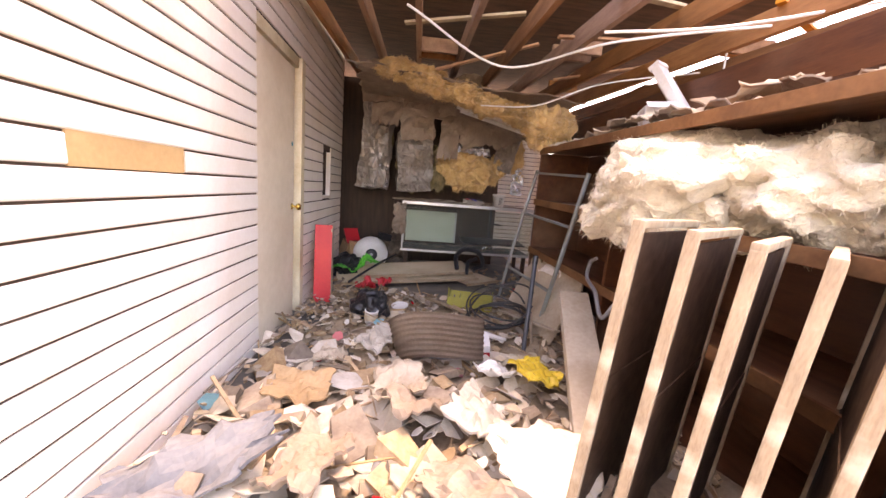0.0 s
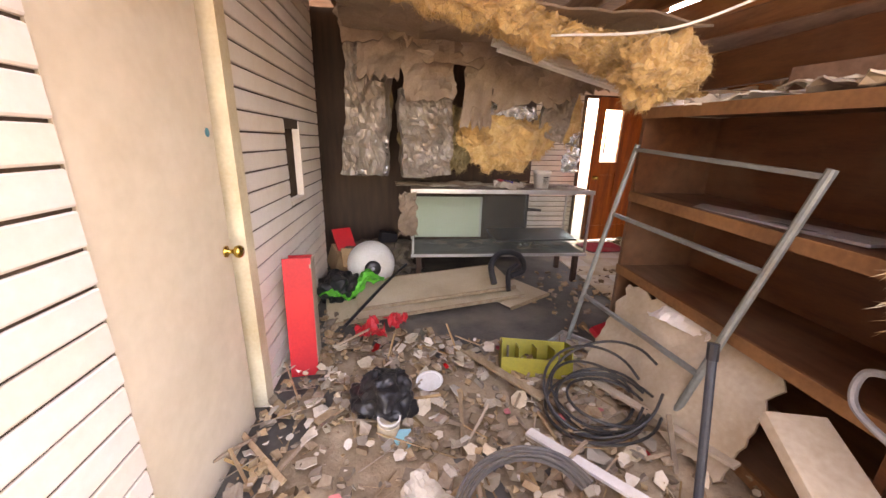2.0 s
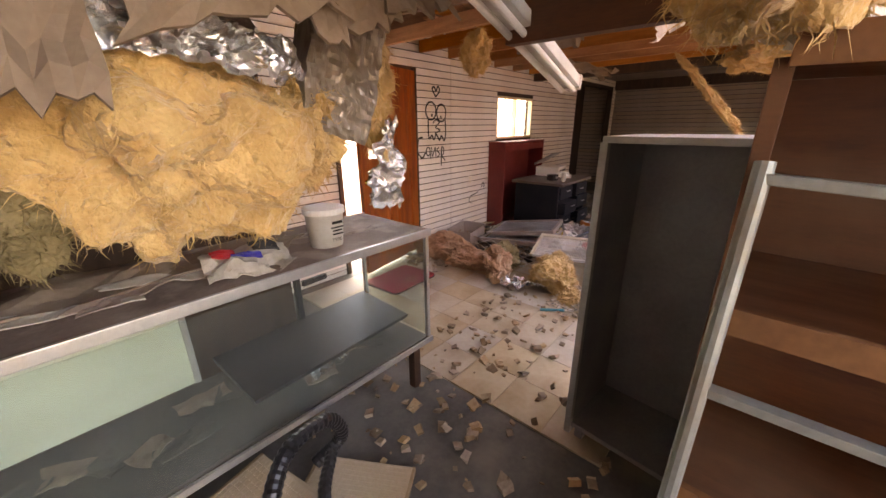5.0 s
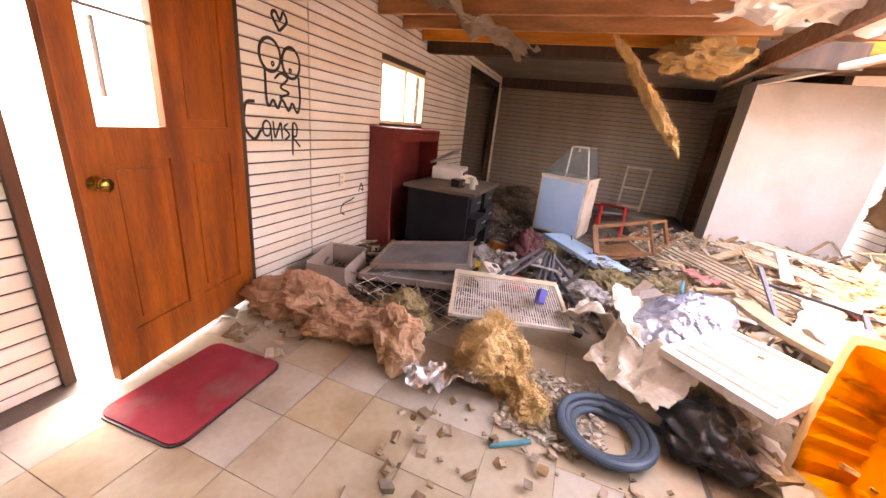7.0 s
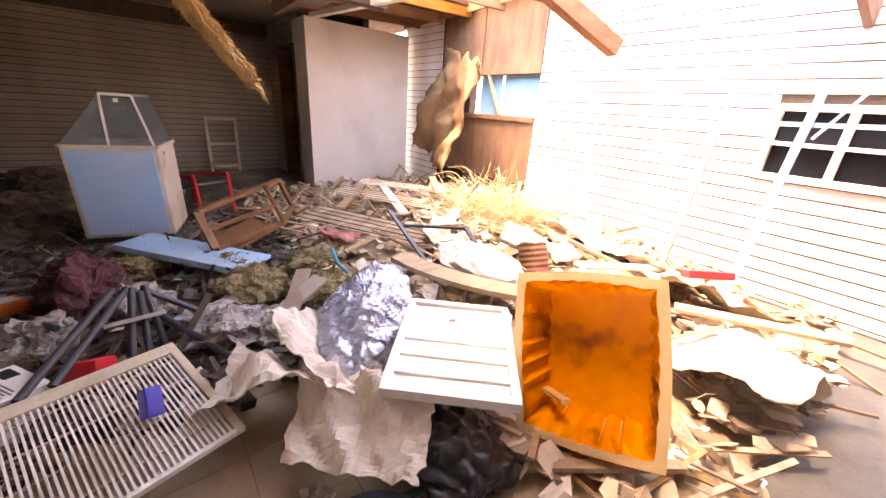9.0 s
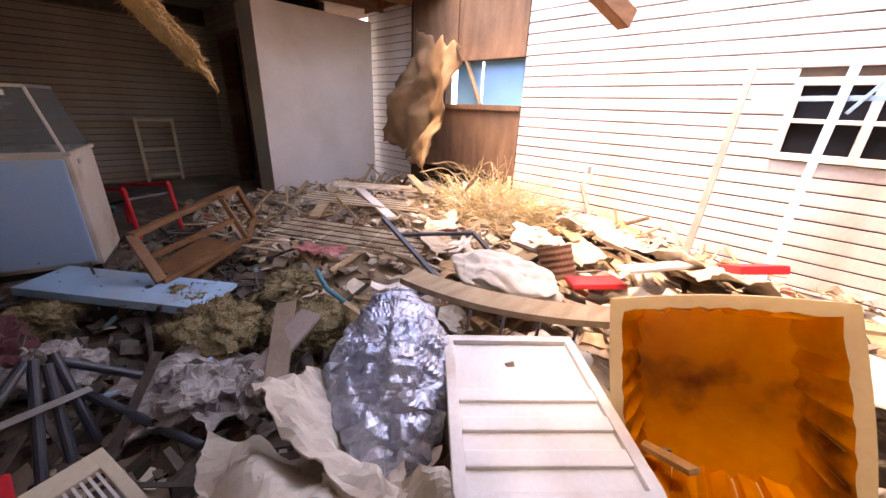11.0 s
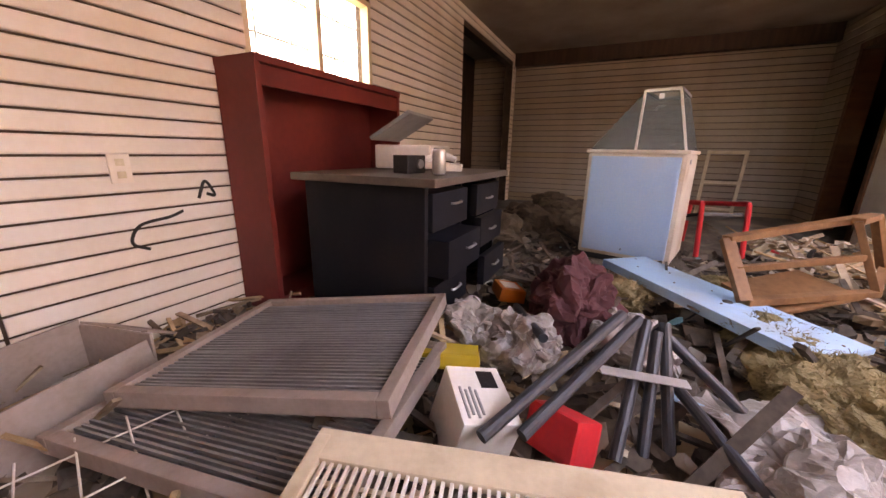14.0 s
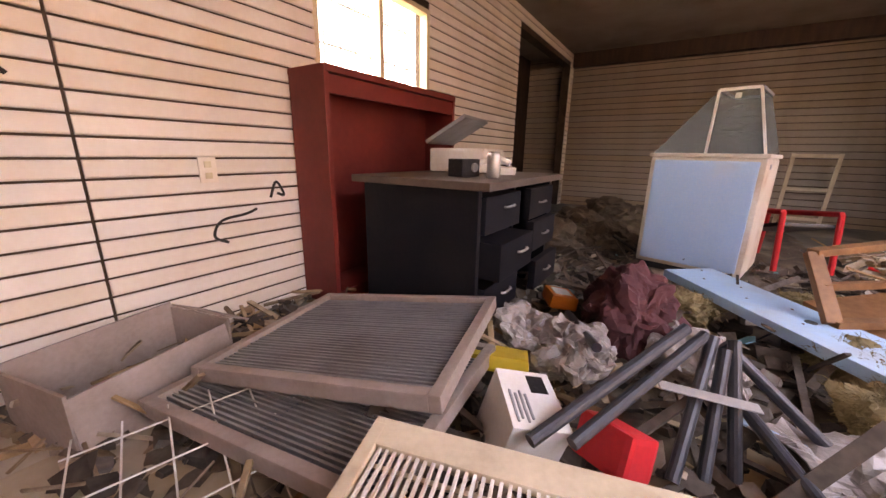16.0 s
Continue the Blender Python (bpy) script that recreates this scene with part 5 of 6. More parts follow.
for i, (a, b) in enumerate((((2.2, 4.75, 0.06), (2.55, 4.15, 0.12)), ((2.4, 3.95, 0.1), (2.72, 3.5, 0.16)), ((2.9, 4.35, 0.1), (3.15, 3.6, 0.2)), ((2.65, 4.7, 0.05), (3.0, 4.6, 0.08)), ((1.35, 4.15, 0.04), (1.66, 4.45, 0.05)))):
    solo("broken_lath", bar(a, b, 0.05, 0.015, 0.002), (PALEWOOD, WHITEMETAL, DRYWALL, CARDB, SPLINTER)[i], "broken pale lath lying on the rubbish", "lath", group="laths on the floor")
for i, (x, y, s) in enumerate(((1.52, 5.0, 0.16), (1.75, 5.12, 0.14), (1.62, 4.92, 0.12))):
    solo("red_rag", rumple(sheet(s, s * 0.8, 12, 10, 0.004, 0.1, 7, i, 0.4), 0.01, 20), REDP, "crumpled red cloth scrap", "rag", pose(x, y, 0.1, 0, 0, 50 * i), group="red rags")
tray = thing("white_tray", "shallow white metal tray on the wet floor", "tray", pose(3.071, 4.674, 0.03, 0, 0, -50))
part("base", box((0.5, 0.3, 0.008), (0, 0, 0), 0.002), CLEARBAG, tray)
for sx, sy, cx, cy in ((0.5, 0.012, 0, 0.15), (0.5, 0.012, 0, -0.15), (0.012, 0.3, 0.25, 0), (0.012, 0.3, -0.25, 0)):
    part("rim", box((sx, sy, 0.03), (cx, cy, 0.015), 0.003), ALU, tray)

# fluffy pile and leaning panels beside the entrance
solo("insulation_lump", fluff((0.75, 1.0, 0.52), 90, 6, 0.4), FLUFF_PALE, "large pale heap of torn insulation", "insulation", pose(3.42, 2.85, 1.27, 0, 0, 10))
solo("insulation_lump", fluff((0.5, 0.8, 0.46), 93, 6, 0.42), FLUFF_PALE, "pale drooping lump of torn insulation", "insulation", pose(3.24, 2.95, 1.16))
solo("insulation_lump", fluff((0.6, 0.6, 0.45), 96, 6, 0.42), FLUFF_PALE, "pale torn insulation lump", "insulation", pose(3.55, 2.35, 1.27))
for i in range(6):
    edge = Vector((2.58 + 0.085 * i, 2.05 - 0.085 * i, 0.56 - 0.012 * i))
    away = Vector((0.8, 0.6, 0))
    panel = thing("shutter", "dark panel with a pale worn wooden edge leaning in a row", "panel", frame_to(edge + 0.25 * away, away, (0.05, -0.05, 1)), group="leaning panels")
    part("board", box((0.5, 1.1, 0.012), (0, 0, 0), 0.002), DARKWOOD, panel)
    for sx in (-0.25, 0.25):
        part("edge_strip", rumple(box((0.022, 1.14, 0.03), (sx, 0, 0), 0.005), 0.003, 9, i), WORNEDGE, panel)
    part("top_strip", box((0.52, 0.022, 0.03), (0, 0.575, 0), 0.005), WORNEDGE, panel)
    part("mid_strip", box((0.47, 0.05, 0.02), (0, 0.1, 0), 0.003), DARKWOOD, panel)
orange = solo("orange_board", box((0.03, 0.5, 2.0), (0, 0, 0), 0.004), LATH, "tall orange-brown board beside the entrance", "board", pose(4.0, 2.3, 1.0))
for i, (pts, r) in enumerate((([(1.9, 3.6, 2.3), (2.6, 3.9, 2.1), (3.2, 3.4, 2.15), (4.2, 3.1, 2.25)], 0.008), ([(2.6, 4.7, 2.0), (3.0, 4.3, 1.95), (3.4, 4.0, 2.08), (3.9, 3.6, 2.1)], 0.006), ([(3.0, 3.2, 2.1), (3.6, 3.0, 2.12), (4.6, 2.7, 2.3)], 0.008))):
    solo("loose_cable", tube(pts, r, 6, 8), WHITEP, "loose white cable hanging under the rafters", "cable", group="loose cables")
lb = thing("lamp_socket", "bare lamp socket hanging from a wire", "lamp socket")
part("wire", tube([(3.98, 3.5, 2.3), (4.0, 3.52, 2.05), (3.99, 3.53, 1.9)], 0.006, 6), WHITEP, lb)
part("socket", lathe([(0, 0), (0.05, 0.002), (0.05, 0.012), (0.02, 0.02), (0.02, 0.06), (0, 0.062)]), WHITEMETAL, lb, "", pose(3.99, 3.53, 1.85))

# ---- the large room ----
rm = thing("door_mat", "worn red doormat with rounded corners", "mat", pose(4.67, 7.36, 0.012, 0, 0, 3))
b = bmesh.new()
pts = []
for cx, cy, a0 in ((0.24, 0.17, 0), (-0.24, 0.17, 90), (-0.24, -0.17, 180), (0.24, -0.17, 270)):
    pts += [(cx + 0.06 * math.cos(radians(a0 + 15 * k)), cy + 0.06 * math.sin(radians(a0 + 15 * k))) for k in range(7)]
f = b.faces.new([b.verts.new((x, y, 0.012)) for x, y in pts])
r = bmesh.ops.extrude_face_region(b, geom=[f])
bmesh.ops.translate(b, vec=(0, 0, -0.012), verts=[v for v in r["geom"] if isinstance(v, bmesh.types.BMVert)])
part("pile", b, REDMAT, rm)
b = bmesh.new()
f = b.faces.new([b.verts.new((x * 1.03, y * 1.03, 0.004)) for x, y in pts])
r = bmesh.ops.extrude_face_region(b, geom=[f])
bmesh.ops.translate(b, vec=(0, 0, -0.008), verts=[v for v in r["geom"] if isinstance(v, bmesh.types.BMVert)])
part("rubber_edge", b, BLACKP, rm, "black rubber edge")

# graffiti on the siding, in simple strokes
gr = thing("graffiti", "black spray-painted cartoon figure and scrawl on the siding", "graffiti")


def stroke(pts, r=0.011):
    p = [(x, 7.914, z) for x, z in pts]
    t = part("stroke", tube(p, r, 6, 6), INK, gr)
    t.matrix_basis = Matrix.Translation((0, 7.914, 0)) @ Matrix.Diagonal((1, 0.25, 1, 1)) @ Matrix.Translation((0, -7.914, 0))


def ring(cx, cz, rx, rz, a0=0, a1=360):
    return [(cx + rx * math.cos(radians(a)), cz + rz * math.sin(radians(a))) for a in range(a0, a1 + 1, 20)]


stroke(ring(5.77, 1.68, 0.09, 0.1))
stroke(ring(5.96, 1.66, 0.085, 0.1))
stroke([(5.72, 1.6), (5.72, 1.42), (5.74, 1.36), (5.78, 1.4), (5.82, 1.35), (5.86, 1.41), (5.92, 1.34), (5.96, 1.39), (6.01, 1.33), (6.04, 1.42), (6.03, 1.58)])
stroke([(5.8, 1.54), (5.86, 1.58), (5.92, 1.55), (5.85, 1.49), (5.93, 1.46), (5.84, 1.42)], 0.009)
stroke(ring(5.79, 1.63, 0.01, 0.012), 0.007)
stroke(ring(5.95, 1.61, 0.01, 0.012), 0.007)
stroke([(5.86, 1.84), (5.8, 1.92), (5.83, 1.95), (5.87, 1.91), (5.9, 1.96), (5.93, 1.91), (5.86, 1.84)])
stroke([(5.62, 1.38), (5.55, 1.36), (5.53, 1.22), (5.6, 1.14), (5.66, 1.2)])
stroke(ring(5.71, 1.21, 0.035, 0.05) + [(5.75, 1.12)], 0.008)
stroke([(5.77, 1.26), (5.78, 1.15), (5.81, 1.2), (5.84, 1.25), (5.85, 1.14)], 0.008)
stroke([(5.91, 1.25), (5.87, 1.22), (5.92, 1.17), (5.87, 1.13)], 0.008)
stroke([(5.96, 1.26), (5.95, 1.02), (5.955, 1.24), (6.0, 1.23), (5.99, 1.16), (5.95, 1.16), (6.03, 1.08)], 0.008)
stroke([(6.62, 0.42), (6.56, 0.46), (6.6, 0.53), (6.72, 0.55), (6.78, 0.57)], 0.007)
stroke([(6.86, 0.62), (6.9, 0.7), (6.94, 0.63), (6.9, 0.64)], 0.008)
out = thing("wall_outlet", "painted-over electrical outlet plate", "outlet", pose(6.57, 7.912, 0.77))
part("plate", box((0.075, 0.008, 0.115), (0, 0, 0), 0.003), SIDING, out)
for z in (-0.025, 0.025):
    part("socket", box((0.03, 0.004, 0.028), (0, -0.005, z), 0.002), FRAMEPAINT, out)
out2 = thing("wall_outlet", "outlet plate on the weathered siding", "outlet", pose(6.82, 1.92, 0.7))
part("plate", box((0.075, 0.01, 0.115), (0, 0, 0), 0.003), WHITEP, out2)
part("socket", box((0.035, 0.006, 0.07), (0, 0.007, 0), 0.002), GREYMETAL, out2)

# red bookcase
bk = thing("red_bookcase", "empty dark red wooden bookcase under the window", "bookcase")
for x in (7.04, 8.235):
    part("side_panel", box((0.03, 0.28, 1.25), (x, 7.77, 0.625), 0.004), REDPAINT, bk)
part("back_panel", box((1.175, 0.015, 1.22), (7.6375, 7.895, 0.62), 0.002), REDPAINT, bk)
part("top_panel", box((1.225, 0.29, 0.035), (7.6375, 7.77, 1.26), 0.004), REDPAINT, bk)
part("top_rail", box((1.165, 0.02, 0.09), (7.6375, 7.645, 1.19), 0.003), REDPAINT, bk)
part("plinth", box((1.165, 0.26, 0.08), (7.6375, 7.76, 0.05), 0.003), REDPAINT, bk)

# desk
dk = thing("desk", "black office desk with open drawers and a worn top", "desk")
part("desk_top", box((1.06, 0.78, 0.035), (7.59, 7.12, 0.735), 0.005), DESKTOP, dk)
part("end_panel", box((0.03, 0.66, 0.72), (7.12, 7.13, 0.36), 0.003), BLACKDESK, dk)
part("back_panel", box((0.98, 0.02, 0.7), (7.6, 7.46, 0.36), 0.003), BLACKDESK, dk)
part("pedestal", box((0.02, 0.6, 0.7), (7.55, 7.12, 0.36), 0.003), BLACKDESK, dk)
part("end_panel", box((0.03, 0.66, 0.72), (8.09, 7.13, 0.36), 0.003), BLACKDESK, dk)
for i, (z, pull) in enumerate(((0.6, 0.04), (0.4, 0.12), (0.18, 0.05))):
    dw = part("drawer", box((0.4, 0.4, 0.17), (7.34, 7.02 - pull, z), 0.004), BLACKDESK, dk)
    part("handle", tube([(7.29, 6.8 - pull, z + 0.03), (7.3, 6.785 - pull, z + 0.03), (7.38, 6.785 - pull, z + 0.03), (7.39, 6.8 - pull, z + 0.03)], 0.006, 6, 2), ALU, dw, "chrome handle")
for i, z in enumerate((0.6, 0.42, 0.2)):
    dw = part("drawer", box((0.4, 0.04, 0.17), (7.86, 6.79 - 0.03 * i, z), 0.004), BLACKDESK, dk)
    part("handle", tube([(7.81, 6.77 - 0.03 * i, z), (7.82, 6.755 - 0.03 * i, z), (7.9, 6.755 - 0.03 * i, z), (7.91, 6.77 - 0.03 * i, z)], 0.006, 6, 2), ALU, dw, "chrome handle")
ph = thing("telephone", "old white desk telephone", "telephone", pose(7.75, 7.02, 0.755, 0, 0, 20))
part("base", box((0.2, 0.22, 0.045), (0, 0, 0.022), 0.012, rot=(6, 0, 0)), WHITEP, ph)
part("handset", tube([(-0.11, -0.08, 0.06), (-0.1, 0, 0.085), (-0.11, 0.09, 0.06)], 0.018, 10), WHITEP, ph)
part("keypad", box((0.08, 0.1, 0.006), (0.04, -0.01, 0.048), 0.002, rot=(6, 0, 0)), BLACKP, ph)
rd = thing("black_radio", "small black radio on the desk", "radio", pose(7.32, 7.0, 0.755, 0, 0, -15))
part("body", box((0.12, 0.1, 0.085), (0, 0, 0.043), 0.006), BLACKP, rd)
part("dial", lathe([(0, 0), (0.022, 0.001), (0.02, 0.01), (0, 0.011)]), GREYMETAL, rd, "", pose(0.02, -0.051, 0.045, 90, 0, 0))
can = thing("drink_can", "plain silver can on the desk edge", "can", pose(7.32, 6.84, 0.755))
part("can", lathe([(0, 0), (0.026, 0), (0.032, 0.01), (0.032, 0.105), (0.026, 0.118), (0.024, 0.115), (0, 0.113)]), ALU, can, "", None, True)
part("rim", lathe([(0.024, 0.113), (0.0275, 0.114), (0.0275, 0.12), (0.024, 0.121)]), ALU, can)
pr = thing("office_machine", "pale grey office machine with an open lid", "printer", pose(7.9, 7.3, 0.755, 0, 0, 8))
part("body", box((0.42, 0.36, 0.14), (0, 0, 0.07), 0.015), WHITEP, pr)
part("lid", box((0.42, 0.3, 0.025), (0, 0.08, 0.25), 0.006, rot=(-30, 0, 0)), GREYMETAL, pr, "raised grey lid")
part("slot", box((0.3, 0.02, 0.03), (0, -0.178, 0.08), 0.003), BLACKP, pr)

# freezer with glass hood
fz = thing("ice_cream_freezer", "pale blue chest freezer with a tapered glass hood and rusty side", "freezer", pose(8.61, 6.0, 0.12, 0, 0, -14.5) @ pose(0.29, 0, 0))
part("front_panel", box((0.02, 0.56, 0.69), (-0.275, 0, 0.385), 0.012), FREEZER, fz)
part("body", box((0.54, 0.62, 0.74), (0.0, 0, 0.38), 0.02), FREEZER_SIDE, fz)
part("top_rim", box((0.56, 0.64, 0.025), (0, 0, 0.762), 0.008), FREEZER_SIDE, fz)
part("badge", box((0.05, 0.004, 0.03), (-0.12, -0.312, 0.7), 0.001), GREYMETAL, fz)
part("foot", box((0.5, 0.58, 0.05), (0, 0, -0.01), 0.004), BLACKP, fz)
base = [(-0.26, -0.3), (-0.26, 0.3), (0.26, 0.3), (0.26, -0.3)]
topq = [(-0.22, -0.2), (-0.22, 0.0), (0.2, 0.0), (0.2, -0.2)]
HZ = 1.15
for k in range(4):
    a, b2 = base[k], base[(k + 1) % 4]
    c, d = topq[(k + 1) % 4], topq[k]
    q = bmesh.new()
    q.faces.new([q.verts.new((*a, 0.775)), q.verts.new((*b2, 0.775)), q.verts.new((*c, HZ)), q.verts.new((*d, HZ))])
    bmesh.ops.solidify(q, geom=q.faces[:], thickness=0.006)
    p = part("hood_pane", q, GLASS_D, fz, "dusty grey hood glass")
    p.visible_shadow = False
    part("hood_rail", bar((*d, HZ), (*c, HZ), 0.018, 0.018, 0.002), WHITEMETAL if k == 0 else GREYMETAL, fz)
for y0, y1 in ((-0.29, -0.2), (0.0, 0.0)):
    part("hood_edge", bar((-0.27, y0, 0.775), (-0.23, y1, HZ), 0.02, 0.014, 0.002), WHITEMETAL, fz, "white front frame bar")
part("latch", box((0.006, 0.03, 0.03), (-0.235, -0.1, HZ - 0.04), 0.001), WHITEP, fz)

# window-screen frames on the floor
def louvre_frame(name, w, h, label, m, bars, frame_mat, bar_mat, back=True, group=""):
    t = thing(name, label, "screen frame", m, group)
    for s in (-1, 1):
        part("stile", box((0.035, h, 0.05), (s * w / 2, 0, 0), 0.004), frame_mat, t)
        part("rail", box((w - 0.035, 0.035, 0.05), (0, s * (h / 2 - 0.018), 0), 0.004), frame_mat, t)
    if back:
        part("mesh_sheet", box((w - 0.03, h - 0.06, 0.004), (0, 0, -0.006)), bar_mat, t, "dark sagging mesh")
    for i in range(bars):
        y = -h / 2 + 0.05 + (h - 0.1) * (i + 0.5) / bars
        part("slat", rumple(box((w - 0.04, 0.007, 0.012), (0, y, 0.004)), 0.003, 4, i), frame_mat if not back else GREYMETAL, t)
    for k in (-1, 0, 1):
        part("cross_bar", box((0.008, h - 0.06, 0.01), (k * w / 4, 0, -0.001)), bar_mat, t)
    return t


louvre_frame("window_screen", 0.82, 0.72, "grey-framed window screen with dark louvred mesh", frame_to((6.62, 7.0, 0.21), (0.25, -0.97, 0.13), (0.97, 0.23, -0.02)), 34, SCREENFRAME, SCREEN, group="window screens")
louvre_frame("window_screen", 0.84, 0.72, "sagging grey-framed window screen under another", frame_to((6.44, 6.96, 0.14), (0.12, -0.99, 0.08), (0.99, 0.1, -0.02)), 34, SCREENFRAME, SCREEN, group="window screens")
wr = thing("slatted_shelf", "cream rusty metal shelf with a wide rim and thin slats", "shelf", frame_to((6.05, 6.12, 0.25), (0.22, -0.8, 0.0), (0.68, 0.19, 0.06)))
part("wide_rim", box((0.8, 0.07, 0.022), (0, 0.29, 0), 0.004), CREAMMETAL, wr, "wide cream rim with rust")
part("rim", box((0.8, 0.018, 0.022), (0, -0.3, 0), 0.004), WHITEMETAL, wr)
for s in (-1, 1):
    part("end_rim", box((0.03, 0.62, 0.024), (s * 0.385, 0, 0), 0.004), CREAMMETAL, wr)
for i in range(44):
    part("slat", box((0.007, 0.57, 0.008), (-0.36 + 0.72 * i / 43, -0.02, 0), 0.001), WHITEMETAL, wr)
for q in range(4):
    part("cross_bar", box((0.76, 0.01, 0.006), (0, -0.2 + 0.14 * q, -0.007), 0.001), CREAMMETAL, wr)
tin = thing("blue_tin", "small dark blue tin with red marks", "tin", pose(6.06, 5.9, 0.315, 20, 35, 30))
part("body", box((0.07, 0.05, 0.1), (0, 0, 0), 0.006), BLUEPK, tin)
for k in range(4):
    part("mark", box((0.012, 0.004, 0.012), (-0.02 + 0.013 * k, -0.026, 0.02 * (k % 2) - 0.01), 0.001), REDP, tin)
wg = thing("wire_grid", "bent rusty white wire grid", "wire grid", frame_to((6.02, 6.78, 0.13), (0.3, 0.9, 0.05), (0.9, -0.3, 0.05)))
for i in range(7):
    part("wire", tube([(-0.45, -0.3 + 0.1 * i, 0.0), (0, -0.3 + 0.1 * i, 0.03), (0.45, -0.3 + 0.1 * i, 0.0)], 0.0026, 5, 4), WHITEP, wg)
for i in range(6):
    part("wire", tube([(-0.4 + 0.16 * i, -0.32, 0.012), (-0.4 + 0.16 * i, 0.32, 0.012)], 0.0026, 5, 4), WHITEP, wg)

# insulation rolls on the floor by the door
for i, (x, y, z, s, rz, mt) in enumerate(((5.45, 7.45, 0.13, (0.34, 0.75, 0.3), 15, FLUFF_PINK), (5.4, 7.0, 0.11, (0.28, 0.55, 0.22), 20, FLUFF_PINK), (5.3, 6.6, 0.16, (0.24, 0.3, 0.36), 0, FLUFF_PINK), (5.62, 6.72, 0.14, (0.4, 0.36, 0.28), 40, FLUFF_GREY))):
    solo("insulation_roll", rumple(fluff(s, 110 + i, 6, 0.34), 0.015, 9), mt, ("crumpled pinkish brown paper-faced insulation on the tiles", "grey dirty insulation lump")[mt is FLUFF_GREY], "insulation", pose(x, y, z, 0, 0, rz), group="insulation by the door")
solo("insulation_clump", fluff((0.5, 0.38, 0.3), 121, 6, 0.42), FLUFF, "torn yellow insulation clump on the floor", "insulation", pose(5.5, 6.08, 0.16, 0, 0, 20))
solo("insulation_clump", fluff((0.22, 0.18, 0.14), 123, 5, 0.42), FLUFF, "small yellow insulation tuft on gravel", "insulation", pose(5.3, 5.82, 0.07))
solo("foil_scrap", rumple(sheet(0.5, 0.16, 24, 10, 0.004, 0.08, 7, 3, 0.3), 0.015, 18), FOIL, "crumpled silver facing by the tiles", "foil", pose(5.28, 6.25, 0.07, 0, 0, -60))
hs = thing("garden_hose", "coiled dark blue hose on the floor", "hose", pose(5.28, 5.46, 0.03))
for k in range(3):
    r = 0.15 + 0.03 * k
    part("hose_loop", tube([(r * math.cos(radians(a)), r * math.sin(radians(a)), 0.014 + 0.018 * k) for a in range(0, 361, 24)], 0.022, 12, 4), BLUEHOSE, hs)
part("hose_end", tube([(0.15, 0, 0.05), (0.1, -0.3, 0.04), (-0.05, -0.55, 0.03)], 0.017, 10), BLUEHOSE, hs)
solo("teal_stick", tube([(4.98, 5.95, 0.02), (5.08, 5.78, 0.03)], 0.012, 8), TEAL, "short teal plastic stick on the floor", "stick")
solo("black_bag", rumple(fluff((0.4, 0.36, 0.24), 131, 5, 0.3), 0.02, 14), BLACKP, "shiny black plastic bag beside the board", "bag", pose(5.42, 5.02, 0.12), True)

# canvas, boards and the foil bag
for i, (x, y, z, w, h, rx, ry, rz) in enumerate(((6.0, 5.45, 0.28, 0.55, 0.4, 8, 12, 60), (5.62, 5.32, 0.24, 0.5, 0.3, -10, 8, 40), (6.0, 5.3, 0.34, 0.5, 0.34, 14, -10, 10))):
    solo("canvas_sheet", rumple(sheet(w, h, 26, 20, 0.006, 0.14, 2.6, i + 50, 0.15), 0.01, 8), CANVAS, "stiff pale folded canvas sheet", "sheet", pose(x, y, z, rx, ry, rz), group="folded canvas")
bg = thing("foil_bag", "bulging silver-blue plastic bag tied up", "bag", pose(6.16, 5.0, 0.3, 0, -4, -42))
bag_bm = fluff((0.80, 0.42, 0.4), 141, 6, 0.16)
for v in bag_bm.verts:
    q = Vector((v.co.x * 22, v.co.y * 5, v.co.z * 5))
    v.co += v.co.normalized() * (0.03 * abs(noise.noise(q)) + 0.014 * abs(noise.noise(q * 2.3)))
part("bag", bag_bm, FOILBAG, bg)
part("knot", fluff((0.12, 0.16, 0.14), 142, 4, 0.4), FOILBAG, bg, "", pose(0.32, 0, 0.06))
db = thing("white_screen_door", "white framed panel door lying flat", "door panel", frame_to((5.66, 4.86, 0.39), (-0.5, -0.53, 0.0), (0.51, -0.36, 0.0)))
for s in (-1, 1):
    part("stile", box((0.5, 0.035, 0.04), (0, s * 0.31, 0), 0.004), WHITEMETAL, db)
    part("rail", box((0.035, 0.6, 0.04), (s * 0.235, 0, 0), 0.004), WHITEMETAL, db)
part("panel", box((0.46, 0.58, 0.01), (0, 0, -0.004), 0.002), WHITEP, db)
for k in range(3):
    part("fold", box((0.44, 0.05, 0.016), (0, -0.2 + 0.11 * k, 0.006), 0.006), WHITEP, db)
yb2 = thing("curved_board", "long pale curved wooden board with bolts", "board")
b = bmesh.new()
prev = None
for k in range(21):
    u = k / 20
    c = Vector((6.55, 4.6, 0.42)).lerp(Vector((5.42, 4.02, 0.46)), u) + Vector((0.14, -0.3, 0)) * (4 * u * (1 - u)) * -0.45
    row = [b.verts.new(c + Vector(o)) for o in ((0.02, -0.07, 0.02), (-0.02, 0.07, 0.02), (-0.02, 0.07, -0.01), (0.02, -0.07, -0.01))]
    if prev:
        for q in range(4):
            b.faces.new((prev[q], prev[(q + 1) % 4], row[(q + 1) % 4], row[q]))
    else:
        b.faces.new(row[::-1])
    prev = row
b.faces.new(prev)
bmesh.ops.recalc_face_normals(b, faces=b.faces)
part("board", b, PALEWOOD, yb2)
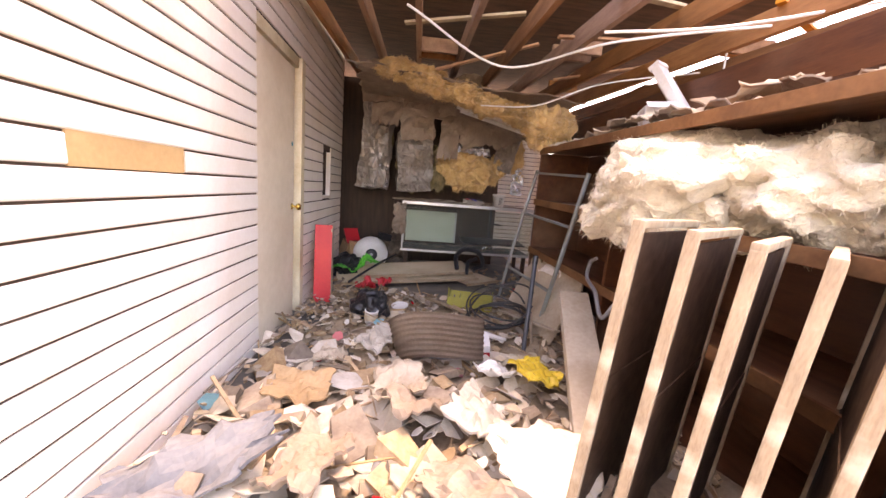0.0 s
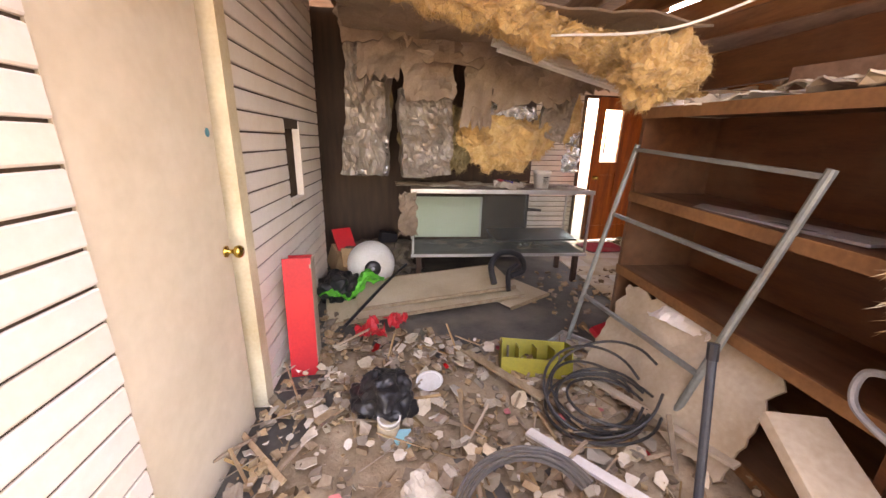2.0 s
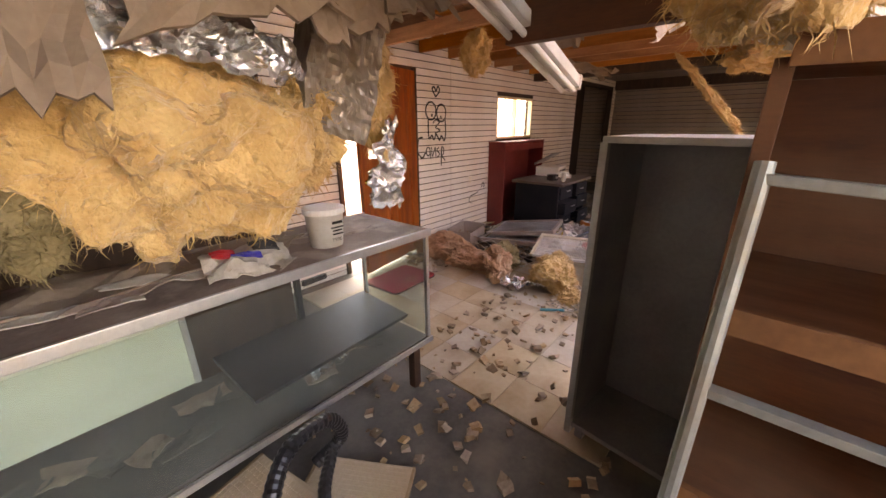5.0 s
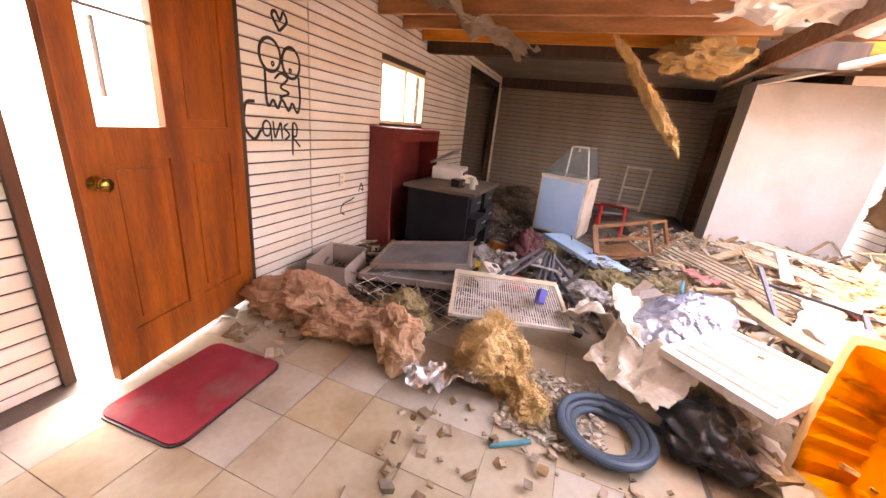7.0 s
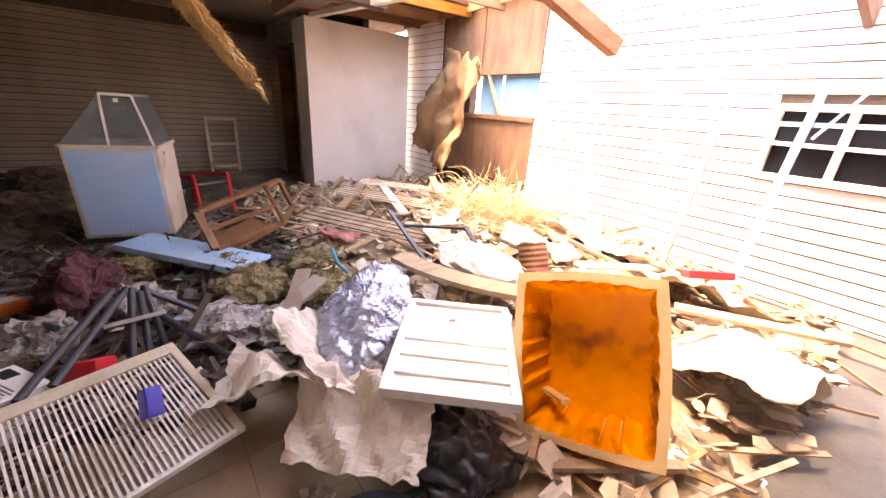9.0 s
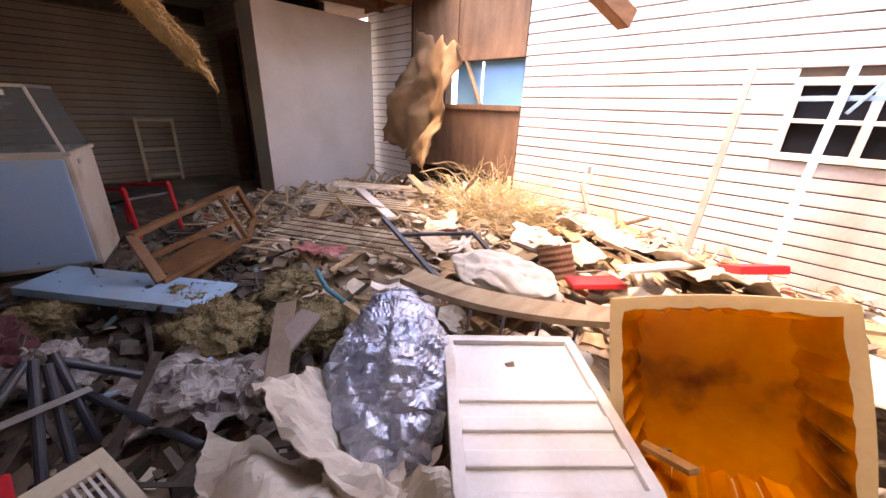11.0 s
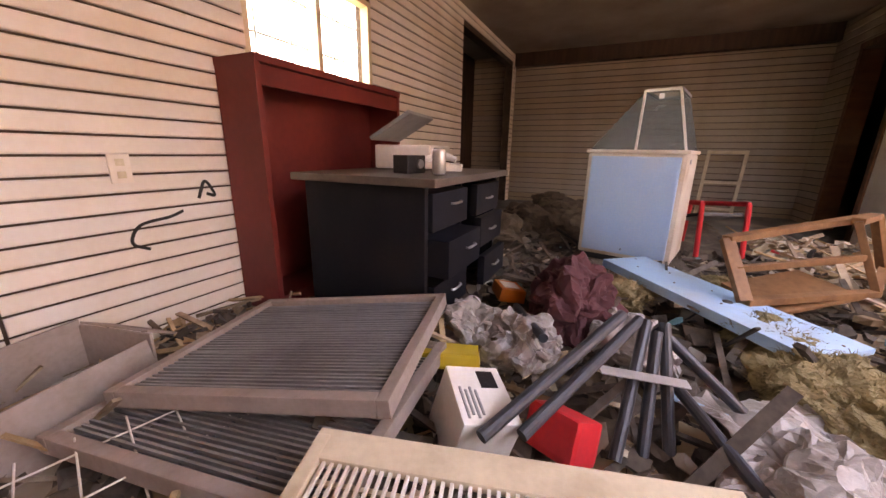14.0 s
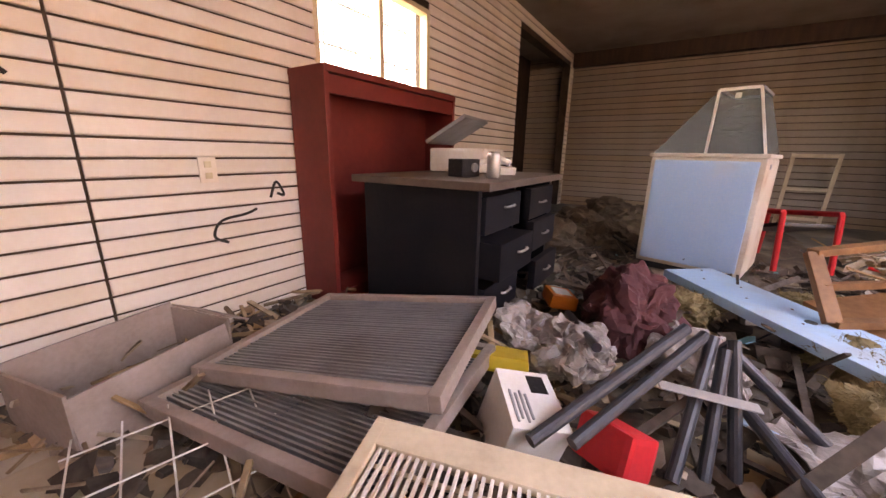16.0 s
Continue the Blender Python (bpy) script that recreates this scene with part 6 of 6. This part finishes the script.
for k in range(6):
    u = 0.2 + 0.13 * k
    c = Vector((6.5, 4.75, 0.36)).lerp(Vector((5.46, 4.16, 0.4)), u)
    part("bolt", tube([c, c - Vector((0, -0.02, 0.09))], 0.008, 6), GREYMETAL, yb2)
solo("white_pillow", rumple(fluff((0.62, 0.4, 0.2), 151, 5, 0.2), 0.015, 10), CANVAS, "limp dirty white sack on the rubbish", "sack", pose(6.25, 4.15, 0.38, 0, -8, 25), True)
cpipe = thing("rusty_pipe", "short rusty corrugated pipe", "pipe", pose(6.22, 3.6, 0.3, 15, 20, 20))
b = bmesh.new()
prof = [(0.105 + 0.006 * (k % 2), -0.13 + 0.02 * k) for k in range(14)]
lathe(prof + [(0.09, 0.13), (0.09, -0.1)], 28, b)
part("shell", b, RUST, cpipe)
bf = thing("bent_metal_stand", "bent black metal frame", "metal frame")
part("bar", bar((7.1, 4.35, 0.56), (6.55, 4.35, 0.3), 0.03, 0.02), STEEL, bf)
part("bar", bar((7.0, 4.3, 0.46), (6.75, 3.85, 0.44), 0.03, 0.02), STEEL, bf)
part("bar", bar((6.75, 3.85, 0.45), (6.35, 3.95, 0.3), 0.03, 0.02), STEEL, bf)
for i, (x, y, rz) in enumerate(((7.5, 4.35, 40), (8.2, 3.75, 48), (8.5, 3.3, 60))):
    rk = thing("wire_rack", "rusty flat wire rack on the debris", "wire rack", pose(x, y, 0.34 + 0.03 * i, 6, -5, rz), "wire racks")
    for k in range(14):
        part("wire", tube([(-0.55, -0.3 + 0.046 * k, 0), (0.55, -0.3 + 0.046 * k, 0)], 0.005, 5), RUST if k % 3 == 0 else CREAMMETAL, rk)
    for k in range(4):
        part("cross_wire", tube([(-0.5 + 0.33 * k, -0.32, -0.008), (-0.5 + 0.33 * k, 0.32, -0.008)], 0.007, 6), CREAMMETAL, rk)

# tumbleweed
rnd = random.Random(5)
tw = bmesh.new()
for k in range(2200):
    a, e = rnd.uniform(0, 6.283), rnd.uniform(-0.2, 1.5)
    d = Vector((math.cos(a) * math.cos(e), math.sin(a) * math.cos(e), math.sin(e)))
    q = [Vector((rnd.gauss(0, 0.12), rnd.gauss(0, 0.1), 0.0))]
    L = rnd.uniform(0.25, 0.62)
    for s in range(4):
        d = (d + Vector((rnd.gauss(0, 0.5), rnd.gauss(0, 0.5), rnd.gauss(-0.12, 0.4)))).normalized()
        q.append(q[-1] + d * L / 4)
    tube([Vector((v.x * 1.5, v.y * 1.1, max(0.0, v.z))) for v in q], rnd.uniform(0.001, 0.0022), 3, 2, tw)
weed = thing("tumbleweed", "dry straw-coloured tumbleweed caught in the rubbish", "dead bush", pose(7.15, 3.05, 0.28))
part("twig_ball", tw, STRAW, weed)
for k in range(7):
    a = k * 0.9
    part("stem", tube([(0.2 * math.cos(a), 0.2 * math.sin(a), 0.1), (0.5 * math.cos(a), 0.4 * math.sin(a), 0.45), (0.85 * math.cos(a), 0.6 * math.sin(a), 0.42)], 0.003, 4, 5), STRAW, weed)
ct = copy_thing(weed, pose(5.95, 4.75, 0.05, 0, 0, 70))
ct.scale = (0.35, 0.35, 0.5)

# blue panel, stool, tubes
bp2 = thing("blue_door_panel", "light blue painted metal panel with rivets and a hole", "panel", frame_to((7.87, 5.62, 0.19), (-0.83, -0.68, -0.03), (0.6, -0.8, 0.0)))
part("plate", box((1.12, 0.3, 0.025), (0, 0, 0), 0.005), BLUEPAINT, bp2)
part("lip", box((1.12, 0.02, 0.05), (0, -0.15, -0.012), 0.004), BLUEPAINT, bp2)
part("hole", lathe([(0, 0), (0.022, 0.0), (0.02, 0.003), (0, 0.003)]), BLACKP, bp2, "dark round hole", pose(0.12, 0, 0.0125))
for k in range(9):
    part("rivet", lathe([(0, 0), (0.006, 0), (0.004, 0.003), (0, 0.003)], 8), RUST, bp2, "", pose(-0.52 + 0.13 * k, 0.05 * (-1) ** k, 0.0125))
stl = thing("wooden_stool", "overturned brown wooden stool frame", "stool")
SA, SB, SC = Vector((7.98, 5.55, 0.46)), Vector((8.55, 4.78, 0.56)), Vector((8.6, 4.66, 0.26))
SD, SE, SF = Vector((8.25, 4.98, 0.56)), Vector((8.2, 4.86, 0.22)), Vector((7.78, 5.48, 0.21))
for a, b2, w in ((SA, SB, 0.055), (SB, SC, 0.05), (SD, SE, 0.05), (SF, SE, 0.05), (SE, SC, 0.04), (SD, SB, 0.05), (SA, SF, 0.06), (SA.lerp(SF, 0.5), SD.lerp(SE, 0.5), 0.03)):
    part("leg", bar(a, b2, w, 0.032, 0.005), STOOLWOOD, stl)
part("seat_board", box((0.5, 0.3, 0.02), (8.1, 5.22, 0.2), 0.004, rot=(8, -6, -54)), STOOLWOOD, stl)

for i, (a, b2) in enumerate((((6.95, 6.02, 0.38), (6.45, 6.3, 0.22)), ((6.98, 5.97, 0.36), (6.52, 6.22, 0.2)), ((6.98, 5.95, 0.36), (6.7, 6.0, 0.06)), ((6.96, 5.92, 0.34), (6.76, 5.93, 0.05)), ((6.99, 5.9, 0.36), (6.8, 5.86, 0.05)), ((7.0, 5.92, 0.34), (6.95, 5.6, 0.08)), ((6.9, 5.85, 0.2), (6.5, 5.6, 0.08)), ((7.4, 6.45, 0.14), (6.95, 6.25, 0.24)))):
    solo("steel_tube", tube([a, b2], 0.017, 12), STEEL, "dark blue-grey steel tube from a broken frame", "tube", group="steel tubes")
solo("grey_strap", box((0.26, 0.03, 0.004), (0, 0, 0), 0.001), ALU, "short flat metal strap on the tubes", "strap", pose(6.82, 5.95, 0.26, 15, 10, -65))
solo("long_rod", tube([(6.951, 5.849, 0.14), (6.936, 5.62, 0.12), (6.963, 5.251, 0.12)], 0.011, 8), BLUEPAINT, "thin pale blue rod on the debris", "rod")
solo("teal_tube", tube([(7.196, 4.787, 0.28), (6.978, 4.84, 0.26)], 0.014, 8), TEAL, "broken teal plastic tube on the insulation", "tube", group="teal tubes")
solo("teal_tube", tube([(6.978, 4.84, 0.26), (6.82, 4.792, 0.2)], 0.014, 8), TEAL, "broken teal plastic tube on the insulation", "tube", group="teal tubes")
solo("grey_plank", rumple(bar((6.735, 5.048, 0.3), (6.592, 5.351, 0.2), 0.11, 0.02, 0.004), 0.006, 8), SCREENFRAME, "grey-brown worn plank end in the rubbish", "plank")
solo("plastic_sheet", rumple(sheet(0.5, 0.4, 22, 18, 0.004, 0.06, 4, 88, 0.25), 0.01, 9), CLEARBAG, "dusty grey translucent sheet flat on the rubbish", "sheet", pose(6.835, 5.51, 0.12, 3, -4, 30))
pb = thing("white_carton", "white printed carton with a dark label", "carton", pose(6.58, 6.37, 0.14, 12, -10, 38))
part("body", box((0.2, 0.16, 0.2), (0, 0, 0), 0.004), WHITEP, pb)
part("label_patch", box((0.06, 0.05, 0.003), (0.05, -0.03, 0.1015)), BLACKP, pb)
for k in range(4):
    part("text_bar", box((0.1 - 0.02 * (k % 2), 0.006, 0.003), (-0.03, 0.06 - 0.014 * k, 0.1015)), GREYMETAL, pb)
rj = thing("red_container", "small bright red plastic container with a white label", "container", pose(6.67, 6.14, 0.12, 25, 10, 60))
part("body", box((0.16, 0.12, 0.12), (0, 0, 0), 0.018), REDP, rj)
part("label_patch", box((0.07, 0.003, 0.06), (0, -0.061, 0)), WHITEP, rj)
op = thing("snack_packet", "orange and white food packet", "packet", pose(7.62, 6.55, 0.12, 10, 5, 30))
part("packet", rumple(box((0.2, 0.14, 0.07), (0, 0, 0), 0.015), 0.008, 14), ORANGEP, op)
part("band", box((0.12, 0.09, 0.01), (0, 0, 0.034), 0.003), WHITEP, op)
solo("yellow_packet", rumple(box((0.14, 0.2, 0.06), (0, 0, 0), 0.012), 0.008, 14), YELLOWPK, "crumpled yellow packet beside the screens", "packet", pose(6.85, 6.55, 0.14, 0, 15, 20))
cbx = thing("open_carton", "torn open pinkish-grey carton by the wall", "carton", pose(6.1, 7.6, 0.0, 0, 0, 14))
part("front", box((0.5, 0.01, 0.2), (0, -0.16, 0.1), 0.002, rot=(-12, 0, 0)), SCREENFRAME, cbx)
part("back", box((0.5, 0.01, 0.24), (0, 0.16, 0.12), 0.002), SCREENFRAME, cbx)
for s in (-1, 1):
    part("side", box((0.01, 0.32, 0.22), (s * 0.25, 0, 0.11), 0.002), SCREENFRAME, cbx)
part("bottom", box((0.5, 0.32, 0.01), (0, 0, 0.01), 0.002), SCREENFRAME, cbx)
part("flap", box((0.12, 0.3, 0.008), (0.3, 0, 0.2), 0.002, rot=(0, 30, 0)), SCREENFRAME, cbx)
mb = solo("maroon_bag", rumple(fluff((0.5, 0.42, 0.42), 161, 5, 0.35), 0.03, 8), MAROONBAG, "slumped dark maroon bag in the rubbish", "bag", pose(7.5, 6.2, 0.16))
for i, (x, y, s) in enumerate(((7.1, 6.35, 0.36), (7.3, 5.95, 0.34), (6.75, 5.55, 0.36), (6.6, 5.35, 0.26), (7.2, 6.6, 0.3))):
    solo("plastic_bag", rumple(fluff((s, s * 0.8, s * 0.55), 170 + i, 5, 0.35), 0.025, 12), CLEARBAG, "crumpled dusty translucent plastic bag", "bag", pose(x, y, 0.12, 0, 0, 50 * i), group="plastic bags")
for i, (x, y, s) in enumerate(((7.2, 5.35, 0.5), (7.6, 5.4, 0.4), (6.9, 5.0, 0.46), (7.4, 4.9, 0.4), (6.7, 4.75, 0.36), (8.2, 5.4, 0.34), (7.9, 6.0, 0.3))):
    solo("insulation_clump", fluff((s, s * 0.75, s * 0.4), 180 + i, 5, 0.42), FLUFF_GREY, "matted brownish insulation in the rubbish", "insulation", pose(x, y, 0.12, 0, 0, 40 * i), group="matted insulation")
rchair = thing("red_chair", "fallen red metal chair frame", "chair", pose(9.6, 5.2, 0.05, 0, 0, 20))
for a, b2 in (((-0.3, 0, 0.02), (-0.25, 0, 0.45)), ((-0.25, 0, 0.45), (0.35, 0.1, 0.38)), ((0.35, 0.1, 0.38), (0.38, 0.1, 0.0)), ((-0.3, 0.35, 0.02), (-0.25, 0.35, 0.45)), ((-0.25, 0.35, 0.45), (0.3, 0.4, 0.4))):
    part("tube", tube([a, b2], 0.02, 8), REDP, rchair)
part("seat", box((0.5, 0.36, 0.03), (0, 0.18, 0.3), 0.01, rot=(0, 14, 0)), BLACKP, rchair)
solo("teal_cloth", rumple(fluff((0.5, 0.35, 0.3), 190, 4, 0.3), 0.03, 8), TEAL, "teal cloth heaped at the back", "cloth", pose(9.9, 5.7, 0.2))
fw = thing("wooden_rack", "pale wooden frame leaning on the back wall", "frame", pose(12.4, 4.7, 0, 0, -8, 0))
for y in (-0.22, 0.22):
    part("stile", box((0.03, 0.04, 0.95), (0, y, 0.48), 0.003), CREAMMETAL, fw)
for z in (0.1, 0.5, 0.93):
    part("rail", box((0.03, 0.4, 0.04), (0, 0, z), 0.003), CREAMMETAL, fw)
for i in range(7):
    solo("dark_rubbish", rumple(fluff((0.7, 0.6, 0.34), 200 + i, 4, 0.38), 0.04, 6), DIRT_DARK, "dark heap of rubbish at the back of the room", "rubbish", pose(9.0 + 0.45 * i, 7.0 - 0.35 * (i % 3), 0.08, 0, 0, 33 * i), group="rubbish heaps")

# amber tub, posts and pale sacks in the daylight
tb = thing("plastic_tub", "cream fluted plastic tub with amber residue", "tub", frame_to((5.24, 4.5, 0.45), (-0.9, -0.28, 0.25), (0.22, -0.2, 0.9)))
def tub_ring(w, h, z, wave):
    q = []
    for k in range(72):
        a = 2 * math.pi * k / 72
        c, s = math.cos(a), math.sin(a)
        f = 1 / max(abs(c), abs(s)) ** 0.85
        f *= 1 + wave * math.sin(26 * a)
        q.append((c * f * w / 2, s * f * h / 2, z))
    return q
b = bmesh.new()
rows = [tub_ring(0.56, 0.68, 0.10, 0), tub_ring(0.56, 0.68, 0.12, 0), tub_ring(0.49, 0.61, 0.12, 0.012)]
rows = [[b.verts.new(p) for p in r] for r in [tub_ring(0.42, 0.54, -0.125, 0.01), tub_ring(0.49, 0.61, 0.09, 0.012), *rows]]
for r0, r1 in zip(rows, rows[1:]):
    for k in range(72):
        b.faces.new((r0[k], r0[(k + 1) % 72], r1[(k + 1) % 72], r1[k]))
b.faces.new(rows[0][::-1])
part("rim_and_shell", b, TUBP, tb, "cream outer shell")
b = bmesh.new()
rows = [[b.verts.new(p) for p in r] for r in [tub_ring(0.49, 0.61, 0.119, 0.012), tub_ring(0.465, 0.58, 0.06, 0.05), tub_ring(0.41, 0.53, -0.10, 0.055)]]
for r0, r1 in zip(rows, rows[1:]):
    for k in range(72):
        b.faces.new((r0[(k + 1) % 72], r0[k], r1[k], r1[(k + 1) % 72]))
b.faces.new(rows[-1])
part("lining", b, AMBER, tb, "amber stained fluted inside")
post = thing("metal_post", "perforated light blue metal upright with a cross arm", "post")
part("upright", bar((5.2, 2.2, 1.62), (5.25, 2.5, 0.05), 0.05, 0.035, 0.003), BLUEPAINT, post)
part("arm", bar((5.65, 2.2, 1.38), (4.7, 2.2, 1.4), 0.045, 0.03, 0.003), BLUEPAINT, post)
part("brace", bar((5.16, 2.22, 1.3), (4.85, 2.2, 1.85), 0.03, 0.02, 0.003), BLUEPAINT, post)
post2 = thing("metal_post", "leaning perforated post with flaking pink paint", "post")
part("upright", bar((5.7, 2.15, 1.66), (5.72, 2.55, 0.05), 0.045, 0.03, 0.003), SCREENFRAME, post2)
for k in range(16):
    part("hole", box((0.012, 0.004, 0.018), (5.702 + 0.001 * k, 2.155 + 0.0215 * k + 0.019, 1.58 - 0.085 * k)), BLACKP, post2)
for i, (x, y, w, h) in enumerate(((5.9, 2.7, 0.9, 0.6), (5.3, 2.9, 0.8, 0.5), (4.9, 3.6, 0.7, 0.6), (6.5, 2.5, 0.6, 0.4))):
    solo("pale_sheet", rumple(sheet(w, h, 22, 18, 0.008, 0.16, 2.2, 60 + i, 0.2), 0.012, 8), (CANVAS, DRYWALL)[i % 2], "pale crumpled sheet draped on the debris", "sheet", pose(x, y, 0.25, 6, -8, 40 * i), group="pale sheets")
for i, (a, b2, mt) in enumerate((((6.0, 3.6, 0.55), (5.5, 2.9, 0.2), PALEWOOD), ((5.8, 3.7, 0.45), (5.6, 2.8, 0.3), WHITEMETAL), ((5.3, 3.4, 0.3), (4.6, 3.1, 0.35), PALEWOOD), ((7.8, 3.3, 0.45), (8.9, 2.6, 0.4), PALEWOOD), ((7.6, 3.9, 0.36), (8.8, 3.5, 0.4), WHITEMETAL), ((8.2, 4.3, 0.3), (9.3, 3.4, 0.36), PALEWOOD), ((6.9, 5.1, 0.3), (6.45, 5.35, 0.2), CARDB))):
    solo("broken_plank", rumple(bar(a, b2, 0.09, 0.022, 0.003), 0.004, 6), mt, "pale broken plank on the debris", "plank", group="planks on the debris")
for i in range(34):
    x, y = random.uniform(6.2, 10.0), random.uniform(2.1, 4.6)
    w = random.uniform(0.18, 0.42)
    solo("wallboard_piece", sheet(w, w * 0.7, 9, 7, 0.012, 0.05, 4, 80 + i, 0.3), (DRYWALL, PAPER, PLASTER, CARDBOARD, FLUFF_PALE)[i % 5], ("stained drywall piece", "cream paper sheet", "white plaster slab", "brown cardboard piece", "pale matted lump")[i % 5] + " on the debris mound", "debris", pose(x, y, hroom(x, y) + 0.06, random.uniform(-25, 25), random.uniform(-25, 25), 360 * random.random()), group="mound pieces")
solo("red_cloth", rumple(sheet(0.36, 0.2, 16, 12, 0.006, 0.05, 5, 99, 0.3), 0.01, 14), FADEDRED, "faded red cloth among the racks", "cloth", pose(7.6, 4.55, 0.24, 0, 0, 30))
solo("red_tray", box((0.3, 0.2, 0.03), (0, 0, 0), 0.008), REDP, "small red plastic tray", "tray", pose(5.95, 3.65, 0.3, 10, 5, 40))
solo("red_tray", box((0.26, 0.2, 0.05), (0, 0, 0), 0.008), REDP, "red plastic lid in the daylight", "tray", pose(5.3, 3.0, 0.42, 20, 5, 40))

# hanging insulation tongue and torn membrane in the ceiling
ta, tb2 = Vector((7.72, 5.72, 2.2)), Vector((7.86, 5.0, 1.36))
solo("insulation_tongue", fluff((0.22, 0.09, (ta - tb2).length), 210, 6, 0.4), FLUFF, "long torn strip of insulation hanging from the ceiling", "insulation", Matrix.Translation((ta + tb2) / 2) @ (ta - tb2).to_track_quat('Z', 'Y').to_matrix().to_4x4())
solo("insulation_clump", fluff((0.5, 0.7, 0.3), 212, 5, 0.42), FLUFF, "brown insulation sagging from the ceiling", "insulation", pose(8.0, 5.0, 2.2))
solo("insulation_clump", fluff((0.22, 0.22, 0.32), 214, 5, 0.42), FLUFF, "small yellow tuft under the ceiling", "insulation", pose(5.3, 6.9, 2.12))
for i, (x, y, w, h, r) in enumerate(((6.2, 5.2, 0.6, 0.5, 20), (5.9, 6.5, 0.8, 0.4, 10), (6.7, 4.75, 0.9, 0.35, 25), (7.4, 6.9, 1.2, 0.3, 6), (5.4, 5.3, 0.5, 0.4, 30))):
    solo("torn_membrane", rumple(sheet(w, h, 18, 12, 0.004, 0.12, 3, 70 + i, 0.4), 0.012, 10), (PLASTER, CARDB)[i % 2], "torn pale ceiling lining hanging loose", "membrane", pose(x, y, 2.22, r, 10 - 6 * i, 50 * i), group="torn ceiling lining")
solo("white_ceiling_bar", bar((9.3, 4.08, 2.2), (7.0, 3.55, 2.24), 0.07, 0.05, 0.005), WHITEMETAL, "long white metal ceiling bar hanging loose", "bar")
